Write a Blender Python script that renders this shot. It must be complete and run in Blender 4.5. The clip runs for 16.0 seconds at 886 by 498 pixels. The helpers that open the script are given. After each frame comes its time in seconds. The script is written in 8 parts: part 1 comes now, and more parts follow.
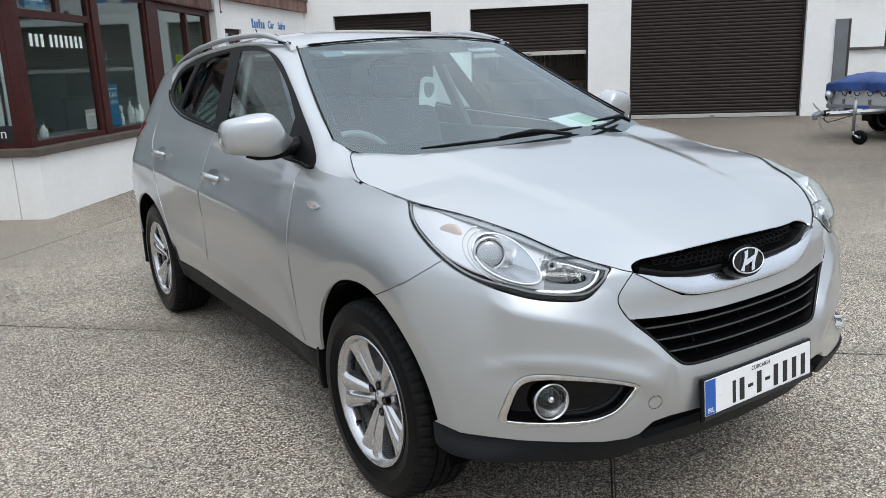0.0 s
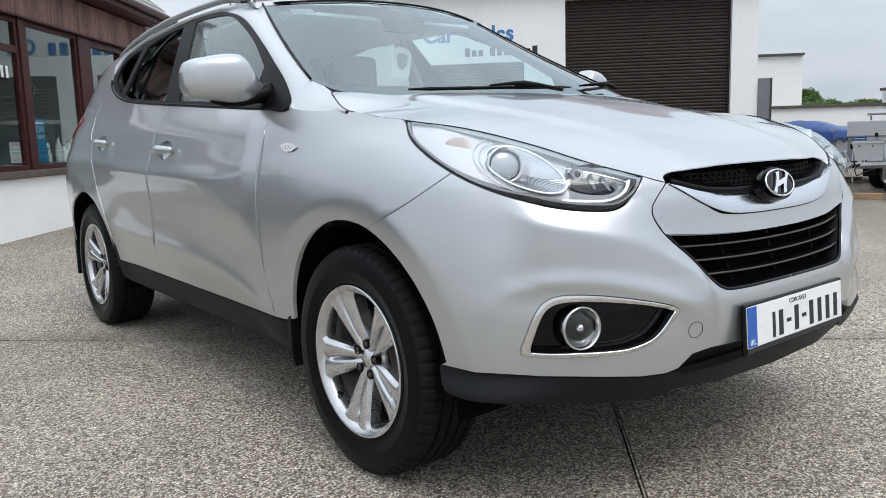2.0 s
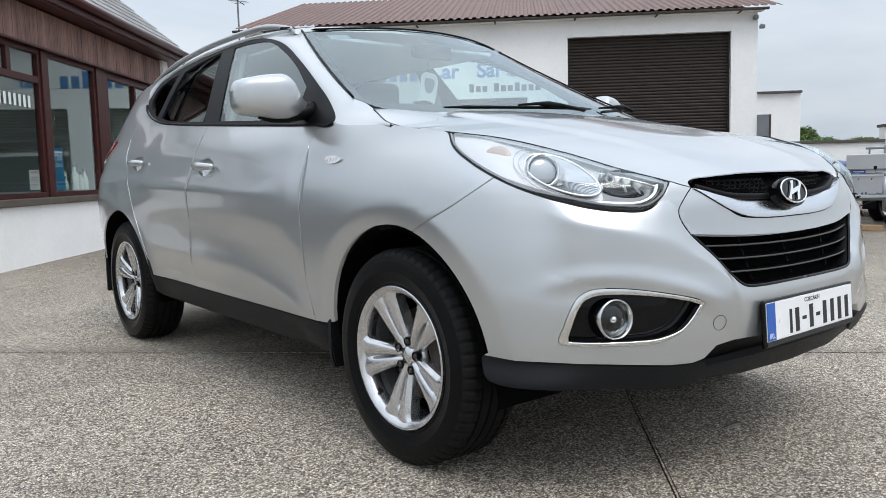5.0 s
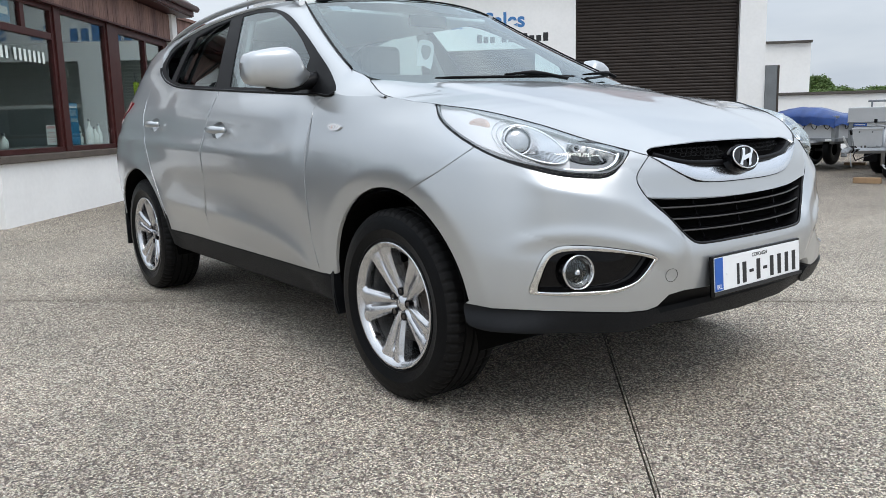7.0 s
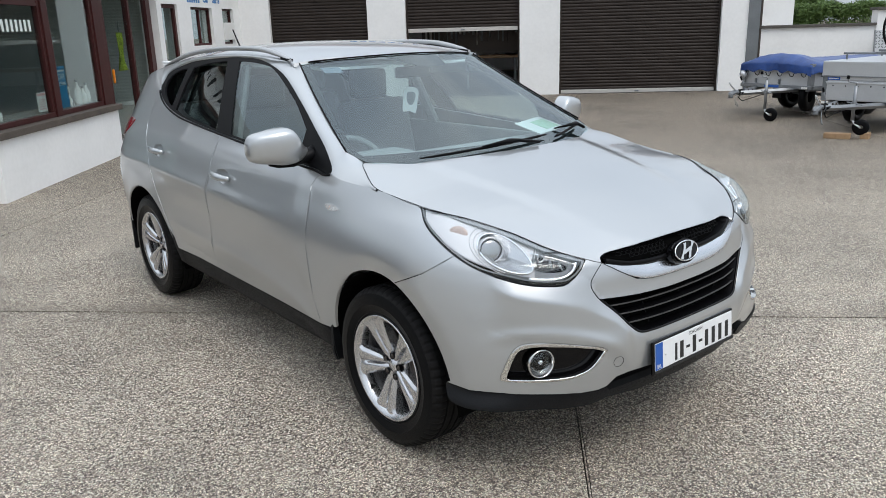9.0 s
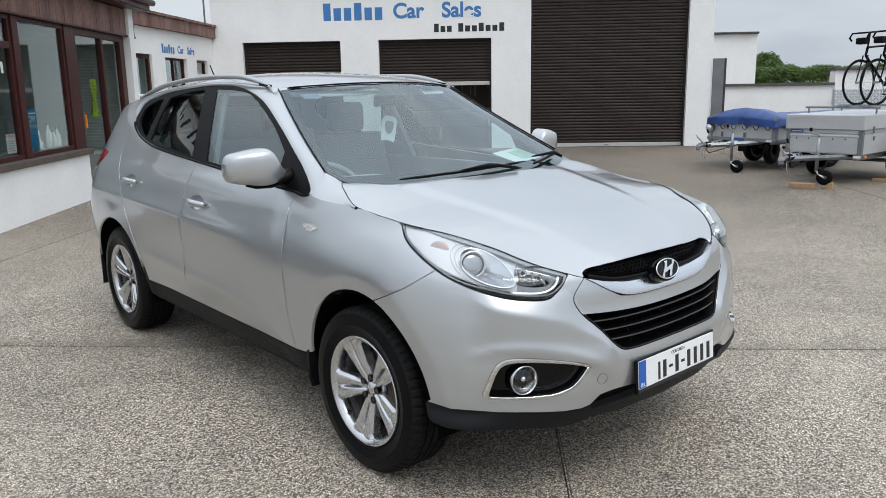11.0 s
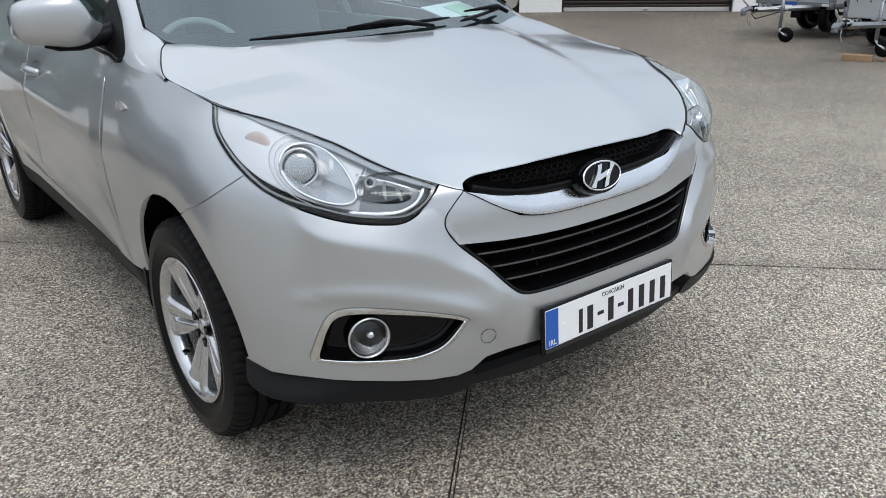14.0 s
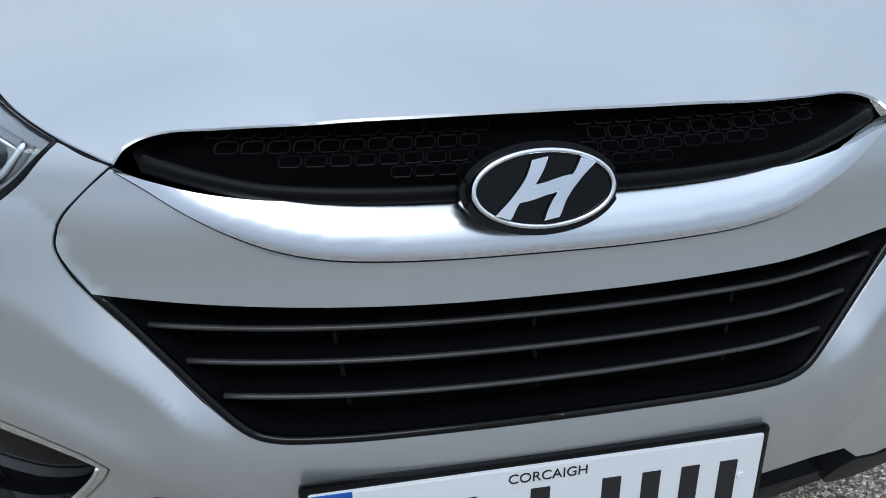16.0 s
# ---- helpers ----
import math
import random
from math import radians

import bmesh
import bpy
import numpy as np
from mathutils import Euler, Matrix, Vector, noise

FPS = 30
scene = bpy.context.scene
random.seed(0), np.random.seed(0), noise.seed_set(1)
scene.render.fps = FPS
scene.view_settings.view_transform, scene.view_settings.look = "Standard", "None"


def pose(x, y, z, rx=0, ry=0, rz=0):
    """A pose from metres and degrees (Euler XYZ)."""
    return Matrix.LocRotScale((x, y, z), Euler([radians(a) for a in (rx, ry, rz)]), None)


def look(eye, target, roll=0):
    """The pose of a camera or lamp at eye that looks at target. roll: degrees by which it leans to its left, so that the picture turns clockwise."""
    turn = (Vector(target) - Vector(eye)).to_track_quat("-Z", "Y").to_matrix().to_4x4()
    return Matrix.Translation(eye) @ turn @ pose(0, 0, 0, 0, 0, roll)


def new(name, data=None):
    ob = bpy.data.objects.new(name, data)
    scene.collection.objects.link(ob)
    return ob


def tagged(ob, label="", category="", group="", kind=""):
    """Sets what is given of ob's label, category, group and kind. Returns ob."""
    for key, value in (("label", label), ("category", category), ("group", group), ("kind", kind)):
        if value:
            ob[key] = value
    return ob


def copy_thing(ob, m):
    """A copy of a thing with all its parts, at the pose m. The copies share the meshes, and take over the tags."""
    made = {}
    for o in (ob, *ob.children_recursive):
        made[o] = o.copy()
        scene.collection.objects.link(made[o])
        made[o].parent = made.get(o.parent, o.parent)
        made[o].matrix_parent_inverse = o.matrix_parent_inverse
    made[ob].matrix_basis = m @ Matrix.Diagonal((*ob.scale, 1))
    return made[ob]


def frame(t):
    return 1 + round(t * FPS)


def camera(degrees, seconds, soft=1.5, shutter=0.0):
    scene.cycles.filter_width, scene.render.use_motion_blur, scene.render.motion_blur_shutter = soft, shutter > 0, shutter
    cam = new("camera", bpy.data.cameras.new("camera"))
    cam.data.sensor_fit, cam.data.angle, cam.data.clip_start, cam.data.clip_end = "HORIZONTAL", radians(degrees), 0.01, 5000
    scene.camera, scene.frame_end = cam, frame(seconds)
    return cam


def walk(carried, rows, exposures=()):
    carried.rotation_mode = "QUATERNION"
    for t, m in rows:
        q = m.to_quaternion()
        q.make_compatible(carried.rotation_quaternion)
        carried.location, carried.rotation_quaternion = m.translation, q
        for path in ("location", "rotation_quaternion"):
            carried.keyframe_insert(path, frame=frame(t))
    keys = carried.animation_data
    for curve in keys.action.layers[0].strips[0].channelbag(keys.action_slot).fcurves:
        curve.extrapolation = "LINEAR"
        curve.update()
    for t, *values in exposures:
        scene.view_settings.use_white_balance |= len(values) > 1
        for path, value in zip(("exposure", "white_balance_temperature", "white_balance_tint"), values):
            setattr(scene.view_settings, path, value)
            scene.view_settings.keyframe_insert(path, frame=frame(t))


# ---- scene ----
cam = camera(59.7, 16.0, soft=0.7)
PATH = [
    (0, (-1.972, -3.455, 1.442), (-0.896, -1.834, 0.981), -2.1),
    (0.5, (-1.977, -3.308, 1.317), (-0.853, -1.715, 0.87), -2.0),
    (1, (-1.964, -3.2, 1.083), (-0.805, -1.625, 0.661), -2.0),
    (1.5, (-1.995, -3.163, 0.996), (-0.796, -1.604, 0.635), -1.8),
    (2, (-2.028, -3.17, 1.0), (-0.786, -1.629, 0.714), -1.7),
    (2.5, (-2.062, -3.146, 0.932), (-0.792, -1.617, 0.712), -1.7),
    (3, (-2.128, -3.13, 0.901), (-0.848, -1.605, 0.721), -1.7),
    (3.5, (-2.182, -3.122, 0.865), (-0.905, -1.591, 0.7), -1.6),
    (3.7, (-2.188, -3.107, 0.861), (-0.905, -1.582, 0.696), -1.5),
    (5.8, (-2.263, -3.387, 0.957), (-1.037, -1.824, 0.727), -1.5),
    (6, (-2.274, -3.428, 0.942), (-1.05, -1.864, 0.699), -1.6),
    (6.5, (-2.319, -3.468, 0.939), (-1.098, -1.908, 0.663), -1.6),
    (7, (-2.347, -3.493, 0.986), (-1.128, -1.94, 0.665), -1.5),
    (7.5, (-2.385, -3.53, 1.176), (-1.172, -1.988, 0.786), -1.5),
    (8, (-2.43, -3.593, 1.402), (-1.225, -2.07, 0.922), -1.6),
    (8.5, (-2.467, -3.667, 1.589), (-1.268, -2.161, 1.046), -1.8),
    (9, (-2.502, -3.725, 1.691), (-1.291, -2.232, 1.142), -1.7),
    (9.2, (-2.506, -3.73, 1.703), (-1.285, -2.238, 1.172), -1.6),
    (11.3, (-2.537, -3.682, 1.519), (-1.239, -2.215, 1.113), -1.0),
    (11.5, (-2.539, -3.664, 1.515), (-1.237, -2.209, 1.082), -1.3),
    (12, (-2.521, -3.663, 1.5), (-1.234, -2.221, 0.985), -1.0),
    (12.5, (-2.457, -3.664, 1.483), (-1.196, -2.23, 0.888), -1.1),
    (13, (-2.16, -3.667, 1.452), (-0.93, -2.234, 0.791), -1.1),
    (13.5, (-1.879, -3.558, 1.418), (-0.685, -2.114, 0.718), -1.1),
    (14, (-1.537, -3.4, 1.407), (-0.39, -1.929, 0.685), -0.8),
    (14.5, (-1.134, -3.285, 1.391), (-0.061, -1.764, 0.658), -0.5),
    (15, (-0.832, -3.103, 1.331), (0.085, -1.49, 0.584), -0.4),
    (15.2, (-0.662, -3.05, 1.312), (0.103, -1.377, 0.533), -0.5),
    (15.5, (-0.508, -2.945, 1.256), (0.173, -1.245, 0.454), -0.4),
    (15.8, (-0.314, -2.853, 1.143), (0.199, -1.08, 0.374), 0.2),
    (16, (-0.248, -2.781, 1.133), (0.119, -1.029, 0.24), 0.6),
]
EXPOSURES = [(0, 0.07, 6450, 10), (1.0, 0.11, 6450, 10), (3.5, 0.16, 6450, 10), (6.5, 0.16, 6450, 10), (7.5, 0.13, 6450, 10), (9.0, 0.03, 6500, 10), (13.0, 0.05, 6500, 10), (14.0, -0.08, 6400, 10), (14.5, -0.16, 6300, 10), (15.0, -0.24, 6150, 10), (15.5, -0.28, 5950, 9), (16.0, -0.34, 5800, 8)]
walk(cam, [(t, look(eye, target, roll)) for t, eye, target, roll in PATH], EXPOSURES)

# ---- light: a bright overcast sky, a soft high sun behind the clouds ----
SUN_HEIGHT, SUN_TURN = 57.0, 186.0
world = bpy.data.worlds.new("overcast")
scene.world = world
world.use_nodes = True
wn, wl = world.node_tree.nodes, world.node_tree.links
wn.clear()
sky = wn.new("ShaderNodeTexSky")
sky.sky_type, sky.sun_disc = "NISHITA", False
sky.sun_elevation, sky.sun_rotation = radians(SUN_HEIGHT), radians(SUN_TURN)
sky.dust_density, sky.air_density = 3.0, 1.0
coord = wn.new("ShaderNodeTexCoord")
stretch = wn.new("ShaderNodeMapping")
stretch.inputs["Scale"].default_value = (1.2, 1.2, 4.5)
clouds = wn.new("ShaderNodeTexNoise")
clouds.inputs["Scale"].default_value, clouds.inputs["Detail"].default_value, clouds.inputs["Roughness"].default_value = 1.6, 5.0, 0.5
ramp = wn.new("ShaderNodeValToRGB")
ramp.color_ramp.elements[0].position, ramp.color_ramp.elements[0].color = 0.32, (5.0, 5.7, 6.6, 1)
ramp.color_ramp.elements[1].position, ramp.color_ramp.elements[1].color = 0.68, (8.2, 8.7, 9.2, 1)
blend = wn.new("ShaderNodeMix")
blend.data_type = "RGBA"
blend.inputs["Factor"].default_value = 0.88
back = wn.new("ShaderNodeBackground")
back.inputs["Strength"].default_value = 0.1
wout = wn.new("ShaderNodeOutputWorld")
wl.new(coord.outputs["Generated"], stretch.inputs["Vector"])
wl.new(stretch.outputs["Vector"], clouds.inputs["Vector"])
wl.new(clouds.outputs["Fac"], ramp.inputs["Fac"])
wl.new(sky.outputs["Color"], blend.inputs["A"])
wl.new(ramp.outputs["Color"], blend.inputs["B"])
split = wn.new("ShaderNodeSeparateXYZ")
high = wn.new("ShaderNodeMapRange")
high.inputs["From Min"].default_value, high.inputs["From Max"].default_value = 0.1, 1.0
high.inputs["To Min"].default_value, high.inputs["To Max"].default_value = 0.95, 2.28
lift = wn.new("ShaderNodeMix")
lift.data_type, lift.blend_type = "RGBA", "MULTIPLY"
lift.inputs["Factor"].default_value = 1.0
wl.new(coord.outputs["Generated"], split.inputs[0])
wl.new(split.outputs["Z"], high.inputs["Value"])
wl.new(blend.outputs["Result"], lift.inputs["A"])
wl.new(high.outputs["Result"], lift.inputs["B"])
wl.new(lift.outputs["Result"], back.inputs["Color"])
wl.new(back.outputs["Background"], wout.inputs["Surface"])
sun = new("sun", bpy.data.lights.new("sun", "SUN"))
sun.data.energy, sun.data.angle, sun.data.color = 1.0, radians(25), (1.0, 0.97, 0.92)
sun.matrix_world = pose(0, 0, 30) @ Matrix.Rotation(radians(180 - SUN_TURN), 4, "Z") @ Matrix.Rotation(radians(90 - SUN_HEIGHT), 4, "X")
scene.view_settings.exposure = 0.0

# ---- materials ----
def material(name, colour, rough=0.5, metal=0.0, coat=0.0, coat_rough=0.03, spec=0.5, vary=0.0, scale=8.0, bump=0.0, bump_scale=200.0, second=None, piece=0.0, stretch=None):
    """A Principled material: its colour varies by `vary` (or towards `second`) over two scales of noise, with a fine relief."""
    m = bpy.data.materials.new(name)
    m.use_nodes = True
    nt = m.node_tree
    b = nt.nodes["Principled BSDF"]
    b.inputs["Base Color"].default_value = (*colour, 1)
    b.inputs["Roughness"].default_value, b.inputs["Metallic"].default_value = rough, metal
    b.inputs["Coat Weight"].default_value, b.inputs["Coat Roughness"].default_value = coat, coat_rough
    b.inputs["Specular IOR Level"].default_value = spec
    if vary or bump or second or piece:
        tc = nt.nodes.new("ShaderNodeTexCoord")
        vec = tc.outputs["Object"]
        if stretch:
            mp = nt.nodes.new("ShaderNodeMapping")
            mp.inputs["Scale"].default_value = stretch
            nt.links.new(vec, mp.inputs["Vector"])
            vec = mp.outputs["Vector"]
    if vary or second:
        big, fine, add, rmp = (nt.nodes.new(k) for k in ("ShaderNodeTexNoise", "ShaderNodeTexNoise", "ShaderNodeMath", "ShaderNodeValToRGB"))
        big.inputs["Scale"].default_value, big.inputs["Detail"].default_value = scale, 6.0
        fine.inputs["Scale"].default_value, fine.inputs["Detail"].default_value = scale * 11, 4.0
        add.operation = "MULTIPLY_ADD"
        add.inputs[1].default_value = 0.4
        half = nt.nodes.new("ShaderNodeMath")
        half.operation = "MULTIPLY"
        half.inputs[1].default_value = 0.6
        other = second or tuple(c * (1 - vary) for c in colour)
        rmp.color_ramp.elements[0].position, rmp.color_ramp.elements[0].color = 0.35, (*other, 1)
        rmp.color_ramp.elements[1].position, rmp.color_ramp.elements[1].color = 0.62, (*colour, 1)
        for n in (big, fine):
            nt.links.new(vec, n.inputs["Vector"])
        nt.links.new(big.outputs["Fac"], half.inputs[0])
        nt.links.new(fine.outputs["Fac"], add.inputs[0])
        nt.links.new(half.outputs[0], add.inputs[2])
        nt.links.new(add.outputs[0], rmp.inputs["Fac"])
        nt.links.new(rmp.outputs["Color"], b.inputs["Base Color"])
        if piece:
            info, mul = nt.nodes.new("ShaderNodeObjectInfo"), nt.nodes.new("ShaderNodeMapRange")
            hsv = nt.nodes.new("ShaderNodeHueSaturation")
            mul.inputs["To Min"].default_value, mul.inputs["To Max"].default_value = 1 - piece, 1 + piece
            nt.links.new(info.outputs["Random"], mul.inputs["Value"])
            nt.links.new(mul.outputs["Result"], hsv.inputs["Value"])
            nt.links.new(rmp.outputs["Color"], hsv.inputs["Color"])
            nt.links.new(hsv.outputs["Color"], b.inputs["Base Color"])
    if bump:
        tex, bmp = nt.nodes.new("ShaderNodeTexNoise"), nt.nodes.new("ShaderNodeBump")
        tex.inputs["Scale"].default_value, tex.inputs["Detail"].default_value = bump_scale, 4.0
        bmp.inputs["Strength"].default_value, bmp.inputs["Distance"].default_value = bump, 0.01
        nt.links.new(tc.outputs["Object"], tex.inputs["Vector"])
        nt.links.new(tex.outputs["Fac"], bmp.inputs["Height"])
        nt.links.new(bmp.outputs["Normal"], b.inputs["Normal"])
    return m


def glass(name, tint, gloss=0.06, rough=0.0, bend=4.5):
    """A thin pane: what lies behind shows through its tint, and it mirrors more the flatter one looks along it."""
    m = bpy.data.materials.new(name)
    m.use_nodes = True
    nt = m.node_tree
    nt.nodes.clear()
    clear, shine, face, power, lift, mix, out = (nt.nodes.new(k) for k in ("ShaderNodeBsdfTransparent", "ShaderNodeBsdfGlossy", "ShaderNodeLayerWeight", "ShaderNodeMath", "ShaderNodeMath", "ShaderNodeMixShader", "ShaderNodeOutputMaterial"))
    clear.inputs["Color"].default_value = (*tint, 1)
    shine.inputs["Roughness"].default_value = rough
    shine.inputs["Color"].default_value = (0.92, 0.99, 1.0, 1)
    face.inputs["Blend"].default_value = 0.5
    power.operation, lift.operation = "POWER", "MULTIPLY_ADD"
    power.inputs[1].default_value = bend
    lift.inputs[1].default_value, lift.inputs[2].default_value = 1 - gloss, gloss
    nt.links.new(face.outputs["Facing"], power.inputs[0])
    nt.links.new(power.outputs[0], lift.inputs[0])
    nt.links.new(lift.outputs[0], mix.inputs["Fac"])
    nt.links.new(clear.outputs[0], mix.inputs[1])
    nt.links.new(shine.outputs[0], mix.inputs[2])
    nt.links.new(mix.outputs[0], out.inputs["Surface"])
    return m


def aggregate():
    """Exposed-aggregate concrete: small stones of many tones, pits between them, worn and stained in patches."""
    m = bpy.data.materials.new("exposed aggregate concrete")
    m.use_nodes = True
    nt = m.node_tree
    n, L = nt.nodes.new, nt.links.new
    b = nt.nodes["Principled BSDF"]
    b.inputs["Roughness"].default_value = 0.82
    tc = n("ShaderNodeTexCoord")

    def noise_of(scale, detail, rough=0.55):
        t = n("ShaderNodeTexNoise")
        t.inputs["Scale"].default_value, t.inputs["Detail"].default_value, t.inputs["Roughness"].default_value = scale, detail, rough
        L(tc.outputs["Object"], t.inputs["Vector"])
        return t.outputs["Fac"]

    def span(value, a, b_, lo, hi):
        r = n("ShaderNodeMapRange")
        for key, v in (("From Min", a), ("From Max", b_), ("To Min", lo), ("To Max", hi)):
            r.inputs[key].default_value = v
        L(value, r.inputs["Value"])
        return r.outputs["Result"]

    def times(p, q):
        k = n("ShaderNodeMath")
        k.operation = "MULTIPLY"
        L(p, k.inputs[0])
        L(q, k.inputs[1])
        return k.outputs[0]

    def mix(kind, fac, p, q):
        k = n("ShaderNodeMix")
        k.data_type, k.blend_type = "RGBA", kind
        for value, key in ((fac, "Factor"), (p, "A"), (q, "B")):
            if isinstance(value, (float, tuple)):
                k.inputs[key].default_value = value
            else:
                L(value, k.inputs[key])
        return k.outputs["Result"]

    stones, second = n("ShaderNodeTexVoronoi"), n("ShaderNodeTexVoronoi")
    stones.inputs["Scale"].default_value, second.inputs["Scale"].default_value = 165.0, 112.0
    tone, bw = n("ShaderNodeValToRGB"), n("ShaderNodeRGBToBW")
    e = tone.color_ramp.elements
    e[0].position, e[0].color = 0.14, (0.060, 0.052, 0.046, 1)
    e[1].position, e[1].color = 0.86, (0.92, 0.83, 0.72, 1)
    for p, c in ((0.34, (0.19, 0.156, 0.124)), (0.5, (0.375, 0.318, 0.262)), (0.66, (0.65, 0.565, 0.47))):
        e.new(p).color = (*c, 1)
    for t in (stones, second):
        L(tc.outputs["Object"], t.inputs["Vector"])
    L(mix("MIX", 0.14, stones.outputs["Color"], second.outputs["Color"]), bw.inputs[0])
    L(bw.outputs[0], tone.inputs["Fac"])
    # each stone a shade redder or greener
    tint = mix("MIX", 0.14, (1.0, 1.0, 1.0, 1), stones.outputs["Color"])
    colour = mix("MULTIPLY", 1.0, tone.outputs["Color"], mix("ADD", 1.0, tint, (0.07, 0.07, 0.07, 1)))
    # shade in the pits and at the stones' edges is put into the colour
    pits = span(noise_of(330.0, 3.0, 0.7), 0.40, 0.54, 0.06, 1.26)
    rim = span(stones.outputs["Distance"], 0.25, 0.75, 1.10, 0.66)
    wide = span(noise_of(0.55, 6.0), 0.3, 0.7, 0.76, 1.15)
    patch = noise_of(3.2, 7.0)
    worn = span(patch, 0.3, 0.7, 0.86, 1.11)
    colour = mix("MIX", span(patch, 0.5, 0.8, 0.0, 0.30), colour, (0.32, 0.262, 0.195, 1))
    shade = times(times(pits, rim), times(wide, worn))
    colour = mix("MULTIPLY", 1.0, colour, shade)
    # pale and brown spots a hand wide
    spot = noise_of(14.0, 3.0)
    colour = mix("MIX", span(spot, 0.66, 0.78, 0.0, 0.35), colour, (0.50, 0.44, 0.35, 1))
    colour = mix("MIX", span(spot, 0.34, 0.24, 0.0, 0.45), colour, (0.20, 0.165, 0.125, 1))
    split = n("ShaderNodeSeparateXYZ")
    L(tc.outputs["Object"], split.inputs[0])
    # dirt lying along the cross joint
    off = n("ShaderNodeMath")
    off.operation = "ABSOLUTE"
    L(split.outputs["Y"], off.inputs[0])
    dirt = times(span(off.outputs[0], 0.0, 0.16, 0.55, 0.0), span(noise_of(1.7, 5.0), 0.35, 0.65, 0.25, 1.0))
    colour = mix("MIX", dirt, colour, (0.135, 0.115, 0.094, 1))
    # the tone falls steadily with distance towards the workshop
    far_tone = span(split.outputs["Y"], 1.0, 8.0, 0.0, 1.0)
    colour = mix("MULTIPLY", far_tone, colour, (0.585, 0.555, 0.525, 1))
    L(colour, b.inputs["Base Color"])
    bmp = n("ShaderNodeBump")
    bmp.inputs["Strength"].default_value, bmp.inputs["Distance"].default_value = 0.45, 0.003
    bmp.invert = True
    L(stones.outputs["Distance"], bmp.inputs["Height"])
    L(bmp.outputs["Normal"], b.inputs["Normal"])
    return m


PAINT = material("silver metallic paint", (0.485, 0.503, 0.515), 0.30, 0.72, 1.0, 0.035)
BLACK = material("satin black trim", (0.004, 0.004, 0.0048), 0.4, spec=0.11, vary=0.2, scale=30)
GLOSS = material("gloss black plastic", (0.003, 0.003, 0.0035), 0.07, spec=0.22)
PLASTIC = material("grained dark grey plastic", (0.0095, 0.0103, 0.012), 0.48, spec=0.17, vary=0.25, scale=12, bump=0.15, bump_scale=700)
CHROME = material("bright chrome", (0.82, 0.83, 0.85), 0.06, 1.0)
SATIN = material("satin silver bar", (0.66, 0.68, 0.71), 0.22, 1.0)
ALLOY = material("silver alloy lacquer", (0.62, 0.62, 0.63), 0.22, 0.85, 0.6, 0.06, vary=0.12, scale=20)
TREAD = material("dusty tyre tread", (0.0085, 0.0082, 0.0082), 0.65, spec=0.15, vary=0.4, scale=30)
RUBBER = material("tyre rubber", (0.0042, 0.0045, 0.0053), 0.36, spec=0.11, vary=0.35, scale=14, bump=0.1, bump_scale=400)
STEEL = material("brake iron", (0.10, 0.085, 0.075), 0.45, 0.7, vary=0.4, scale=30)
# near-black: shade inside openings and under bodies is put into this colour
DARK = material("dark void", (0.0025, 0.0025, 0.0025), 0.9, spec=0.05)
CABIN = material("grey cabin plastic", (0.31, 0.322, 0.328), 0.6, vary=0.2, scale=20, bump=0.1, bump_scale=500)
CLOTH = material("grey seat cloth", (0.20, 0.208, 0.216), 0.9, vary=0.3, scale=60, bump=0.3, bump_scale=900)
HEADLINE = material("pale grey headlining", (0.84, 0.85, 0.84), 0.9, vary=0.08, scale=30)
SCREEN = glass("laminated windscreen", (0.77, 0.90, 0.90), 0.135)
SIDEGLASS = glass("green tinted side glass", (0.80, 0.93, 0.92), 0.11)
PRIVACY = glass("tinted rear glass", (0.45, 0.53, 0.52), 0.06)
LENS = glass("clear lamp lens", (0.95, 0.96, 0.965), 0.045, bend=3.0)
PANE = glass("window pane", (0.82, 0.88, 0.87), 0.055)
AMBER = material("coppery bulb glass", (0.62, 0.32, 0.22), 0.25, 0.3, coat=0.6)
RED = material("red lamp plastic", (0.35, 0.012, 0.02), 0.1, coat=1.0)
PLATEWHITE = material("white reflective plate", (0.80, 0.81, 0.82), 0.35, vary=0.03, scale=20)
PLATEBLUE = material("blue plate band", (0.015, 0.10, 0.42), 0.35)
INK = material("black ink", (0.012, 0.012, 0.014), 0.5)
PAPER = material("white paper", (0.78, 0.78, 0.76), 0.7, vary=0.05, scale=30)
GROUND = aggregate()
TAR = material("dirty joint filler", (0.065, 0.057, 0.048), 0.9, vary=0.4, scale=25)
RENDER = material("white painted render", (0.87, 0.87, 0.86), 0.75, vary=0.07, scale=1.3, bump=0.12, bump_scale=90)
SHUTTER = material("brown coated shutter steel", (0.026, 0.018, 0.014), 0.5, spec=0.3, vary=0.25, scale=3, bump=0.03, bump_scale=60)
SHUTBAR = material("pale shutter bottom rail", (0.55, 0.53, 0.50), 0.5, vary=0.15, scale=8)
ROOFSHEET = material("red-brown coated roof sheet", (0.155, 0.072, 0.05), 0.5, vary=0.3, scale=2.2)
FRAME = material("dark brown window frame", (0.060, 0.016, 0.015), 0.4, spec=0.25, vary=0.25, scale=14, bump=0.05, bump_scale=120)
FASCIA = material("weathered brown cladding", (0.27, 0.155, 0.125), 0.7, second=(0.085, 0.042, 0.036), scale=5, bump=0.12, bump_scale=160, stretch=(1, 1, 0.12))
SILL = material("weathered brown sill", (0.105, 0.085, 0.07), 0.7, vary=0.35, scale=6, bump=0.1, bump_scale=120)
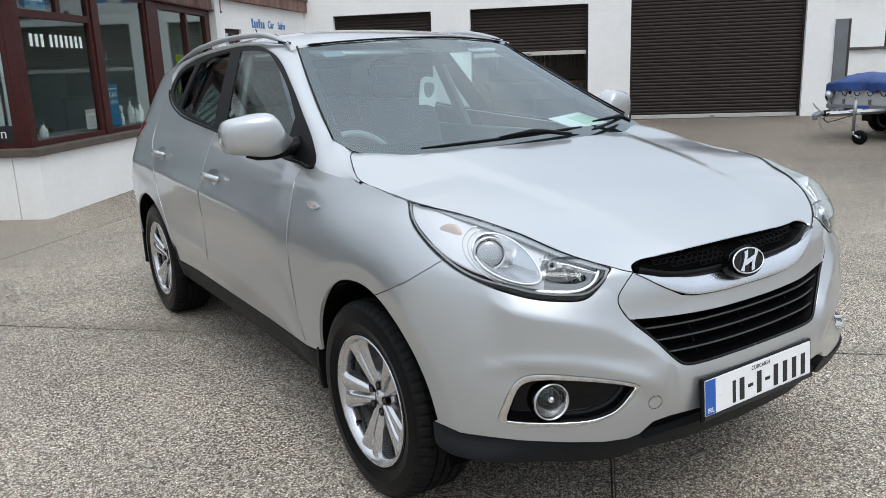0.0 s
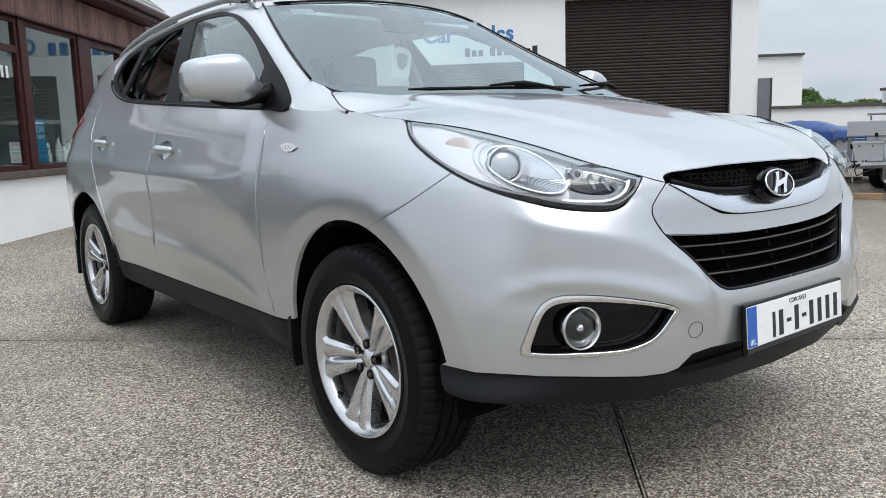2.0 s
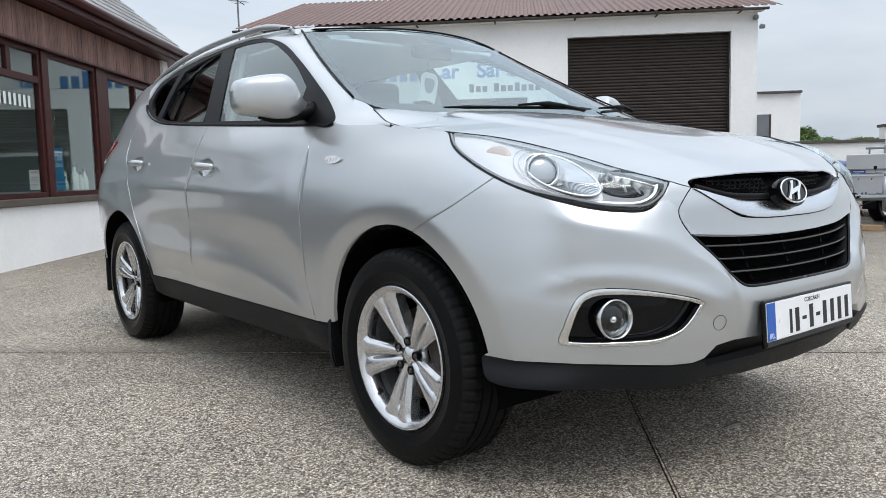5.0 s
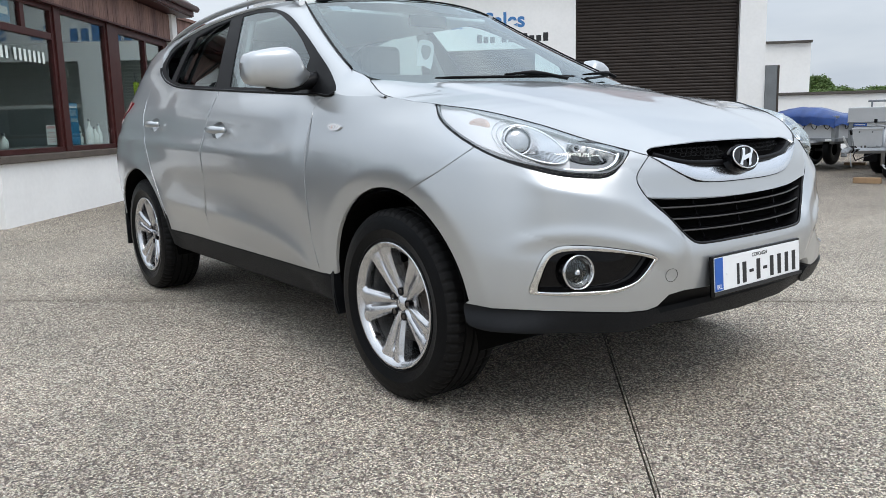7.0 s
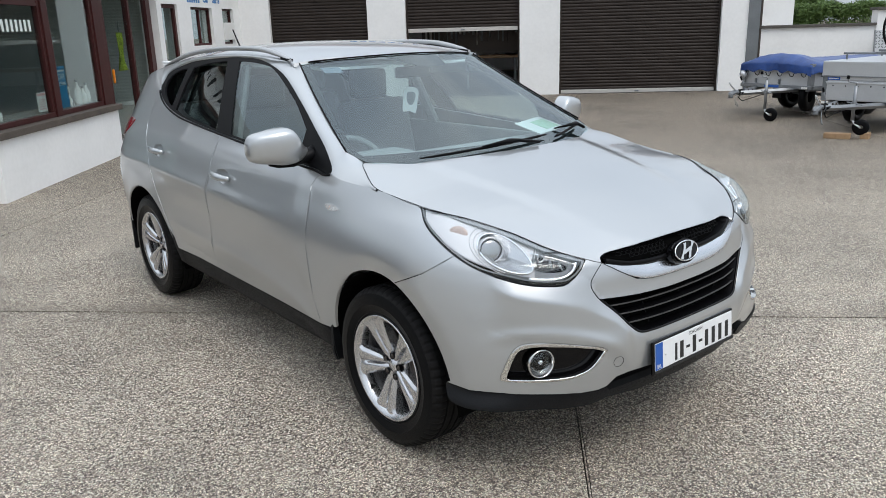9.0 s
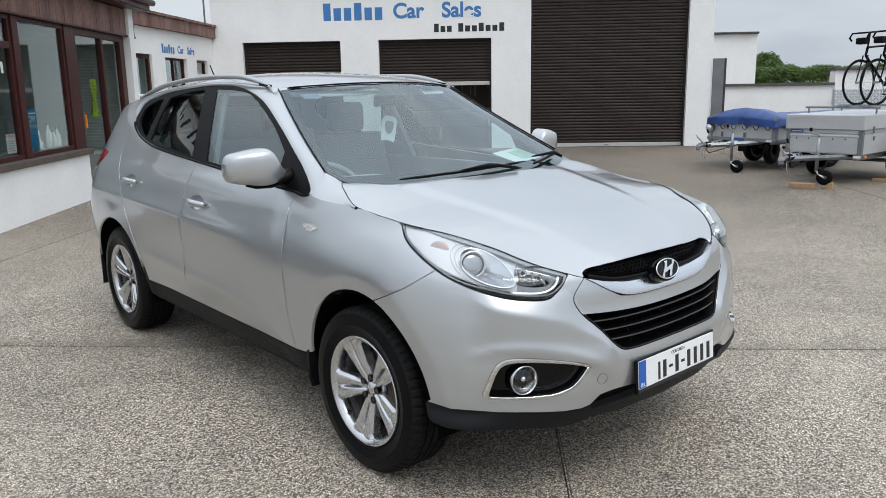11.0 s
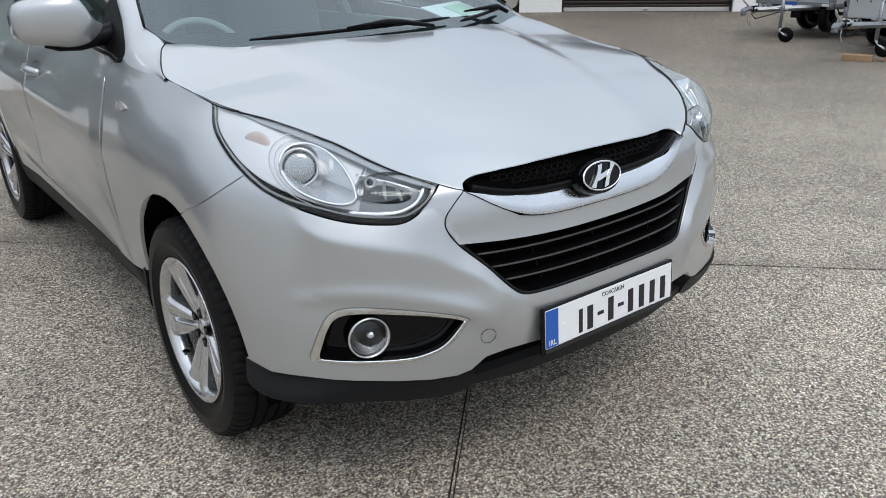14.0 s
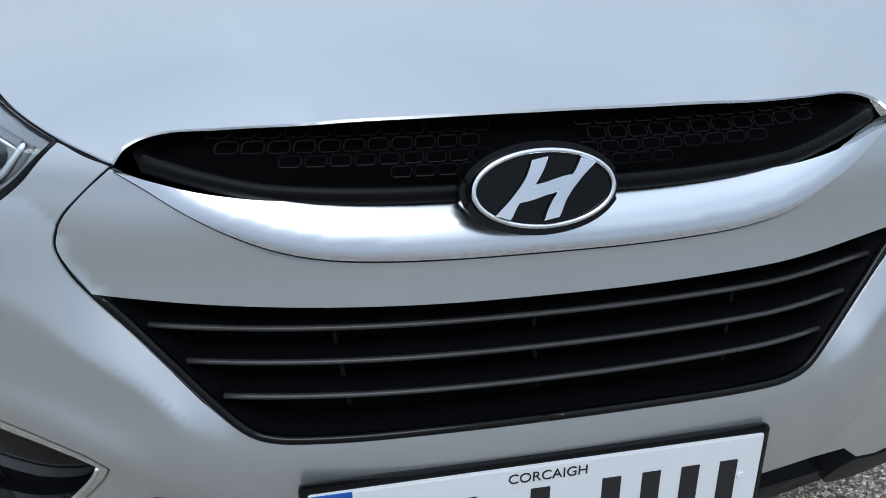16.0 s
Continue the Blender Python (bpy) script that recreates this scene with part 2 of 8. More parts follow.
SLATE = material("grey roof slate", (0.27, 0.265, 0.26), 0.7, vary=0.3, scale=5, piece=0.2, bump=0.1, bump_scale=80)
COPING = material("dark concrete coping", (0.10, 0.09, 0.08), 0.85, vary=0.3, scale=5, bump=0.1, bump_scale=120)
GALV = material("galvanised steel", (0.30, 0.315, 0.33), 0.42, 0.7, vary=0.22, scale=9)
GREYSTEEL = material("dull grey steel sheet", (0.19, 0.205, 0.215), 0.5, 0.3, vary=0.2, scale=3)
ALU = material("brushed aluminium panel", (0.60, 0.615, 0.63), 0.38, 0.55, vary=0.08, scale=4)
TARP = material("blue PVC tarpaulin", (0.020, 0.066, 0.25), 0.33, vary=0.3, scale=5, bump=0.1, bump_scale=60)
WOOD = material("sawn timber block", (0.42, 0.27, 0.15), 0.75, vary=0.3, scale=20, bump=0.15, bump_scale=200)
SIGNBLUE = material("blue sign paint", (0.05, 0.20, 0.48), 0.6, vary=0.1, scale=20)
SIGNBLACK = material("black sign paint", (0.02, 0.02, 0.022), 0.6, vary=0.1, scale=20)
PALEGREEN = material("pale green window lettering", (0.80, 0.88, 0.83), 0.5, vary=0.06, scale=30)
POSTERBLUE = material("blue poster print", (0.03, 0.22, 0.42), 0.5, vary=0.15, scale=12)
PINK = material("pink notice print", (0.72, 0.40, 0.40), 0.6, vary=0.1, scale=15)
YELLOW = material("hi-vis yellow cloth", (0.60, 0.72, 0.04), 0.8, vary=0.2, scale=15)
ORANGE = material("orange reflector", (0.80, 0.25, 0.02), 0.25)
LEAF = material("green hedge leaf", (0.135, 0.215, 0.05), 0.6, second=(0.045, 0.09, 0.022), scale=3.5)
BARK = material("grey-brown bark", (0.11, 0.085, 0.06), 0.9, vary=0.4, scale=18, bump=0.4, bump_scale=80)
ROOM = material("office wall paint", (0.27, 0.27, 0.26), 0.85, vary=0.1, scale=2)
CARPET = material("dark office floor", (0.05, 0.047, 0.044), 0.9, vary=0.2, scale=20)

# ---- building tools ----
YARD = Matrix.Translation((0, 0, 0.026)) @ Matrix.Rotation(radians(-45), 4, "Z")


def mesh_of(name, verts, faces, mat, smooth_faces=False):
    me = bpy.data.meshes.new(name)
    me.from_pydata([tuple(v) for v in verts], [], faces)
    if mat is not None:
        me.materials.append(mat)
    if smooth_faces:
        me.shade_smooth()
    return me


def part(name, bm, mat, parent=None, label="", smooth_faces=False, angle=None):
    """Links a bmesh as one mesh object under a thing or a part."""
    me = bpy.data.meshes.new(name)
    if angle is not None:
        for e in bm.edges:
            e.smooth = len(e.link_faces) == 2 and e.calc_face_angle(0) < radians(angle)
        for f in bm.faces:
            f.smooth = True
    elif smooth_faces:
        for f in bm.faces:
            f.smooth = True
    bm.to_mesh(me)
    bm.free()
    me.materials.append(mat)
    ob = new(name, me)
    ob.parent = parent
    if label:
        ob["label"] = label
    return ob


def thing(name, label, category, m=None, group="", kind=""):
    ob = tagged(new(name), label, category, group, kind)
    ob.empty_display_size = 0.1
    if m is not None:
        ob.matrix_basis = m
    return ob


def box(x0, x1, y0, y1, z0, z1, bevel=0.0, bm=None, m=None, seg=2):
    """A box between two corners, its edges rounded, into bm."""
    own = bmesh.new()
    bmesh.ops.create_cube(own, size=1.0)
    bmesh.ops.transform(own, matrix=Matrix.Translation(((x0 + x1) / 2, (y0 + y1) / 2, (z0 + z1) / 2)) @ Matrix.Diagonal((abs(x1 - x0), abs(y1 - y0), abs(z1 - z0), 1)), verts=own.verts)
    if bevel:
        bmesh.ops.bevel(own, geom=own.edges[:], offset=bevel, segments=seg, affect="EDGES", profile=0.6)
    if m is not None:
        bmesh.ops.transform(own, matrix=m, verts=own.verts)
    return merge(bm, own)


def merge(bm, own):
    if bm is None:
        return own
    tmp = bpy.data.meshes.new("tmp")
    own.to_mesh(tmp)
    own.free()
    bm.from_mesh(tmp)
    bpy.data.meshes.remove(tmp)
    return bm


def tube(points, radius, sides=8, bm=None, closed=False, flat=1.0):
    """A round bar along points; radius may be a list; flat squeezes it along its second axis."""
    own = bmesh.new()
    pts = [Vector(p) for p in points]
    n = len(pts)
    rad = radius if isinstance(radius, (list, tuple)) else [radius] * n
    up = None
    rings = []
    for i, p in enumerate(pts):
        a, b = (pts[(i - 1) % n], pts[(i + 1) % n]) if closed else (pts[max(i - 1, 0)], pts[min(i + 1, n - 1)])
        d = (b - a).normalized()
        if up is None:
            up = Vector((0, 0, 1)) if abs(d.z) < 0.9 else Vector((1, 0, 0))
        side = d.cross(up).normalized()
        up = side.cross(d).normalized()
        rings.append([own.verts.new(p + rad[i] * (math.cos(t) * side + flat * math.sin(t) * up)) for t in (2 * math.pi * k / sides for k in range(sides))])
    for i in range(n if closed else n - 1):
        r, s = rings[i], rings[(i + 1) % n]
        for k in range(sides):
            own.faces.new((r[k], r[(k + 1) % sides], s[(k + 1) % sides], s[k]))
    if not closed:
        own.faces.new(rings[0][::-1])
        own.faces.new(rings[-1])
    return merge(bm, own)


def lathe(profile, steps=48, axis="x", bm=None, m=None, wrap=False):
    """A profile of (radius, along) turned round an axis."""
    own = bmesh.new()
    rings = []
    for r, a in profile:
        ring = []
        for k in range(steps):
            t = 2 * math.pi * k / steps
            c, s = r * math.cos(t), r * math.sin(t)
            ring.append(own.verts.new((a, c, s) if axis == "x" else (c, a, s) if axis == "y" else (c, s, a)))
        rings.append(ring)
    for i in range(len(rings) - (0 if wrap else 1)):
        r, s = rings[i], rings[(i + 1) % len(rings)]
        for k in range(steps):
            own.faces.new((r[k], r[(k + 1) % steps], s[(k + 1) % steps], s[k]))
    bmesh.ops.remove_doubles(own, verts=own.verts, dist=1e-5)
    bmesh.ops.recalc_face_normals(own, faces=own.faces)
    if m is not None:
        bmesh.ops.transform(own, matrix=m, verts=own.verts)
    return merge(bm, own)


def prism(outline, z0, z1, bm=None, m=None, bevel=0.0):
    """An outline of (x, y) raised from z0 to z1."""
    own = bmesh.new()
    lo = [own.verts.new((x, y, z0)) for x, y in outline]
    hi = [own.verts.new((x, y, z1)) for x, y in outline]
    n = len(outline)
    own.faces.new(lo[::-1])
    top = own.faces.new(hi)
    for i in range(n):
        own.faces.new((lo[i], lo[(i + 1) % n], hi[(i + 1) % n], hi[i]))
    if bevel:
        bmesh.ops.bevel(own, geom=list(top.edges), offset=bevel, segments=2, affect="EDGES")
    bmesh.ops.recalc_face_normals(own, faces=own.faces)
    if m is not None:
        bmesh.ops.transform(own, matrix=m, verts=own.verts)
    return merge(bm, own)


def curve2(points, closed=True, steps=6):
    """A smooth run through 2D points; a point given with a third value 1 is a sharp corner."""
    n = len(points)
    out = []
    for i in range(n if closed else n - 1):
        p1, p2 = points[i], points[(i + 1) % n]
        p0 = points[(i - 1) % n] if closed or i > 0 else p1
        p3 = points[(i + 2) % n] if closed or i + 2 < n else p2
        a, b = np.array(p1[:2]), np.array(p2[:2])
        h = np.linalg.norm(b - a)
        d1 = (b - np.array(p0[:2])) if len(p1) < 3 else (b - a)
        d2 = (np.array(p3[:2]) - a) if len(p2) < 3 else (b - a)
        d1, d2 = (d / max(np.linalg.norm(d), 1e-9) * h for d in (d1, d2))
        for k in range(steps):
            t = k / steps
            out.append((2 * t**3 - 3 * t**2 + 1) * a + (t**3 - 2 * t**2 + t) * d1 + (3 * t**2 - 2 * t**3) * b + (t**3 - t**2) * d2)
    if not closed:
        out.append(np.array(points[-1][:2]))
    return [tuple(p) for p in out]


def letters(text, size, mat, m, name="lettering", parent=None, depth=0.002, bold=0.0):
    """Lettering in the built-in font as a mesh, its middle at m's origin, upright along m's x and y."""
    cu = bpy.data.curves.new(name, "FONT")
    cu.body, cu.size, cu.extrude, cu.align_x, cu.align_y = text, size, depth, "CENTER", "CENTER"
    cu.offset = bold
    tmp = new("tmp", cu)
    me = bpy.data.meshes.new_from_object(tmp)
    bpy.data.objects.remove(tmp)
    bpy.data.curves.remove(cu)
    me.materials.clear()
    me.materials.append(mat)
    ob = new(name, me)
    ob.parent = parent
    ob.matrix_basis = m
    return ob

# ---- the yard: ground, workshop, office, boundary wall (yard axes, at 45 degrees to the car) ----
def structure(name, bm, mat, label, category="", angle=None):
    ob = part(name, bm, mat, None, angle=angle)
    ob.matrix_basis = YARD
    return tagged(ob, label, category or name.split("_")[0], kind="structure")


gx, gy = (-400, -3.737, -3.721, 1.1112, 1.1172, 1.1238, 1.1274, 5.971, 5.983, 400), (-400, -0.050, -0.032, 400)
g_verts, g_faces, j_faces = [], [], []
for i in range(len(gx) - 1):
    for j in range(len(gy) - 1):
        low_cell = i in (1, 3, 5, 7) or j == 1
        z = -0.012 if low_cell else 0.0
        k = len(g_verts)
        g_verts += [(gx[i], gy[j], z), (gx[i + 1], gy[j], z), (gx[i + 1], gy[j + 1], z), (gx[i], gy[j + 1], z)]
        (j_faces if low_cell else g_faces).append((k, k + 1, k + 2, k + 3))
for x in gx[1:9]:
    for y0, y1 in ((-400, gy[1]), (gy[2], 400)):
        k = len(g_verts)
        g_verts += [(x, y0, 0), (x, y1, 0), (x, y1, -0.012), (x, y0, -0.012)]
        g_faces.append((k, k + 1, k + 2, k + 3))
for y in (gy[1], gy[2]):
    for x0, x1 in ((-400, gx[1]), (gx[2], gx[3]), (gx[4], gx[5]), (gx[6], gx[7]), (gx[8], 400)):
        k = len(g_verts)
        g_verts += [(x0, y, 0), (x1, y, 0), (x1, y, -0.012), (x0, y, -0.012)]
        g_faces.append((k, k + 1, k + 2, k + 3))
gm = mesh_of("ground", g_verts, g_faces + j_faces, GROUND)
gm.materials.append(TAR)
for f in gm.polygons[len(g_faces):]:
    f.material_index = 1
ground = tagged(new("ground", gm), "grey exposed aggregate concrete yard with sawn joints", "ground", kind="structure")
ground.matrix_basis = YARD

# workshop front
FY = 15.4
OPEN = ((-5.43, -2.93, 2.72), (-1.97, 0.85, 2.72), (1.83, 5.66, 4.10))
front = [(-6.2, -0.1)]
for a, b, h in OPEN:
    front += [(a, -0.1), (a, h), (b, h), (b, -0.1)]
front += [(6.26, -0.1), (6.26, 4.52), (-6.2, 4.52)]
wall = prism(front, -FY - 0.3, -FY, m=Matrix(((1, 0, 0, 0), (0, 0, -1, 0), (0, 1, 0, 0), (0, 0, 0, 1))))
structure("wall_workshop", wall, RENDER, "white painted rendered front wall of the workshop", "wall")
side = bmesh.new()
box(5.96, 6.26, FY + 0.3, FY + 12, -0.1, 4.52, 0, side)
box(-6.2, -5.9, FY + 0.3, FY + 12, -0.1, 4.52, 0, side)
box(-5.9, 5.96, FY + 11.7, FY + 12, -0.1, 4.52, 0, side)
structure("wall_workshop_sides", side, RENDER, "white rendered side and back walls of the workshop", "wall")
roofm = thing("workshop_roof", "red-brown corrugated metal roof with a grey gutter", "roof", YARD, kind="structure")
sheet = bmesh.new()
pitch = math.tan(radians(17))
step = 0.19
n = int((12.9 + 0.3) / step)
prev = None
for i in range(n * 6 + 1):
    x = -6.35 + i * step / 6
    ph = i % 6
    h = 0.035 if ph in (1, 2, 3) else 0.0
    v = [sheet.verts.new((x, y, 4.60 + (y - FY + 0.25) * pitch + h)) for y in (FY - 0.25, FY + 6.0)]
    v2 = [sheet.verts.new((x, y, 4.60 + (2 * FY + 12 - y - FY + 0.25) * pitch + h)) for y in (FY + 6.0, FY + 12.2)]
    if prev:
        sheet.faces.new((prev[0][0], v[0], v[1], prev[0][1]))
        sheet.faces.new((prev[1][0], v2[0], v2[1], prev[1][1]))
    prev = (v, v2)
part("roof_sheet", sheet, ROOFSHEET, roofm)
gut = bmesh.new()
prof = [(FY - 0.30 + 0.055 * math.cos(t), 4.555 + 0.055 * math.sin(t)) for t in np.linspace(math.pi, 2 * math.pi, 9)]
ga, gb = [gut.verts.new((-6.4, y, z)) for y, z in prof], [gut.verts.new((6.42, y, z)) for y, z in prof]
for i in range(8):
    gut.faces.new((ga[i], ga[i + 1], gb[i + 1], gb[i]))
part("gutter", gut, COPING, roofm, "dark half-round gutter", smooth_faces=True)
part("soffit", box(-6.3, 6.34, FY - 0.24, FY - 0.003, 4.50, 4.53), RENDER, roofm)
for x in np.arange(-5.6, 6.3, 1.9):
    part("gutter_bracket", box(x - 0.02, x + 0.02, FY - 0.36, FY - 0.003, 4.485, 4.505), COPING, roofm)
structure("gable_workshop", prism([(FY, 4.52), (FY + 12, 4.52), (FY + 6, 4.52 + 6.0 * pitch)], 5.97, 6.25, m=Matrix(((0, 0, 1, 0), (1, 0, 0, 0), (0, 1, 0, 0), (0, 0, 0, 1)))), RENDER, "white rendered gable end of the workshop", "wall")
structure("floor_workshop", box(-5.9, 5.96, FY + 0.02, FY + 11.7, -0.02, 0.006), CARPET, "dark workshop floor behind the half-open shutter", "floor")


def shutter(x0, x1, top, low, label):
    """A roller shutter: curved slats one above another, a pale bottom rail."""
    sh = thing("roller_shutter", label, "shutter", YARD, group="workshop shutters")
    pitch_z = 0.0765
    bm = bmesh.new()
    arc = [(0.0, 0.0), (-0.012, 0.008), (-0.017, 0.028), (-0.014, 0.05), (-0.004, 0.064), (0.004, 0.070), (0.004, 0.0765)]
    a, b = [bm.verts.new((x0 + 0.02, y, z)) for y, z in arc], [bm.verts.new((x1 - 0.02, y, z)) for y, z in arc]
    for i in range(len(arc) - 1):
        bm.faces.new((a[i], b[i], b[i + 1], a[i + 1]))
    first = part("slat", bm, SHUTTER, sh, smooth_faces=False)
    z = low + 0.09
    first.matrix_basis = Matrix.Translation((0, FY + 0.16, z))
    while z + 2 * pitch_z < top + 0.06:
        z += pitch_z
        o = new("slat", first.data)
        o.parent = sh
        o.matrix_basis = Matrix.Translation((0, FY + 0.16, z))
    part("bottom_rail", box(x0 + 0.015, x1 - 0.015, FY + 0.145, FY + 0.185, low, low + 0.095, 0.008), SHUTBAR, sh, "pale metal bottom rail")
    part("rail_handle", box((x0 + x1) / 2 - 0.05, (x0 + x1) / 2 + 0.05, FY + 0.13, FY + 0.147, low + 0.03, low + 0.055, 0.004), GREYSTEEL, sh)
    for gx0, gx1 in ((x0, x0 + 0.05), (x1 - 0.05, x1)):
        part("guide", box(gx0 + 0.002, gx1 - 0.002, FY + 0.12, FY + 0.20, 0.0, top - 0.002, 0.004), SHUTTER, sh)
    part("shutter_backing", box(x0 + 0.01, x1 - 0.01, FY + 0.172, FY + 0.176, low + 0.1, top), DARK, sh)


shutter(*OPEN[0], 0.0, "closed dark brown roller shutter in the white workshop wall")
shutter(*OPEN[1], 1.58, "half-raised dark brown roller shutter over a dark workshop opening")
shutter(*OPEN[2], 0.0, "tall closed dark brown roller shutter beside the building corner")
# shapes in the dark opening
bench = thing("workbench", "cluttered dark workbench inside the workshop", "workbench", YARD)
part("bench_top", box(-1.9, 0.8, FY + 2.0, FY + 2.6, 0.85, 0.92, 0.01), WOOD, bench)
for x in (-1.8, -0.6, 0.7):
    part("leg", box(x, x + 0.06, FY + 2.05, FY + 2.11, 0.0, 0.85), GREYSTEEL, bench)
rack = thing("tool_rack", "tools hanging on a dark board in the workshop", "rack", YARD)
part("board", box(-1.9, 0.85, FY + 2.7, FY + 2.75, 0.95, 1.9), STEEL, rack)
random.seed(5)
for k in range(22):
    x = -1.8 + k * 0.12
    part("tool", box(x, x + random.uniform(0.02, 0.07), FY + 2.66, FY + 2.70, 1.62 - random.uniform(0.1, 0.45), 1.66, 0.004), random.choice((GREYSTEEL, STEEL, SHUTBAR)), rack)

# wall sign: blue name and black telephone number as plain strokes
sign = thing("wall_sign", "blue and black painted lettering on the white wall", "sign", YARD)


def strokes(x0, x1, z0, z1, y, mat, n, name, slant=0.15, parent=None):
    """Plain bars that stand for a word."""
    w = (x1 - x0) / n
    for k in range(n):
        a, h = x0 + k * w, (z1 - z0)
        part(name, box(a + 0.10 * w, a + 0.82 * w, y - 0.004, y - 0.001, z0, z1 if k % 3 == 0 else z0 + 0.72 * h), mat, parent)


strokes(-3.35, -1.80, 3.20, 3.62, FY, SIGNBLUE, 6, "sign_bar", parent=sign)
letters("Car", 0.50, SIGNBLUE, Matrix.Translation((-1.20, FY - 0.003, 3.39)) @ Matrix.Rotation(radians(90), 4, "X"), "sign_word", sign, bold=0.014)
letters("Sales", 0.50, SIGNBLUE, Matrix.Translation((0.12, FY - 0.003, 3.39)) @ Matrix.Rotation(radians(90), 4, "X"), "sign_word", sign, bold=0.014)
strokes(-0.58, -0.10, 2.88, 3.08, FY, SIGNBLACK, 3, "number_bar", parent=sign)
strokes(0.02, 1.2, 2.88, 3.08, FY, SIGNBLACK, 7, "number_bar", parent=sign)
small = thing("notice_board", "small white notice with faint writing", "sign", YARD)
part("notice_plate", box(-6.19, -6.17, 14.2, 14.9, 1.55, 1.95), PAPER, small)

for x, z in ((6.18, 4.36), (6.33, 4.15)):
    cam_box = thing("security_camera", "small dark security camera under the eaves", "camera", YARD)
    part("camera_body", box(x - 0.05, x + 0.05, FY - 0.18, FY - 0.04, z - 0.04, z + 0.04, 0.012), GREYSTEEL, cam_box)
    part("camera_arm", box(x - 0.015, x + 0.015, FY - 0.10, FY - 0.0, z + 0.03, z + 0.07, 0.004), GREYSTEEL, cam_box)

# beside the workshop: steel gate leaf, low annexe, boundary wall and hedge
leafm = thing("steel_gate_leaf", "dull grey steel sheet gate leaf standing open against the wall", "gate", YARD)
part("sheet", box(6.27, 6.54, FY - 0.04, FY + 0.01, 0.03, 2.12, 0.004), GREYSTEEL, leafm)
part("edge", box(6.542, 6.585, FY - 0.05, FY + 0.02, 0.0, 2.12, 0.004), STEEL, leafm)
annexe = bmesh.new()
box(6.27, 8.15, 18.0, 23, 0, 2.84, 0, annexe)
structure("wall_annexe", annexe, RENDER, "white rendered low annexe behind the yard wall", "wall")
cap = bmesh.new()
for k in range(25):
    tube([(6.29 + k * 0.0765, 17.9, 2.86), (6.29 + k * 0.0765, 23, 2.90)], 0.037, 6, cap)
structure("roof_annexe", cap, COPING, "dark corrugated roof edge of the annexe", "roof")
bw = bmesh.new()
box(6.92, 9.70, 16.6, 16.85, 0, 1.43, 0, bw)
box(9.70, 17.0, 16.55, 16.9, 0, 1.80, 0, bw)
structure("wall_boundary", bw, RENDER, "white rendered boundary wall", "wall")
cp = bmesh.new()
box(6.88, 9.695, 16.53, 16.92, 1.432, 1.50, 0.008, cp)
box(9.66, 17.05, 16.48, 16.97, 1.802, 1.87, 0.008, cp)
structure("trim_coping", cp, COPING, "dark concrete coping on the boundary wall", "coping")

# ---- the office bay on the other side of the car ----
A, B = Vector((-4.58, 3.17)), Vector((-5.0, 6.5))
ub = (B - A).normalized()
BAY = YARD @ Matrix(((ub.x, -ub.y, 0, A.x), (ub.y, ub.x, 0, A.y), (0, 0, 1, 0), (0, 0, 0, 1)))
# in bay axes: x along the front, y into the building, z up


def bay(name, bm, mat, label, category=""):
    ob = structure(name, bm, mat, label, category)
    ob.matrix_basis = BAY
    return ob


bay("wall_office", box(0, 3.40, 0, 0.28, -0.05, 0.66, 0.006), RENDER, "white rendered dwarf wall under the office windows", "wall")
bay("wall_office_end", box(0, 0.28, 0.29, 6.0, -0.05, 0.66, 0.006), RENDER, "white rendered dwarf wall of the office end", "wall")
sl = box(-0.05, 3.46, -0.05, 0.30, 0.662, 0.74, 0.01)
box(-0.05, 0.30, 0.30, 6.0, 0.662, 0.74, 0.01, sl)
bay("trim_sill", sl, SILL, "weathered brown window sill", "sill")


def window(name, x0, x1, z0, z1, frame=0.06, y=0.13, bars=(), m=None, label="brown framed office window"):
    w = thing(name, label, "window", m or BAY, kind="structure")
    d0, d1 = y - 0.03, y + 0.04
    for a, b, c, d in ((x0, x1, z0, z0 + frame), (x0, x1, z1 - frame, z1), (x0, x0 + frame, z0 + frame, z1 - frame), (x1 - frame, x1, z0 + frame, z1 - frame)):
        part("window_frame", box(a, b, d0, d1, c, d, 0.006), FRAME, w)
    for a, b, c, d in bars:
        part("glazing_bar", box(a, b, d0 + 0.004, d1 - 0.004, c, d, 0.005), FRAME, w)
    pane = part("pane", box(x0 + frame * 0.6, x1 - frame * 0.6, y, y + 0.006, z0 + frame * 0.6, z1 - frame * 0.6), PANE, w)
    pane.visible_shadow = False
    return w


post = bmesh.new()
for a, b in ((0.06, 0.15), (1.66, 1.80), (3.18, 3.46)):
    box(a, b, 0.08, 0.20, 0.742, 2.46, 0.006, post)
box(0.06, 0.15, 0.202, 0.24, 0.742, 2.46, 0.004, post)
bay("trim_posts", post, FRAME, "dark brown window posts", "post")
window("window_1", 0.152, 1.658, 0.742, 2.46, bars=((0.21, 1.60, 2.06, 2.14), (0.93, 1.02, 2.14, 2.40)))
window("window_2", 1.802, 3.178, 0.742, 2.46)
d = thing("door_1", "brown framed glazed sliding office door", "door", BAY, kind="structure")
for a, b, c, e in ((3.48, 3.60, 0.0, 2.46), (5.46, 5.66, 0.0, 2.46), (3.60, 5.46, 2.36, 2.46), (3.60, 5.46, 0.0, 0.10), (4.60, 4.67, 0.10, 2.36)):
    part("door_frame", box(a, b, 0.10, 0.19, c, e, 0.005), FRAME, d)
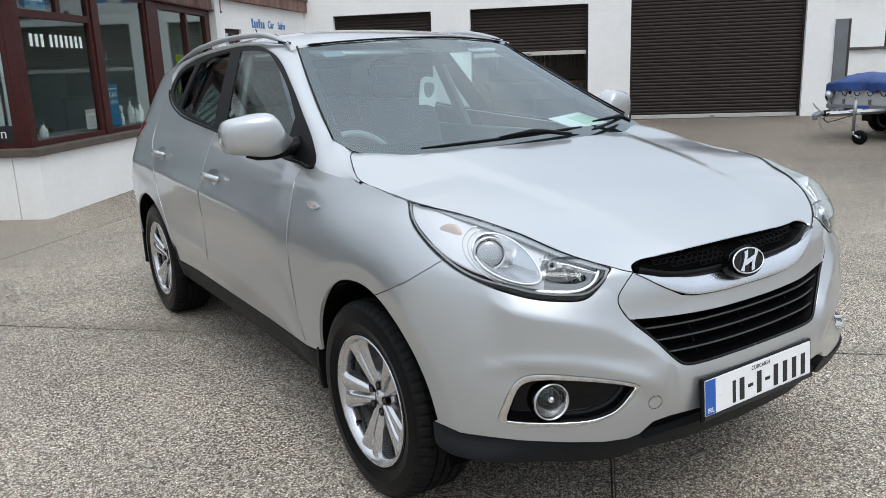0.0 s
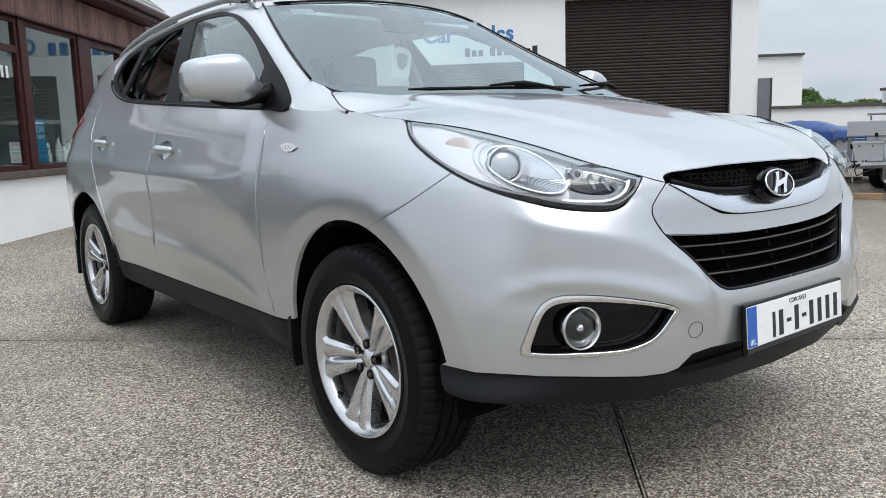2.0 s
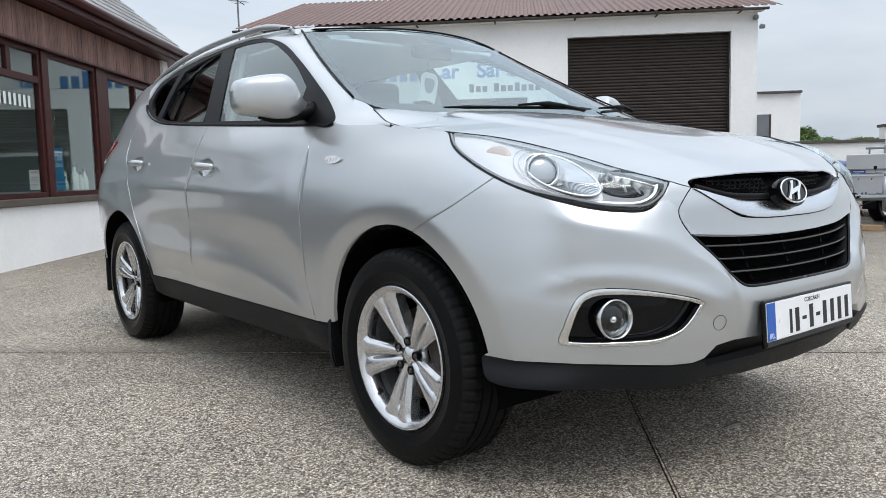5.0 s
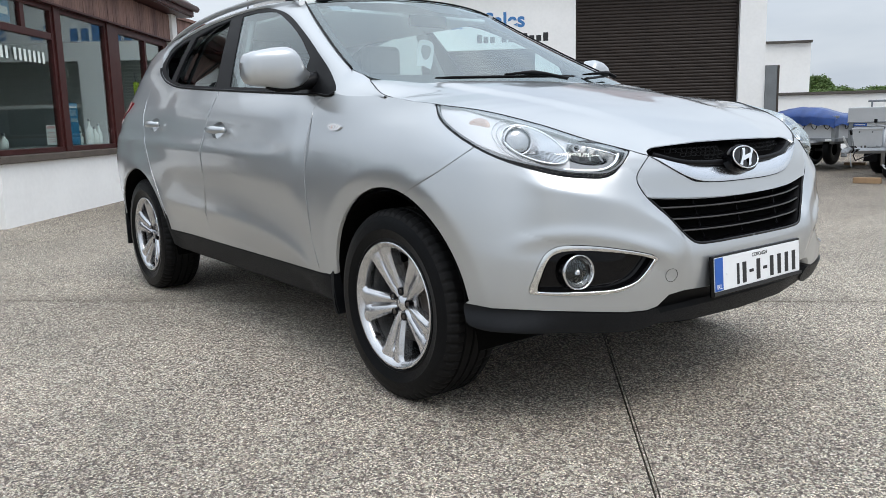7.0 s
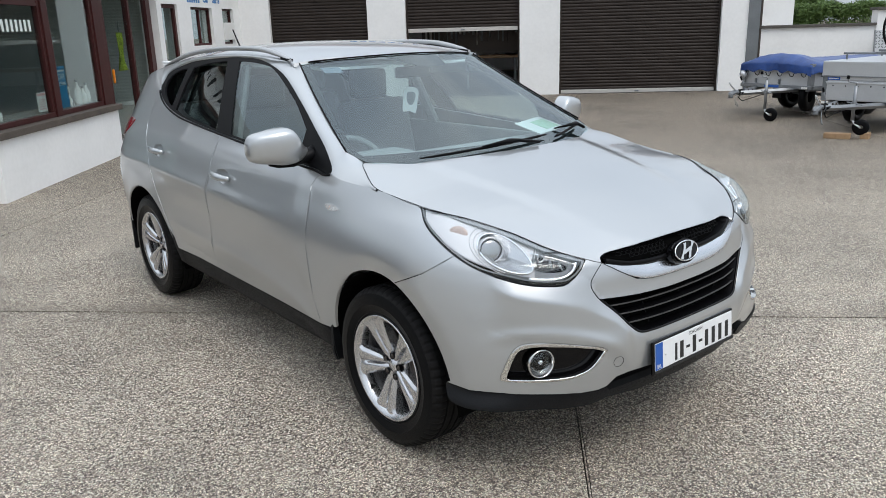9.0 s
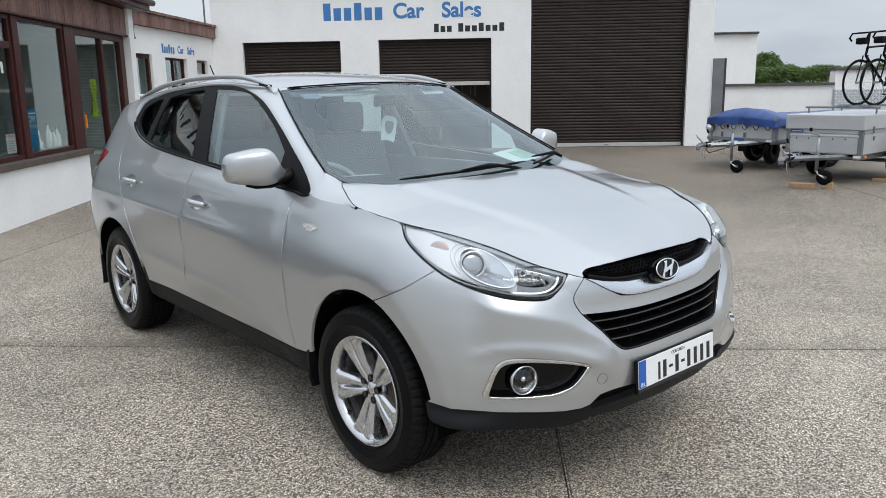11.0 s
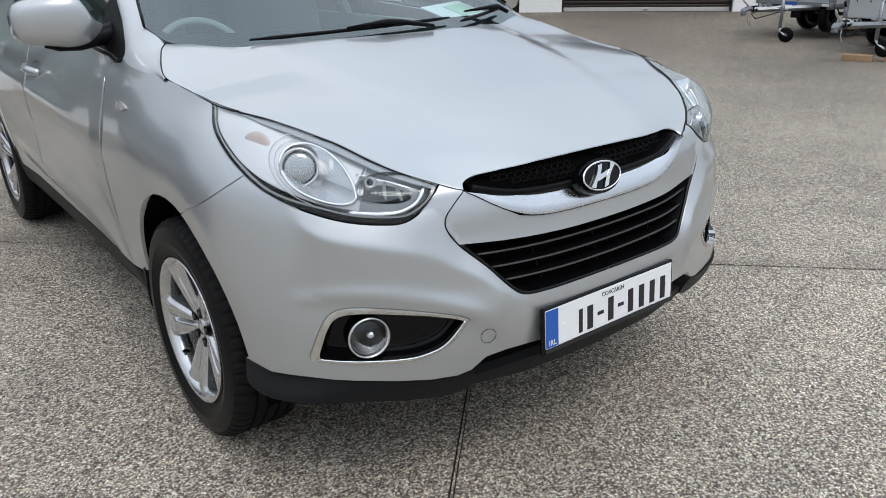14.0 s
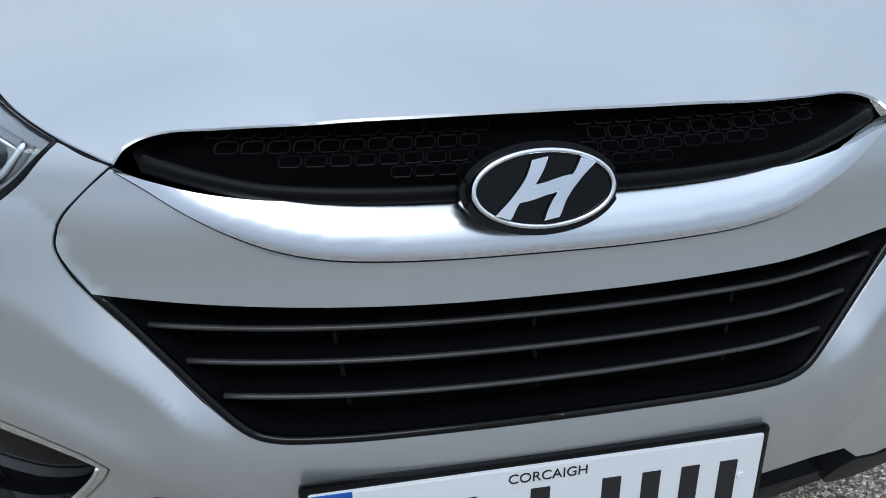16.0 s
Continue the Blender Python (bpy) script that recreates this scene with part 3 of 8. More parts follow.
for a, b in ((3.6, 4.6), (4.67, 5.46)):
    part("pane", box(a, b, 0.14, 0.146, 0.1, 2.36), PANE, d).visible_shadow = False
part("door_handle", box(3.63, 3.66, 0.07, 0.10, 1.02, 1.22, 0.006), ORANGE, d)
fas = thing("fascia", "weathered brown boarded fascia over the windows", "fascia", BAY, kind="structure")
random.seed(3)
x = -0.12
while x < 6.05:
    w = random.uniform(0.085, 0.10)
    part("board", box(x, x + w - 0.004, 0.045 + random.uniform(-0.002, 0.002), 0.075, 2.46, 2.90, 0.003), FASCIA, fas)
    x += w
part("backing", box(-0.12, 6.1, 0.076, 0.10, 2.462, 2.92), DARK, fas)
part("drip_strip", box(-0.14, 6.12, 0.02, 0.076, 2.452, 2.478, 0.004), FRAME, fas)
part("barge_board", box(-0.35, 6.25, -0.22, -0.19, 2.93, 3.08, 0.006), FRAME, fas)
part("soffit", box(-0.35, 6.25, -0.19, 0.10, 2.915, 2.935), FRAME, fas)
part("gutter", tube([(-0.4, -0.26, 3.06), (6.3, -0.26, 3.06)], 0.055, 10), FRAME, fas, smooth_faces=True)
endf = bmesh.new()
box(-0.13, -0.10, 0.1, 6.0, 2.46, 2.92, 0, endf)
bay("trim_fascia_end", endf, FASCIA, "brown boarded fascia at the office end", "fascia")
es = thing("end_sign", "long pale sign board with dark lettering on the office end", "sign", BAY)
part("board", box(-0.150, -0.131, 0.12, 5.6, 2.50, 2.88, 0.004), RENDER, es)
random.seed(29)
y = 0.3
while y < 5.3:
    w = random.uniform(0.09, 0.15)
    part("sign_bar", box(-0.156, -0.1505, y, y + w * 0.55, 2.60, 2.60 + random.choice((0.12, 0.18)), 0.002), BLACK, es)
    y += w + (0.16 if random.random() < 0.2 else 0.05)
# roof of slates
roof2 = thing("office_roof", "grey slated pitched roof over the office", "roof", BAY, kind="structure")
PITCH = radians(40)
rise = math.tan(PITCH)
shape = mesh_of("slate", [(0, 0, 0), (0.296, 0, 0), (0.296, 0.40, 0), (0, 0.40, 0), (0, 0, 0.009), (0.296, 0, 0.009), (0.296, 0.40, 0.006), (0, 0.40, 0.006)], [(3, 2, 1, 0), (4, 5, 6, 7), (0, 1, 5, 4), (1, 2, 6, 5), (2, 3, 7, 6), (3, 0, 4, 7)], SLATE)
for r in range(12):
    for k in range(22):
        if -0.36 + k * 0.30 + (0.15 if r % 2 else 0) < -0.36 + r * 0.24 * math.cos(PITCH) - 0.15:
            continue
        o = new("slate", shape)
        o.parent = roof2
        o.matrix_basis = Matrix.Translation((-0.36 + k * 0.30 + (0.15 if r % 2 else 0), -0.26 + r * 0.24 * math.cos(PITCH), 3.09 + r * 0.24 * math.sin(PITCH) + 0.006)) @ Matrix.Rotation(PITCH - radians(1.5), 4, "X")
deck = bmesh.new()
ridge_z = 3.06 + 2.25 * rise
dv = [deck.verts.new(q) for q in ((-0.33, -0.2, 3.06), (6.22, -0.2, 3.06), (6.22, 4.3, 3.06), (-0.33, 4.3, 3.06), (1.92, 2.05, ridge_z), (6.22, 2.05, ridge_z), (-0.33, -0.2, 2.94), (6.22, -0.2, 2.94), (6.22, 4.3, 2.94), (-0.33, 4.3, 2.94))]
for f in ((0, 1, 5, 4), (1, 2, 5), (2, 3, 4, 5), (3, 0, 4), (6, 9, 8, 7), (0, 6, 7, 1), (1, 7, 8, 2), (2, 8, 9, 3), (3, 9, 6, 0)):
    deck.faces.new([dv[k] for k in f])
bmesh.ops.recalc_face_normals(deck, faces=deck.faces)
part("roof_deck", deck, SLATE, roof2)
# inside
bay("floor_office", box(0.29, 5.9, 0.21, 5.9, -0.02, 0.02), CARPET, "dark office floor", "floor")
bay("ceiling", box(0.0, 6.0, 0.21, 6.0, 2.48, 2.55), ROOM, "plain office ceiling", "ceiling")
bay("wall_office_back", box(0.0, 6.0, 4.2, 4.4, 0, 2.5), ROOM, "plain painted back wall of the office", "wall")
bay("wall_office_far", box(5.70, 5.95, 0.0, 6.0, -0.05, 2.93), RENDER, "white rendered end wall of the office", "wall")

# the long white wall beyond, with a door and windows
WX = -6.2
lw = bmesh.new()
cuts = ((10.98, 11.72, 0.02, 2.30), (12.4, 13.6, 1.45, 2.27), (14.23, 14.95, 1.45, 2.27))
ys = [8.9] + [v for c in cuts for v in c[:2]] + [15.398]
for a, b in zip(ys[::2], ys[1::2]):
    box(WX - 0.3, WX, a, b, -0.05, 2.84, 0, lw)
for a, b, c, e in cuts:
    box(WX - 0.3, WX, a, b, e, 2.84, 0, lw)
    if c > 0.1:
        box(WX - 0.3, WX, a, b, -0.05, c, 0, lw)
structure("wall_link", lw, RENDER, "white rendered wall between office and workshop", "wall")
SIDE = YARD @ Matrix(((0, -1, 0, WX), (1, 0, 0, 0), (0, 0, 1, 0), (0, 0, 0, 1)))
window("window_3", 12.4, 13.6, 1.45, 2.27, 0.05, 0.10, ((12.98, 13.03, 1.5, 2.22),), SIDE, "small brown framed window in the white wall")
window("window_4", 14.23, 14.95, 1.45, 2.27, 0.05, 0.10, (), SIDE, "small brown framed window in the white wall")
dd = thing("door_2", "dark brown door with a glazed panel", "door", SIDE, kind="structure")
for a, b, c, e in ((10.98, 11.06, 0.02, 2.30), (11.64, 11.72, 0.02, 2.30), (11.06, 11.64, 2.22, 2.30), (11.06, 11.64, 0.02, 1.0)):
    part("door_frame", box(a, b, 0.05, 0.12, c, e, 0.005), FRAME, dd)
part("pane", box(11.06, 11.64, 0.08, 0.086, 1.0, 2.22), PANE, dd)
lf = bmesh.new()
box(WX - 0.02, WX + 0.10, 8.9, 15.395, 2.842, 3.10, 0.006, lf)
box(WX - 0.3, WX + 0.14, 8.9, 15.395, 3.102, 3.16, 0.006, lf)
structure("trim_link_fascia", lf, FASCIA, "brown fascia board along the top of the white wall", "fascia")
structure("ceiling_link", box(WX - 5, WX - 0.02, 8.9, 15.39, 3.0, 3.1), COPING, "flat dark roof of the link building", "roof")
structure("wall_link_back", box(WX - 5, WX - 4.8, 8.9, 15.39, 0, 3.0), ROOM, "plain back wall inside the link building", "wall")
s2 = thing("shop_sign", "blue painted lettering on the white wall", "sign", SIDE)
strokes(12.25, 12.95, 2.36, 2.55, 0.0, SIGNBLUE, 6, "sign_bar", parent=s2)
letters("Car", 0.22, SIGNBLUE, Matrix.Translation((13.28, -0.003, 2.45)) @ Matrix.Rotation(radians(90), 4, "X"), "sign_word", s2, bold=0.006)
letters("Sales", 0.22, SIGNBLUE, Matrix.Translation((13.9, -0.003, 2.45)) @ Matrix.Rotation(radians(90), 4, "X"), "sign_word", s2, bold=0.006)
# ---- the car's skin: charts of one smooth shape, front towards -y, right side towards -x ----
def spline(pairs):
    """A smooth curve through (a, b) pairs, straight beyond its ends."""
    xs = np.array([p[0] for p in pairs], float)
    ys = np.array([p[1] for p in pairs], float)
    d = np.diff(ys) / np.diff(xs)
    m = np.r_[d[0], (d[:-1] + d[1:]) / 2, d[-1]]

    def at(x):
        x = np.asarray(x, float)
        i = np.clip(np.searchsorted(xs, x) - 1, 0, len(xs) - 2)
        h = xs[i + 1] - xs[i]
        t = (x - xs[i]) / h
        u = np.clip(t, 0, 1)
        out = (2 * u**3 - 3 * u**2 + 1) * ys[i] + (u**3 - 2 * u**2 + u) * h * m[i] + (3 * u**2 - 2 * u**3) * ys[i + 1] + (u**3 - u**2) * h * m[i + 1]
        return out + np.where(t < 0, t * h * m[0], 0) + np.where(t > 1, (t - 1) * h * m[-1], 0)

    return at


def smooth(a, b, x):
    t = np.clip((np.asarray(x, float) - a) / (b - a), 0, 1)
    return t * t * (3 - 2 * t)


POW, YC, YCR = 2.6, -1.4, 1.45
nose_y = spline([(0.2, -2.02), (0.3, -2.10), (0.4, -2.145), (0.5, -2.165), (0.58, -2.165), (0.66, -2.14), (0.76, -2.115), (0.85, -2.095), (0.89, -2.07), (0.94, -1.97), (0.98, -1.87), (1.045, -1.72), (1.1, -1.58), (1.14, -1.5)])
front_w = spline([(0.2, 0.84), (0.25, 0.86), (0.33, 0.895), (0.42, 0.912), (0.55, 0.910), (0.7, 0.903), (0.8, 0.89), (0.9, 0.868), (0.975, 0.835), (1.045, 0.785), (1.1, 0.757), (1.14, 0.735)])
side_w = spline([(0.2, 0.77), (0.25, 0.79), (0.33, 0.832), (0.406, 0.853), (0.55, 0.874), (0.7, 0.888), (0.82, 0.892), (0.9, 0.882), (0.985, 0.86), (1.05, 0.842), (1.1, 0.82), (1.14, 0.797), (1.26, 0.739), (1.38, 0.68), (1.54, 0.597), (1.62, 0.553)])
tail_y = spline([(0.2, 2.1), (0.4, 2.19), (0.6, 2.22), (0.9, 2.2), (1.0, 2.16), (1.2, 2.1), (1.4, 1.98), (1.55, 1.86), (1.65, 1.8)])


fold_z = spline([(-0.85, 0.35), (-0.73, 0.425), (-0.63, 0.476), (-0.46, 0.522), (-0.28, 0.549), (0, 0.572), (0.3, 0.585), (0.9, 0.61)])


def side_x(y, z):
    """Half width of the body at a station and height."""
    y, z = np.asarray(y, float), np.asarray(z, float)
    g = smooth(-1.55, -0.93, y)
    w = front_w(np.minimum(z, 1.14)) * (1 - g) + side_w(z) * g
    # the fold that rises from the front of the sill along the doors, hollow above it, and lips round the wheel arches
    d = z - fold_z(y)
    over = 0.010 * np.log1p(np.exp(np.clip(d / 0.010, -30, 30)))
    under = 0.006 * np.log1p(np.exp(np.clip(-d / 0.006, -30, 30)))
    w = w + (0.006 - 0.015 * (1 - np.exp(-over / 0.035)) * smooth(0.30, 0.10, d) - 0.14 * np.minimum(under, 0.12)) * smooth(-0.80, -0.66, y) * smooth(1.0, 0.7, y)
    w = w + 0.007 * np.exp(-(((z - 0.885 - 0.035 * y) / 0.035) ** 2)) * smooth(-0.75, -0.2, y)
    for wy in (-1.32, 1.32):
        r = np.hypot(y - wy, z - 0.35)
        if wy > 0:
            w = w + 0.012 * np.exp(-(((r - 0.4) / 0.07) ** 2))
        else:  # a facet round the front arch, leaning in towards the tyre
            w = w + 0.006 - 0.26 * 0.007 * np.log1p(np.exp(np.clip((0.487 - r) / 0.007, -30, 30))) * smooth(0.30, 0.36, r)
    a = np.clip((YC - y) / (YC - nose_y(np.minimum(z, 1.14))), 0, 0.9999)
    w = w * (1 - a**POW) ** (1 / POW)
    b = np.clip((y - YCR) / (tail_y(z) - YCR), 0, 0.9999)
    w = w * (1 - b**3.2) ** (1 / 3.2)
    return w


crease_z = spline([(22, 0.578), (24, 0.600), (26.3, 0.627), (30.2, 0.671), (34, 0.703), (38.5, 0.739), (43.4, 0.759), (45.9, 0.767), (53.5, 0.790), (57.6, 0.811), (62, 0.834), (70, 0.86)])
crease_top = spline([(22, 0.60), (24.4, 0.628), (29, 0.695), (34, 0.756), (36.5, 0.82), (39.2, 0.845), (42.6, 0.826), (47, 0.819), (52.3, 0.829), (57.5, 0.849), (62.5, 0.874), (70, 0.91)])


def shoulder(q, z):
    """The bumper's shoulder: a soft crease that runs from under the lamp down to the grille's lower corner."""
    q = np.asarray(q, float)
    zc, zu = crease_z(q), crease_top(q)
    rise = np.minimum(0.58 * np.maximum(zu - zc, 0.0), 0.019)
    up, down = rise * (zu - z) / np.maximum(zu - zc, 0.01), rise * (z - zc + 0.15) / 0.15
    w = 0.0018
    ridge = -w * np.log(np.exp(np.clip(-up / w, -40, 40)) + np.exp(np.clip(-down / w, -40, 40)))
    return np.maximum(ridge, 0) * smooth(23.5, 27, q) * smooth(67, 58, q)


def nose(phi, z):
    """The point of the front skin at an angle from the middle (degrees, right side positive) and a height: x, y."""
    p = np.radians(np.asarray(phi, float))
    w, d = front_w(z), YC - nose_y(z)
    r = (np.abs(np.sin(p) / w) ** POW + np.abs(np.cos(p) / d) ** POW) ** (-1 / POW)
    # the brow over the fog lamps: the skin steps back under it
    q = np.abs(np.asarray(phi, float))
    brow = 0.637 - 0.00018 * (q - 50) ** 2
    r = r - 0.004 * smooth(brow + 0.012, brow - 0.035, z) * smooth(27, 34, q) * smooth(70, 57, q) * smooth(0.40, 0.46, z)
    r = r + 0.0045 * np.exp(-(((z - brow - 0.02) / 0.022) ** 2)) * smooth(26, 33, q) * smooth(72, 58, q)
    r = r + shoulder(q, z)
    return -r * np.sin(p), YC - r * np.cos(p)


bonnet_c = spline([(-2.12, 0.876), (-2.085, 0.894), (-2.05, 0.912), (-1.95, 0.957), (-1.8, 1.005), (-1.5, 1.075), (-1.2, 1.137), (-1.05, 1.165)])


def bonnet_z(x, y):
    x, y = np.abs(np.asarray(x, float)), np.asarray(y, float)
    ridge = 0.30 + 0.22 * (y + 2.05)
    lift = 0.009 * smooth(ridge + 0.038, ridge - 0.045, x) * smooth(-2.05, -1.7, y)
    # the edge comes down to the lamps
    fall = np.interp(y, (-2.045, -2.012, -1.924, -1.853, -1.778, -1.706, -1.628, -1.558, -1.479, -1.36), (0.029, 0.024, 0.021, 0.015, 0.008, 0.002, -0.012, -0.016, -0.013, 0.0))
    edge = np.interp(y, (-2.045, -2.012, -1.924, -1.778, -1.628, -1.479, -1.36), (0.414, 0.465, 0.542, 0.612, 0.702, 0.773, 0.79))
    return bonnet_c(y) - 0.046 * (x / 0.8) ** 2.2 + lift + 0.02 * smooth(-1.28, -1.05, y) * smooth(0.45, 0.76, x) - np.maximum(fall, 0) * smooth(edge - 0.24, edge, x) - 0.8 * np.minimum(fall, 0) * smooth(edge - 0.55, edge + 0.08, x)


def screen_y(x, z):
    z = np.asarray(z, float)
    return -1.16 + 1.75 * (z - 1.14) + np.maximum(0.28 + 0.975 * (z - 1.22), 0.15) * np.asarray(x, float) ** 2


roof_c = spline([(-0.5, 1.55), (-0.39, 1.574), (-0.1, 1.615), (0.3, 1.642), (0.8, 1.636), (1.3, 1.6), (1.7, 1.54), (1.95, 1.49)])
roof_e = spline([(-0.4, 1.515), (-0.27, 1.546), (0.0, 1.575), (0.4, 1.587), (0.8, 1.575), (1.2, 1.535), (1.6, 1.465), (1.9, 1.40)])


def roof_z(x, y):
    e = roof_e(y)
    return roof_c(y) - (roof_c(y) - e) * (np.abs(x) / side_x(y, e)) ** 2.6

# ---- panels cut out of the skin ----
import collections

from mathutils.geometry import delaunay_2d_cdt

def side_chart(off=0.0):
    def at(u, v):
        return np.stack([-(side_x(u, v) + off), u, v], -1)
    return at


def nose_chart(off=0.0):
    def at(u, v):
        x, y = nose(u, v)
        q = np.abs(np.asarray(u, float))
        x = x + smooth(54, 62, q) * (-np.sign(u) * side_x(y, v) - x)
        r = np.hypot(x, y - YC)
        k = (r + off) / r
        return np.stack([x * k, YC + (y - YC) * k, v], -1)
    return at


def bonnet_chart(off=0.0):
    def at(u, v):
        return np.stack([u, v, bonnet_z(u, v) + off], -1)
    return at


def screen_chart(off=0.0):
    def at(u, v):
        return np.stack([u, screen_y(u, v) - off * 0.5, v + off * 0.86], -1)
    return at


def roof_chart(off=0.0):
    def at(u, v):
        return np.stack([u, v, roof_z(u, v) + off], -1)
    return at


def shrink(poly, gap):
    """An outline moved inwards by a gap."""
    p = np.array(poly)
    if (np.roll(p, -1, 0)[:, 0] * p[:, 1] - p[:, 0] * np.roll(p, -1, 0)[:, 1]).sum() > 0:
        p = p[::-1]
    a, b = p - np.roll(p, 1, 0), np.roll(p, -1, 0) - p
    na = np.stack([-a[:, 1], a[:, 0]], -1) / (np.linalg.norm(a, axis=1)[:, None] + 1e-9)
    nb = np.stack([-b[:, 1], b[:, 0]], -1) / (np.linalg.norm(b, axis=1)[:, None] + 1e-9)
    n = na + nb
    n /= np.maximum((n * n).sum(1)[:, None] / 2, 0.5)
    return [tuple(v) for v in p + n * np.asarray(gap)]


K = 0.0135  # metres a degree of the front skin, for outlines


def nose_curve(points, closed=True, steps=6):
    """curve2 for outlines of the front skin, whose first value is in degrees."""
    return [(a / K, b) for a, b in curve2([(q[0] * K, *q[1:]) for q in points], closed, steps)]


def nose_shrink(poly, gap):
    return [(a / K, b) for a, b in shrink([(q[0] * K, q[1]) for q in poly], gap)]


def ring_of(name, outer, inner, chart, mat, parent, out, mirror=True, skirt=0.012, label="", across=(0, 0.2, 0.5, 0.8, 1), crown=0.0):
    """A frame between two outlines of as many points each, slightly crowned, its edges turned in."""
    o, i = np.array(outer), np.array(inner)
    n = len(o)
    rows = []
    for t in across:
        q = o + (i - o) * t
        rows.append((chart(q[:, 0], q[:, 1]), q))
    verts, faces = [], []
    nrm_out = np.array(out, float) / np.linalg.norm(out)
    for (pos, _), t in zip(rows, across):
        verts += list(pos + nrm_out * crown * math.sin(math.pi * t))
    for r in range(len(across) - 1):
        for k in range(n):
            faces.append((r * n + k, r * n + (k + 1) % n, (r + 1) * n + (k + 1) % n, (r + 1) * n + k))
    base = len(verts)
    for edge_row in (0, len(across) - 1):
        verts += list(rows[edge_row][0] - nrm_out * skirt)
    for k in range(n):
        faces.append((k, base + k, base + (k + 1) % n, (k + 1) % n))
        j = (len(across) - 1) * n
        faces.append((j + k, j + (k + 1) % n, base + n + (k + 1) % n, base + n + k))
    made = []
    for sign in (1, -1) if mirror else (1,):
        bm = bmesh.new()
        vs = [bm.verts.new((v[0] * sign, v[1], v[2])) for v in verts]
        for f in faces:
            bm.faces.new([vs[k] for k in f])
        bmesh.ops.recalc_face_normals(bm, faces=bm.faces)
        made.append(part(name, bm, mat, parent, label, angle=40))
    return made


def panel(name, outline, chart, cells, mat, parent, out=(0, 0, 1), skirt=0.014, gap=0.0, mirror=True, label="", holes=(), metric=None):
    """A sheet of the skin inside an outline of its chart, with its edge turned in. Mirrored to the other side too."""
    scale = np.array(metric or (1.0, 1.0))
    loops = [np.array(q, float) * scale for q in (outline, *holes)]
    if gap:
        loops[0] = np.array(shrink(loops[0], gap))
    flat = np.concatenate(loops)
    cell = np.array(cells) * scale
    lo, hi = loops[0].min(0), loops[0].max(0)

    def within(q):
        hit = np.zeros(len(q), bool)
        for p in loops:
            for a, b in zip(p, np.roll(p, -1, 0)):
                if a[1] != b[1]:
                    hit ^= ((a[1] > q[:, 1]) != (b[1] > q[:, 1])) & (q[:, 0] < (b[0] - a[0]) * (q[:, 1] - a[1]) / (b[1] - a[1]) + a[0])
        return hit

    gu, gv = (np.arange(lo[k] + cell[k] / 2, hi[k], cell[k]) for k in (0, 1))
    grid = np.stack(np.meshgrid(gu, gv, indexing="ij"), -1).reshape(-1, 2)
    if len(grid):
        grid = grid[within(grid)]
    if len(grid):
        near = np.full(len(grid), 1e9)
        for p in loops:
            for a, b in zip(p, np.roll(p, -1, 0)):
                d = b - a
                t = np.clip(((grid - a) @ d) / max(d @ d, 1e-12), 0, 1)
                near = np.minimum(near, np.linalg.norm((grid - a - t[:, None] * d) / cell, axis=1))
        grid = grid[near > 0.35]
    edges, k = [], 0
    for p in loops:
        edges += [(k + i, k + (i + 1) % len(p)) for i in range(len(p))]
        k += len(p)
    every = np.concatenate([flat, grid]) if len(grid) else flat
    vs, _, fs, *_ = delaunay_2d_cdt([Vector((q[0] / cell[0], q[1] / cell[1])) for q in every], edges, [], 0, 1e-6)
    uv = np.array([(v[0] * cell[0], v[1] * cell[1]) for v in vs])
    mid = np.array([uv[list(f)].mean(0) for f in fs])
    keep = within(mid)
    faces = [list(f) for f, ok in zip(fs, keep) if ok]
    uv = uv / scale
    pos = chart(uv[:, 0], uv[:, 1])
    eu, ev = 1e-4 / scale[0], 1e-4 / scale[1]
    du = chart(uv[:, 0] + eu, uv[:, 1]) - chart(uv[:, 0] - eu, uv[:, 1])
    dv = chart(uv[:, 0], uv[:, 1] + ev) - chart(uv[:, 0], uv[:, 1] - ev)
    nrm = np.cross(du, dv)
    nrm /= np.linalg.norm(nrm, axis=1)[:, None] + 1e-12
    if (nrm @ np.array(out, float)).mean() < 0:
        nrm = -nrm
    fixed = []
    for f in faces:
        g = np.cross(pos[f[1]] - pos[f[0]], pos[f[2]] - pos[f[0]])
        fixed.append(f if g @ nrm[f[0]] >= 0 else f[::-1])
    faces = fixed
    if skirt:
        seen = {}
        for f in faces:
            for k in range(len(f)):
                a, b = f[k - 1], f[k]
                if (b, a) in seen:
                    del seen[(b, a)]
                else:
                    seen[(a, b)] = 1
        base = len(pos)
        rim = sorted({k for ab in seen for k in ab})
        where = {k: base + 2 * i for i, k in enumerate(rim)}
        extra, en = [], []
        for k in rim:
            extra += [pos[k], pos[k] - skirt * nrm[k]]
            en += [nrm[k], nrm[k]]
        faces += [[where[b], where[a], where[a] + 1, where[b] + 1] for a, b in seen]
        pos, nrm = np.concatenate([pos, extra]), np.concatenate([nrm, en])
    made = []
    for sign in (1, -1) if mirror else (1,):
        q, n = pos.copy(), nrm.copy()
        q[:, 0] *= sign
        n[:, 0] *= sign
        me = mesh_of(name, q, faces if sign > 0 else [f[::-1] for f in faces], mat, True)
        if len(me.vertices) == len(n):
            me.normals_split_custom_set_from_vertices([tuple(v) for v in n])
        ob = new(name, me)
        ob.parent = parent
        if label:
            ob["label"] = label
        made.append(ob)
    return made


def at_nose(phi, z, off=0.0):
    return Vector(nose_chart(off)(np.array([float(phi)]), np.array([float(z)]))[0])


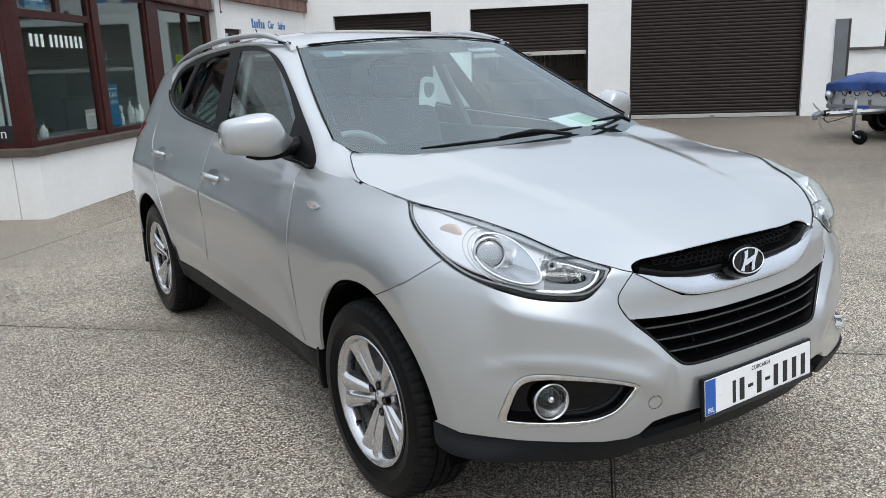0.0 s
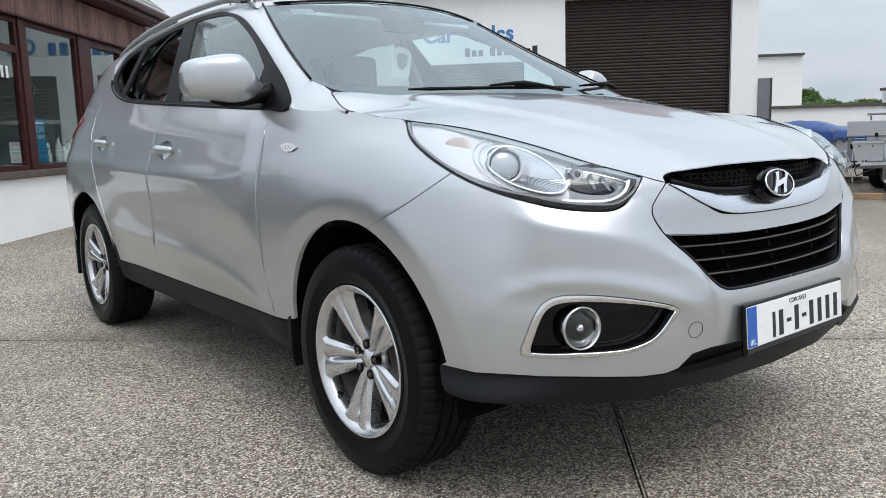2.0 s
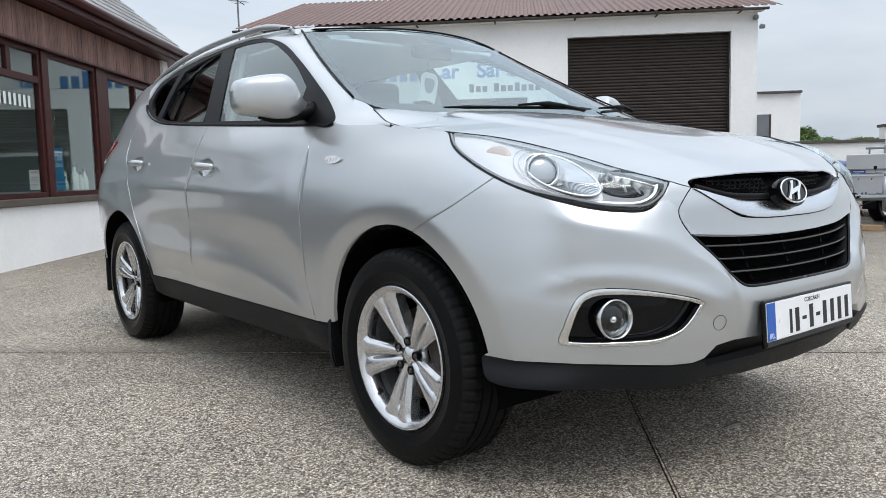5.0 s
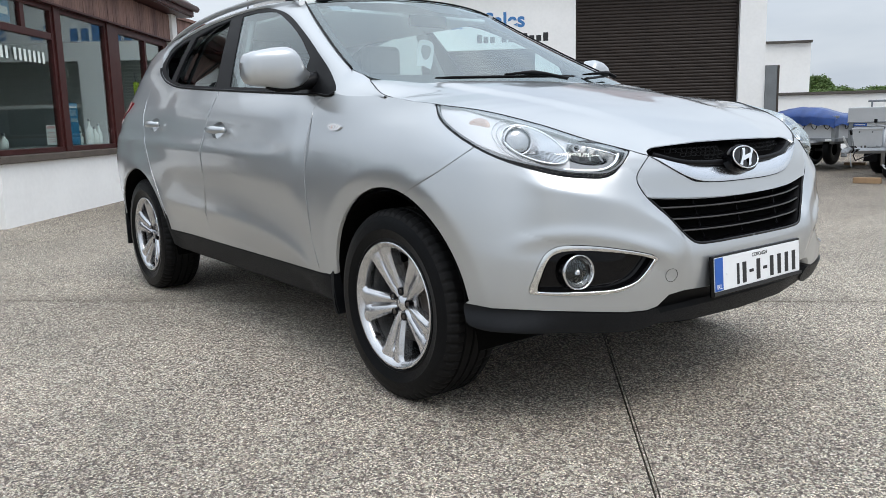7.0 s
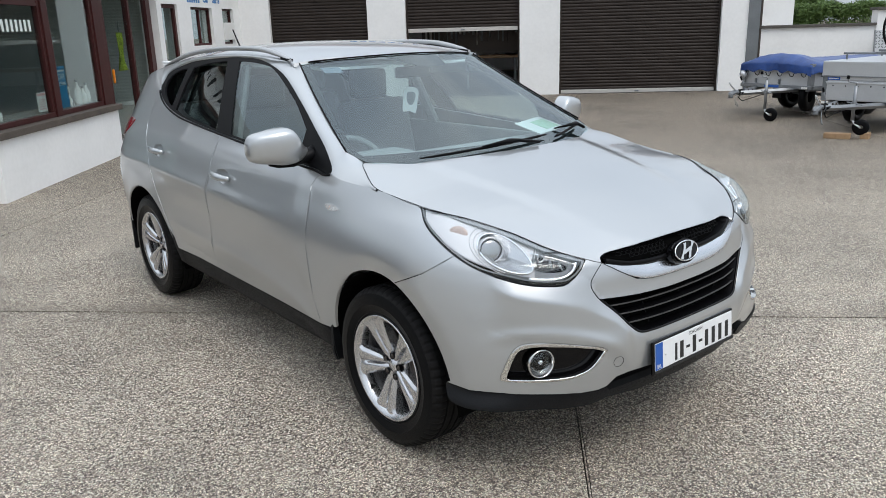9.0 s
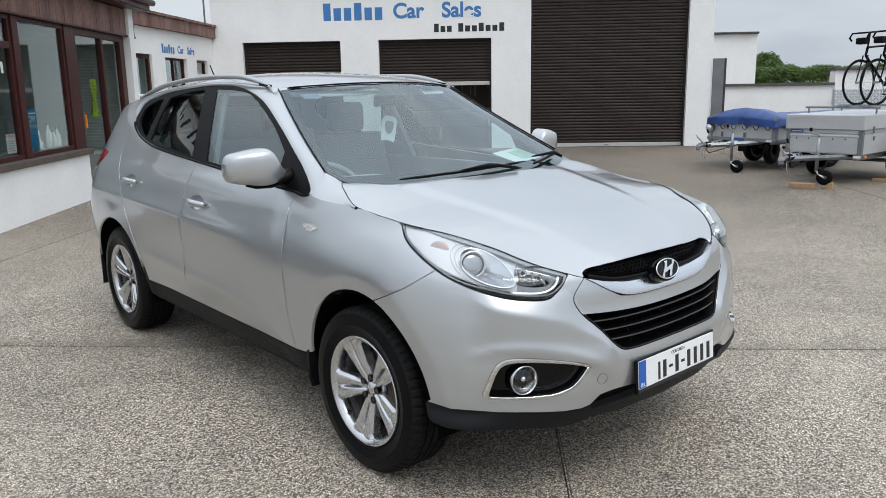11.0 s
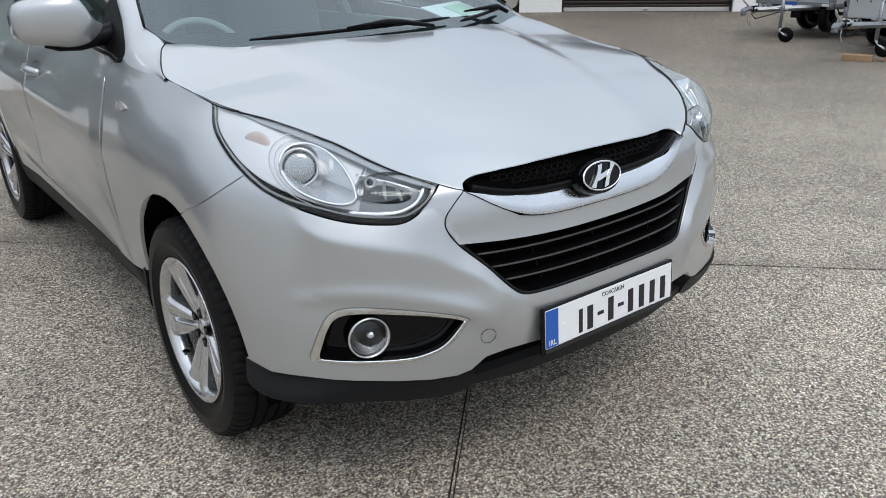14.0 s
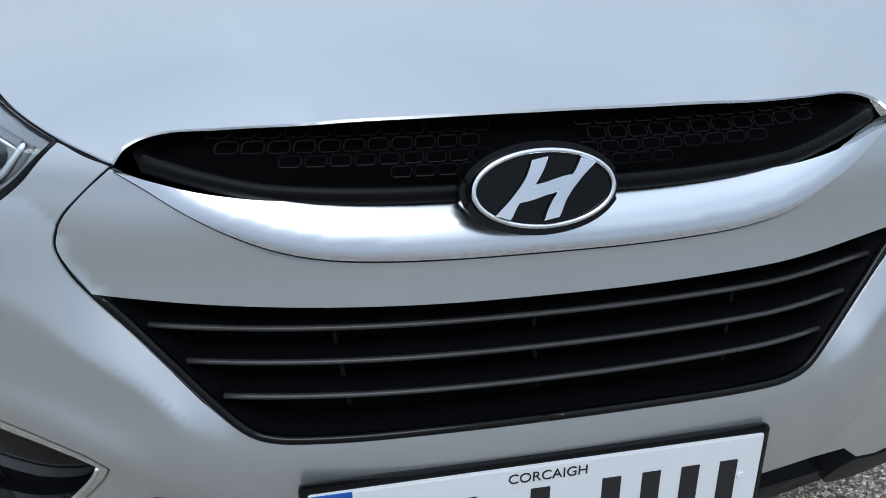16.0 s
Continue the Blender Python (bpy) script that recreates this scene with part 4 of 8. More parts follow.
def at_side(y, z, off=0.0):
    return Vector(side_chart(off)(np.array([float(y)]), np.array([float(z)]))[0])

# ---- the parked car ----
car = thing("car", "silver five-door compact SUV parked on aggregate concrete", "car")

LAMP = nose_curve([(84.2, 1.05, 1), (72, 1.024), (58.3, 0.978), (46, 0.926), (37.2, 0.893, 1), (39.2, 0.853), (42.6, 0.820), (47, 0.818), (52.3, 0.828), (57.5, 0.848), (62.5, 0.873), (68, 0.906), (75, 0.955), (81, 1.005)])
COLLAR_EDGE = [(32.7, 0.875, 1), (34.6, 0.848), (36.1, 0.82), (36.1, 0.795), (34.0, 0.752), (29, 0.69), (24.4, 0.626), (22, 0.606), (18, 0.601), (9, 0.601), (0, 0.601)]
FOG_OUT = nose_curve([(57.2, 0.487), (56.5, 0.53), (55.3, 0.58), (54.2, 0.607), (52.4, 0.623), (50, 0.6275), (45.8, 0.624), (40.3, 0.611), (34.1, 0.590), (32.3, 0.575, 1), (33.5, 0.549), (36, 0.51), (39.2, 0.486), (42, 0.4775), (49, 0.4755), (55.6, 0.479)])
FOG_IN = nose_curve([(55.7, 0.492), (55.2, 0.53), (54.2, 0.574), (53.3, 0.595), (51.9, 0.606), (49.6, 0.6105), (45.8, 0.6085), (40.3, 0.5985), (35.5, 0.584), (33.3, 0.5725, 1), (34.6, 0.545), (36.9, 0.511), (39.6, 0.495), (42.2, 0.488), (49, 0.4865), (54.6, 0.4875)])
ARCH_F = [(-1.315 + 0.41 * math.cos(t), 0.36 + 0.416 * math.sin(t)) for t in np.linspace(radians(8), radians(172), 40)]
ARCH_R = [(1.315 + 0.41 * math.cos(t), 0.36 + 0.408 * math.sin(t)) for t in np.linspace(radians(8), radians(172), 40)]


def phi_of(y, z):
    return math.degrees(math.atan2(float(side_x(y, z)), YC - y))


ARCH_TOP = (-1.427, 0.36 + 0.416 * math.sqrt(1 - (0.112 / 0.41) ** 2))
bumper_arch = [(phi_of(*ARCH_TOP), ARCH_TOP[1])] + [(phi_of(y, z), z) for y, z in ARCH_F if y < -1.43 and z > 0.437]
collar = nose_curve(COLLAR_EDGE, closed=False)
lamp_low = LAMP[4 * 6 : 11 * 6 + 2]
BUMPER = [(-0.1345, 0.462), (18, 0.462), (25.5, 0.464), (29.4, 0.456), (32, 0.424), (34.5, 0.415), (39, 0.416), (54, 0.431), (64, 0.434), (71, 0.437)] + bumper_arch[::-1] + [(85.0, 0.782), (77, 0.838)] + lamp_low[::-1] + collar
BUMPER = [(float(a), float(b)) for a, b in BUMPER]
NM = (K, 1.0)


def both(outline):
    """A half outline of the front skin and its mirror image as one loop across the middle."""
    pts = [(float(a), float(b)) for a, b in outline]
    cut = [k for k in range(len(pts)) if pts[k - 1][0] <= 0.2 < pts[k][0]]
    if cut:
        pts = pts[cut[0] :] + pts[: cut[0]]
    own = [q for q in pts if q[0] > 0.2]
    return own + [(-a, b) for a, b in own[::-1]]


def flip(outline):
    return [(-a, b) for a, b in outline[::-1]]


def reveal(name, outline, near, far, mat, parent, label=""):
    """The wall of an opening in the front skin, from one depth to another, on both sides."""
    a, b = np.array([q[0] for q in outline]), np.array([q[1] for q in outline])
    p, q = nose_chart(near)(a, b), nose_chart(far)(a, b)
    n = len(a)
    for sign in (1, -1):
        verts = [(v[0] * sign, v[1], v[2]) for v in (*p, *q)]
        faces = [(k, (k + 1) % n, n + (k + 1) % n, n + k) for k in range(n) if max(abs(a[k]), abs(a[(k + 1) % n])) > 0.3]
        ob = new(name, mesh_of(name, verts, faces, mat, True))
        ob.parent = parent
        if label:
            ob["label"] = label


panel("front_bumper", both(BUMPER), nose_chart(), (0.5, 0.006), PAINT, car, (0, -1, 0), skirt=0.03, gap=0.0018, holes=(FOG_OUT, flip(FOG_OUT)), metric=NM, mirror=False)

# bonnet
BONNET = [(0, -2.054), (-0.2, -2.051), (-0.31, -2.034), (-0.37, -2.024), (-0.402, -2.029), (-0.414, -2.045, 1), (-0.465, -2.012), (-0.503, -1.978), (-0.542, -1.924), (-0.579, -1.853), (-0.612, -1.778), (-0.656, -1.706), (-0.702, -1.628), (-0.744, -1.558), (-0.770, -1.479), (-0.778, -1.40), (-0.788, -1.33), (-0.800, -1.265), (-0.805, -1.226), (-0.801, -1.192), (-0.787, -1.148), (-0.768, -1.10), (-0.744, -1.046), (-0.722, -1.014), (-0.70, -1.0, 1), (-0.676, -1.021), (-0.62, -1.061), (-0.564, -1.093), (-0.46, -1.136), (-0.25, -1.178), (0, -1.195)]
half = curve2(BONNET, closed=False)
full = half + [(-x, y) for x, y in half[::-1]][1:-1]
panel("bonnet", full, bonnet_chart(), (0.03, 0.03), PAINT, car, skirt=0.004, gap=0.0022, mirror=False)

# black tube added for the dark of the shut line at the bonnet's rear corner
gap_run = [(x, y) for x, y in half if y > -1.56 and x < -0.695]
for s in (1, -1):
    pts = [(s * x, y, float(bonnet_z(x, y)) - (0.0025 if s < 0 else -0.0005)) for x, y in gap_run]
    part("bonnet_gap_seal", tube(pts, [0.0011 + 0.0006 * float(smooth(-1.25, -1.1, y)) for x, y in gap_run], 6), BLACK, car, smooth_faces=True)

# front wings, with the strip up to the foot of the screen pillar
def wing_top(x, y):
    """The height at which the wing's skin comes in under the bonnet's edge."""
    z = np.linspace(1.0, 1.13, 131)
    return float(np.interp(-(abs(x) - 0.0015), -side_x(np.full(131, y), z), z))


hood_edge = [(y, min(wing_top(x, y), float(bonnet_z(x, y)) + 0.004)) for x, y in half if -1.475 < y < -1.235 and x < -0.69]
SHOULDER = [(-1.228, 1.078), (-1.20, 1.086), (-1.15, 1.090), (-1.10, 1.092), (-1.045, 1.095), (-1.0, 1.098), (-0.955, 1.104), (-0.908, 1.114)]
lamp_back = [(float(nose(a, b)[1]), b) for a, b in LAMP[11 * 6 + 1 : 14 * 6]]
WING = [(-0.787, 1.05), (-0.78, 0.8), (-0.777, 0.545), (-0.802, 0.41), (-0.87, 0.41)] + [q for q in ARCH_F if q[1] > 0.415 and q[0] > -1.425] + [(float(nose_chart()(np.array([a]), np.array([b]))[0, 1]), b) for a, b in ((phi_of(*ARCH_TOP), ARCH_TOP[1]), (85.0, 0.782), (77, 0.838))] + lamp_back + hood_edge + SHOULDER + [(-0.86, 1.106), (-0.81, 1.085)]
panel("front_wing", WING, side_chart(), (0.03, 0.022), PAINT, car, (-1, 0, 0), skirt=0.02, gap=0.0018)
corner_low = [at_side(y, z - 0.004, -0.001) for y, z in SHOULDER]
corner_high = [Vector((x, y, float(bonnet_z(x, y)) - 0.0015)) for x, y in ((-0.806, -1.226), (-0.803, -1.195), (-0.789, -1.148), (-0.770, -1.10), (-0.746, -1.045), (-0.722, -1.011))] + [Vector((-x, float(screen_y(x, z)), z)) for x, z in ((0.728, 1.176), (0.746, 1.197))]

# doors
CUPS = [curve2([(y0 - 0.085, z0 + 0.004), (y0 - 0.03, z0 + 0.036), (y0 + 0.02, z0 + 0.036), (y0 + 0.085, z0 + 0.012), (y0 + 0.05, z0 - 0.03), (y0, z0 - 0.04), (y0 - 0.05, z0 - 0.026)]) for y0, z0 in ((0.10, 0.981), (1.055, 1.021))]
DLO = curve2([(-0.908, 1.114), (-0.77, 1.119), (-0.447, 1.139), (0.124, 1.176), (0.70, 1.216), (0.987, 1.246), (1.225, 1.305), (1.345, 1.385), (1.31, 1.455), (1.16, 1.505), (0.95, 1.542), (0.47, 1.568), (0.22, 1.568), (0.04, 1.555), (-0.21, 1.497), (-0.45, 1.392), (-0.69, 1.268), (-0.875, 1.155)])
FRONT_DOOR = [(-0.787, 1.05), (-0.81, 1.085), (-0.85, 1.106)] + [q for q in DLO[: 4 * 6] if -0.84 < q[0] < 0.24] + [(0.25, 1.184), (0.262, 1.03), (0.285, 0.75), (0.31, 0.55), (0.335, 0.422), (0.0, 0.417), (-0.4, 0.412), (-0.802, 0.41), (-0.777, 0.545), (-0.78, 0.8)]
panel("front_door", FRONT_DOOR, side_chart(), (0.022, 0.010), PAINT, car, (-1, 0, 0), gap=0.0018, holes=(CUPS[0],))
REAR_DOOR = [(0.25, 1.184)] + [q for q in DLO[3 * 6 : 7 * 6] if 0.26 < q[0] < 1.30] + [(1.335, 1.36), (1.375, 1.25), (1.37, 1.16), (1.30, 1.07), (1.165, 0.93), (1.05, 0.76), (0.955, 0.61), (0.90, 0.5), (0.885, 0.432), (0.6, 0.427), (0.335, 0.422), (0.31, 0.55), (0.285, 0.75), (0.262, 1.03)]
panel("rear_door", REAR_DOOR, side_chart(), (0.025, 0.011), PAINT, car, (-1, 0, 0), gap=0.0018, holes=(CUPS[1],))

# rear quarter and tail
QUARTER = [(1.345, 1.385), (1.335, 1.36), (1.375, 1.25), (1.37, 1.16), (1.30, 1.07), (1.165, 0.93), (1.05, 0.76), (0.955, 0.61), (0.905, 0.5)] + [q for q in ARCH_R[::-1] if q[1] > 0.46] + [(1.74, 0.45), (1.95, 0.45), (2.1, 0.47), (2.15, 0.7), (2.14, 0.95), (2.07, 1.15), (1.97, 1.3), (1.87, 1.42), (1.7, float(roof_e(1.7))), (1.5, float(roof_e(1.5))), (1.35, float(roof_e(1.35))), (1.30, 1.462)]
panel("rear_quarter", QUARTER, side_chart(), (0.035, 0.03), PAINT, car, (-1, 0, 0), gap=0.0018)


def tail_chart(u, v):
    """Across the back: u from side to side as an angle, v the height."""
    p = np.radians(u)
    w, d = side_w(np.minimum(v, 1.5)) * 0.985, tail_y(v) - YCR
    r = (np.abs(np.sin(p) / w) ** 3.2 + np.abs(np.cos(p) / d) ** 3.2) ** (-1 / 3.2)
    return np.stack([-r * np.sin(p), YCR + r * np.cos(p), v], -1)


panel("tailgate", [(-52, 0.62), (52, 0.62), (52, 1.12), (50, 1.12), (-50, 1.12), (-52, 1.12)], tail_chart, (4, 0.04), PAINT, car, (0, 1, 0), mirror=False)
panel("rear_bumper", [(-60, 0.34), (60, 0.34), (60, 0.612), (-60, 0.612)], tail_chart, (4, 0.04), PAINT, car, (0, 1, 0), mirror=False)
panel("rear_window", [(-52, 1.13), (52, 1.13), (48, 1.48), (-48, 1.48)], tail_chart, (4, 0.04), PRIVACY, car, (0, 1, 0), mirror=False)
panel("rear_lamp", curve2([(1.61, 1.165, 1), (1.68, 1.11), (1.79, 1.055), (1.95, 1.03), (2.1, 1.02, 1), (2.08, 1.13, 1), (1.9, 1.16), (1.75, 1.178)]), side_chart(0.006), (0.03, 0.03), RED, car, (-1, 0, 0), label="red rear lamp")

# pillars and cant rail: a band between the side windows and the screen or roof
def screen_edge(t):
    z = 1.150 + 0.394 * t
    x = 0.569 + 0.51 * (1.544 - z)
    return Vector((-x, float(screen_y(x, z)), z))


dlo_top = [DLO[(i) % len(DLO)] for i in range(len(DLO), 7 * 6, -1)]
low = [at_side(y, z, 0.001) for y, z in dlo_top]
high = []
for y, z in dlo_top:
    t = 0.178 + (y + 0.848) * 0.822 / 0.848
    if t < 1:
        high.append(screen_edge(t))
    else:
        yy = -0.262 + (y - 0.0) * (1.40 + 0.262) / 1.345
        high.append(Vector((-float(side_x(yy, roof_e(yy))), yy, float(roof_e(yy)))))
band = bmesh.new()
rows = []
ACROSS = (0, 0.08, 0.22, 0.38, 0.55, 0.72, 0.88, 1)
pairs = [(p, q, 0.006, Vector((-0.7, -0.2, 0.68))) for p, q in zip(corner_low[:-1], corner_high[:-1])] + [(p, q, 0.006 + 0.006 * float(smooth(0, 8, k)), Vector((-0.75, -0.6, 0.3)).normalized()) for k, (p, q) in enumerate(zip(low, high))]
for p, q, bulge, n in pairs:
    rows.append([band.verts.new(p + (q - p) * s + n * bulge * math.sin(math.pi * s) ** 0.8 if 0 < s < 1 else p + (q - p) * s) for s in ACROSS])
for r, s in zip(rows, rows[1:]):
    for k in range(len(ACROSS) - 1):
        band.faces.new((r[k], r[k + 1], s[k + 1], s[k]))
inside = [v for r in rows[1:18] for v in r[1:-1]]
for _ in range(14):
    bmesh.ops.smooth_vert(band, verts=inside, factor=0.5, use_axis_x=True, use_axis_y=True, use_axis_z=True)
bmesh.ops.remove_doubles(band, verts=band.verts, dist=1e-4)
bmesh.ops.recalc_face_normals(band, faces=band.faces)
other = band.copy()
part("screen_pillar", band, PAINT, car, smooth_faces=True)
bmesh.ops.transform(other, matrix=Matrix.Diagonal((-1, 1, 1, 1)), verts=other.verts)
bmesh.ops.reverse_faces(other, faces=other.faces)
part("screen_pillar", other, PAINT, car, smooth_faces=True)

# roof
roof_half = [(-float(side_x(y, roof_e(y))) * 0.992, y) for y in np.linspace(-0.262, 1.84, 24)]
head = [(-x, float(screen_y(x, z))) for x, z in ((0.4, 1.562), (0.2, 1.570), (0.0, 1.573))]
roof_r = head[::-1] + roof_half
ROOF = [(x, y) for x, y in roof_r] + [(-x, y) for x, y in roof_r[:0:-1]]
panel("roof", ROOF, roof_chart(), (0.05, 0.05), PAINT, car, mirror=False, skirt=0.02)
panel("spoiler", [(-0.5, 1.80), (0.5, 1.80), (0.47, 1.99), (-0.47, 1.99)], roof_chart(0.004), (0.06, 0.05), PAINT, car, mirror=False, skirt=0.03)

# glass
edge = [screen_edge(t) for t in np.linspace(0.12, 1, 12)]
right = [(p.x + 0.006, p.z) for p in edge]
top = [(-0.4, 1.558), (-0.2, 1.567), (0, 1.570)]
bottom = [(0, 1.125), (-0.2, 1.122), (-0.4, 1.118), (-0.55, 1.122), (-0.65, 1.140), (-0.70, 1.156), (-0.715, 1.163), (-0.726, 1.176)]
sc = bottom + right + top
SCREEN_OUT = sc + [(-x, z) for x, z in sc[::-1]][1:-1]
panel("windscreen", SCREEN_OUT, screen_chart(), (0.05, 0.03), SCREEN, car, (0, -1, 1), mirror=False, skirt=0.0)
SCREEN_IN = []
for x, z in SCREEN_OUT:
    low_edge, high_edge = 1.122 - 0.02 * abs(x), 1.570 - 0.075 * x * x
    t = (z - low_edge) / (high_edge - low_edge)
    wide = 0.569 + 0.51 * (1.544 - z)
    SCREEN_IN.append((x * (1 - 0.034 / wide), min(max(z, low_edge + 0.050 + 0.03 * abs(x)), high_edge - 0.007)))
ring_of("screen_frit", SCREEN_OUT, SCREEN_IN, screen_chart(-0.003), BLACK, car, (0, -0.5, 0.86), mirror=False, skirt=0.001, label="black printed border of the windscreen", across=(0, 1))

for s in (1, -1):
    run = [Vector((-s * p.x * -1 if s < 0 else p.x, p.y, p.z)) for p in edge]
    part("screen_seal", tube([(q.x, q.y - 0.004, q.z + 0.004) for q in run], 0.0042, 6), BLACK, car, smooth_faces=True)
head_run = [(x, float(screen_y(x, 1.570 - 0.075 * x * x)) - 0.003, 1.572 - 0.075 * x * x) for x in np.linspace(-0.555, 0.555, 23)]
part("screen_seal", tube(head_run, 0.0045, 6), BLACK, car, "black rubber seal over the windscreen", smooth_faces=True)
panel("sensor_patch", curve2([(-0.17, 1.562, 1), (-0.12, 1.545), (-0.05, 1.520), (0.02, 1.507), (0.16, 1.507), (0.18, 1.515), (0.18, 1.562, 1)], steps=4), screen_chart(-0.003), (0.04, 0.02), BLACK, car, (0, -1, 1), mirror=False, skirt=0.0, label="black printed patch behind the interior mirror")
panel("screen_sticker", [(-0.50, 1.500), (-0.42, 1.500), (-0.42, 1.524), (-0.50, 1.524)], screen_chart(-0.003), (0.03, 0.02), material("pale blue sticker", (0.17, 0.20, 0.24), 0.5, vary=0.1, scale=40), car, (0, -1, 1), mirror=False, skirt=0.0, label="small pale blue windscreen sticker")

GL_F = curve2([(0.137, 1.187, 1), (-0.25, 1.163), (-0.61, 1.143, 1), (-0.60, 1.268, 1), (-0.43, 1.372), (-0.21, 1.472), (-0.06, 1.524), (0.06, 1.541), (0.2, 1.550), (0.335, 1.552, 1)])
GL_R = curve2([(0.318, 1.197, 1), (0.60, 1.217), (0.86, 1.239), (0.985, 1.263, 1), (0.97, 1.40), (0.93, 1.508, 1), (0.7, 1.538), (0.485, 1.552, 1)])
GL_Q = curve2([(1.06, 1.270, 1), (1.17, 1.305), (1.27, 1.375), (1.25, 1.44), (1.13, 1.487), (1.02, 1.503, 1)])
panel("window_trim", DLO, side_chart(-0.001), (0.05, 0.04), BLACK, car, (-1, 0, 0), skirt=0.012, label="satin black window surround", holes=(GL_F, GL_R, GL_Q))
panel("front_side_window", GL_F, side_chart(-0.005), (0.06, 0.05), SIDEGLASS, car, (-1, 0, 0), skirt=0.0)
def rear_glass(u, v):
    """The rear panes lean in a little towards the tail."""
    return np.stack([-(side_x(u, v) - 0.005 - 0.06 * np.maximum(u - 0.32, 0)), u, v], -1)


panel("rear_side_window", GL_R, rear_glass, (0.06, 0.05), PRIVACY, car, (-1, 0, 0), skirt=0.0)
panel("quarter_window", GL_Q, rear_glass, (0.06, 0.05), PRIVACY, car, (-1, 0, 0), skirt=0.0)
belt = [at_side(y, z - 0.006, 0.003) for y, z in DLO[: 6 * 7]]
for s in (1, -1):
    part("belt_strip", tube([(p.x * s, p.y, p.z) for p in belt], 0.006, 6), BLACK, car, smooth_faces=True)

# sills, arch liners, flaps
SILLS = [(-0.80, 0.406), (-0.4, 0.408), (0.0, 0.413), (0.335, 0.418), (0.6, 0.423), (0.885, 0.428), (0.90, 0.5), (0.935, 0.555)] + [q for q in ARCH_R[::-1] if q[0] < 0.94 and q[1] < 0.52] + [(0.9, 0.345), (0.84, 0.325), (0.0, 0.306), (-0.83, 0.296), (-0.87, 0.32), (-0.86, 0.40)]
panel("sill_cladding", SILLS, side_chart(0.001), (0.05, 0.025), PLASTIC, car, (-1, 0, 0), skirt=0.05, label="dark grey plastic sill cladding")
for s in (1, -1):
    flap = [(0.70, 0.25), (0.836, 0.25), (0.848, 0.29), (0.852, 0.36), (0.852, 0.42), (0.846, 0.47), (0.70, 0.50)]
    part("mudflap", prism([(s * x, z) for x, z in flap], 0.868, 0.890, m=Matrix(((1, 0, 0, 0), (0, 0, -1, 0), (0, 1, 0, 0), (0, 0, 0, 1))), bevel=0.006), PLASTIC, car, "dark grey moulded mudflap")
    part("mudflap", box(s * 0.70, s * 0.872, 1.725, 1.745, 0.26, 0.58, 0.008), PLASTIC, car)
    for wy in (-1.315, 1.315):
        liner = bmesh.new()
        ring = [(wy + 0.405 * math.cos(t), 0.36 + 0.403 * math.sin(t)) for t in np.linspace(radians(-12), radians(192), 30)]
        a = [liner.verts.new((s * min(float(side_x(y, max(z, 0.3))) - 0.006, 0.9), y, z)) for y, z in ring]
        b = [liner.verts.new((s * 0.52, y, z)) for y, z in ring]
        for i in range(len(ring) - 1):
            liner.faces.new((a[i], a[i + 1], b[i + 1], b[i]))
        liner.faces.new(b)
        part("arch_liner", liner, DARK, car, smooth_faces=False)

# lower front valance and lips
LIP = nose_curve([(31.8, 0.414), (34.5, 0.412), (39, 0.413), (54, 0.428), (64, 0.431), (71.3, 0.434), (71.0, 0.40), (69, 0.372), (60, 0.366), (50, 0.36), (40, 0.350), (35, 0.352), (31, 0.378)])
def lip_chart(u, v):
    """The lip turns outwards towards its lower edge at the corners."""
    q = nose_chart(-0.004)(u, v)
    grow = 0.030 * smooth(0.432, 0.365, v) * smooth(48, 60, np.abs(u))
    r = np.hypot(q[..., 0], q[..., 1] - YC)
    k = (r + grow) / r
    return np.stack([q[..., 0] * k, YC + (q[..., 1] - YC) * k, v], -1)


panel("lower_lip", LIP, lip_chart, (1.5, 0.010), PLASTIC, car, (0, -1, 0), skirt=0.06, label="dark grey lower bumper lip")
VALANCE = [(0, 0.468), (18, 0.468), (27, 0.466), (31, 0.44), (34, 0.40), (33, 0.36), (20, 0.345), (0, 0.34)]
panel("valance", VALANCE, nose_chart(-0.045), (2, 0.02), BLACK, car, (0, -1, 0), skirt=0.05)
panel("valance_lip", [(0, 0.405), (18, 0.404), (30, 0.398), (33, 0.385), (33, 0.362), (20, 0.352), (0, 0.348)], nose_chart(-0.012), (2, 0.015), PLASTIC, car, (0, -1, 0), skirt=0.06)

# grille
half_collar = nose_curve([(32.75, 0.874, 1), (34.6, 0.848), (36.0, 0.82), (36.0, 0.795), (33.9, 0.752, 1), (26, 0.744), (18, 0.738), (9, 0.734), (-0.06, 0.733, 1), (-0.06, 0.781, 1), (12.3, 0.782), (17, 0.785), (20.7, 0.792), (24, 0.812), (27.3, 0.836), (30.5, 0.860)])
for s in (1, -1):
    part("collar_joint", tube([at_nose(s * a, b, -0.0008) for a, b in collar if a > 21.5], 0.0015, 6), BLACK, car, smooth_faces=True)
panel("grille_collar", both(half_collar), nose_chart(0.002), (1.1, 0.012), PAINT, car, (0, -1, 0), skirt=0.03, gap=0.0012, metric=NM, mirror=False)
foot_line = spline([(-2, 0.7805), (0, 0.7805), (8, 0.781), (13, 0.783), (17, 0.787), (20.5, 0.796), (24, 0.813), (27.3, 0.835), (30.5, 0.859), (32.6, 0.873)])
BAR = [(a, float(foot_line(a))) for a in np.linspace(32.5, 0.0, 40)] + nose_curve([(0.0, 0.836, 1), (7.9, 0.836), (15, 0.838), (21.5, 0.843), (26, 0.853), (29.8, 0.866), (32.5, 0.8745)], closed=False)


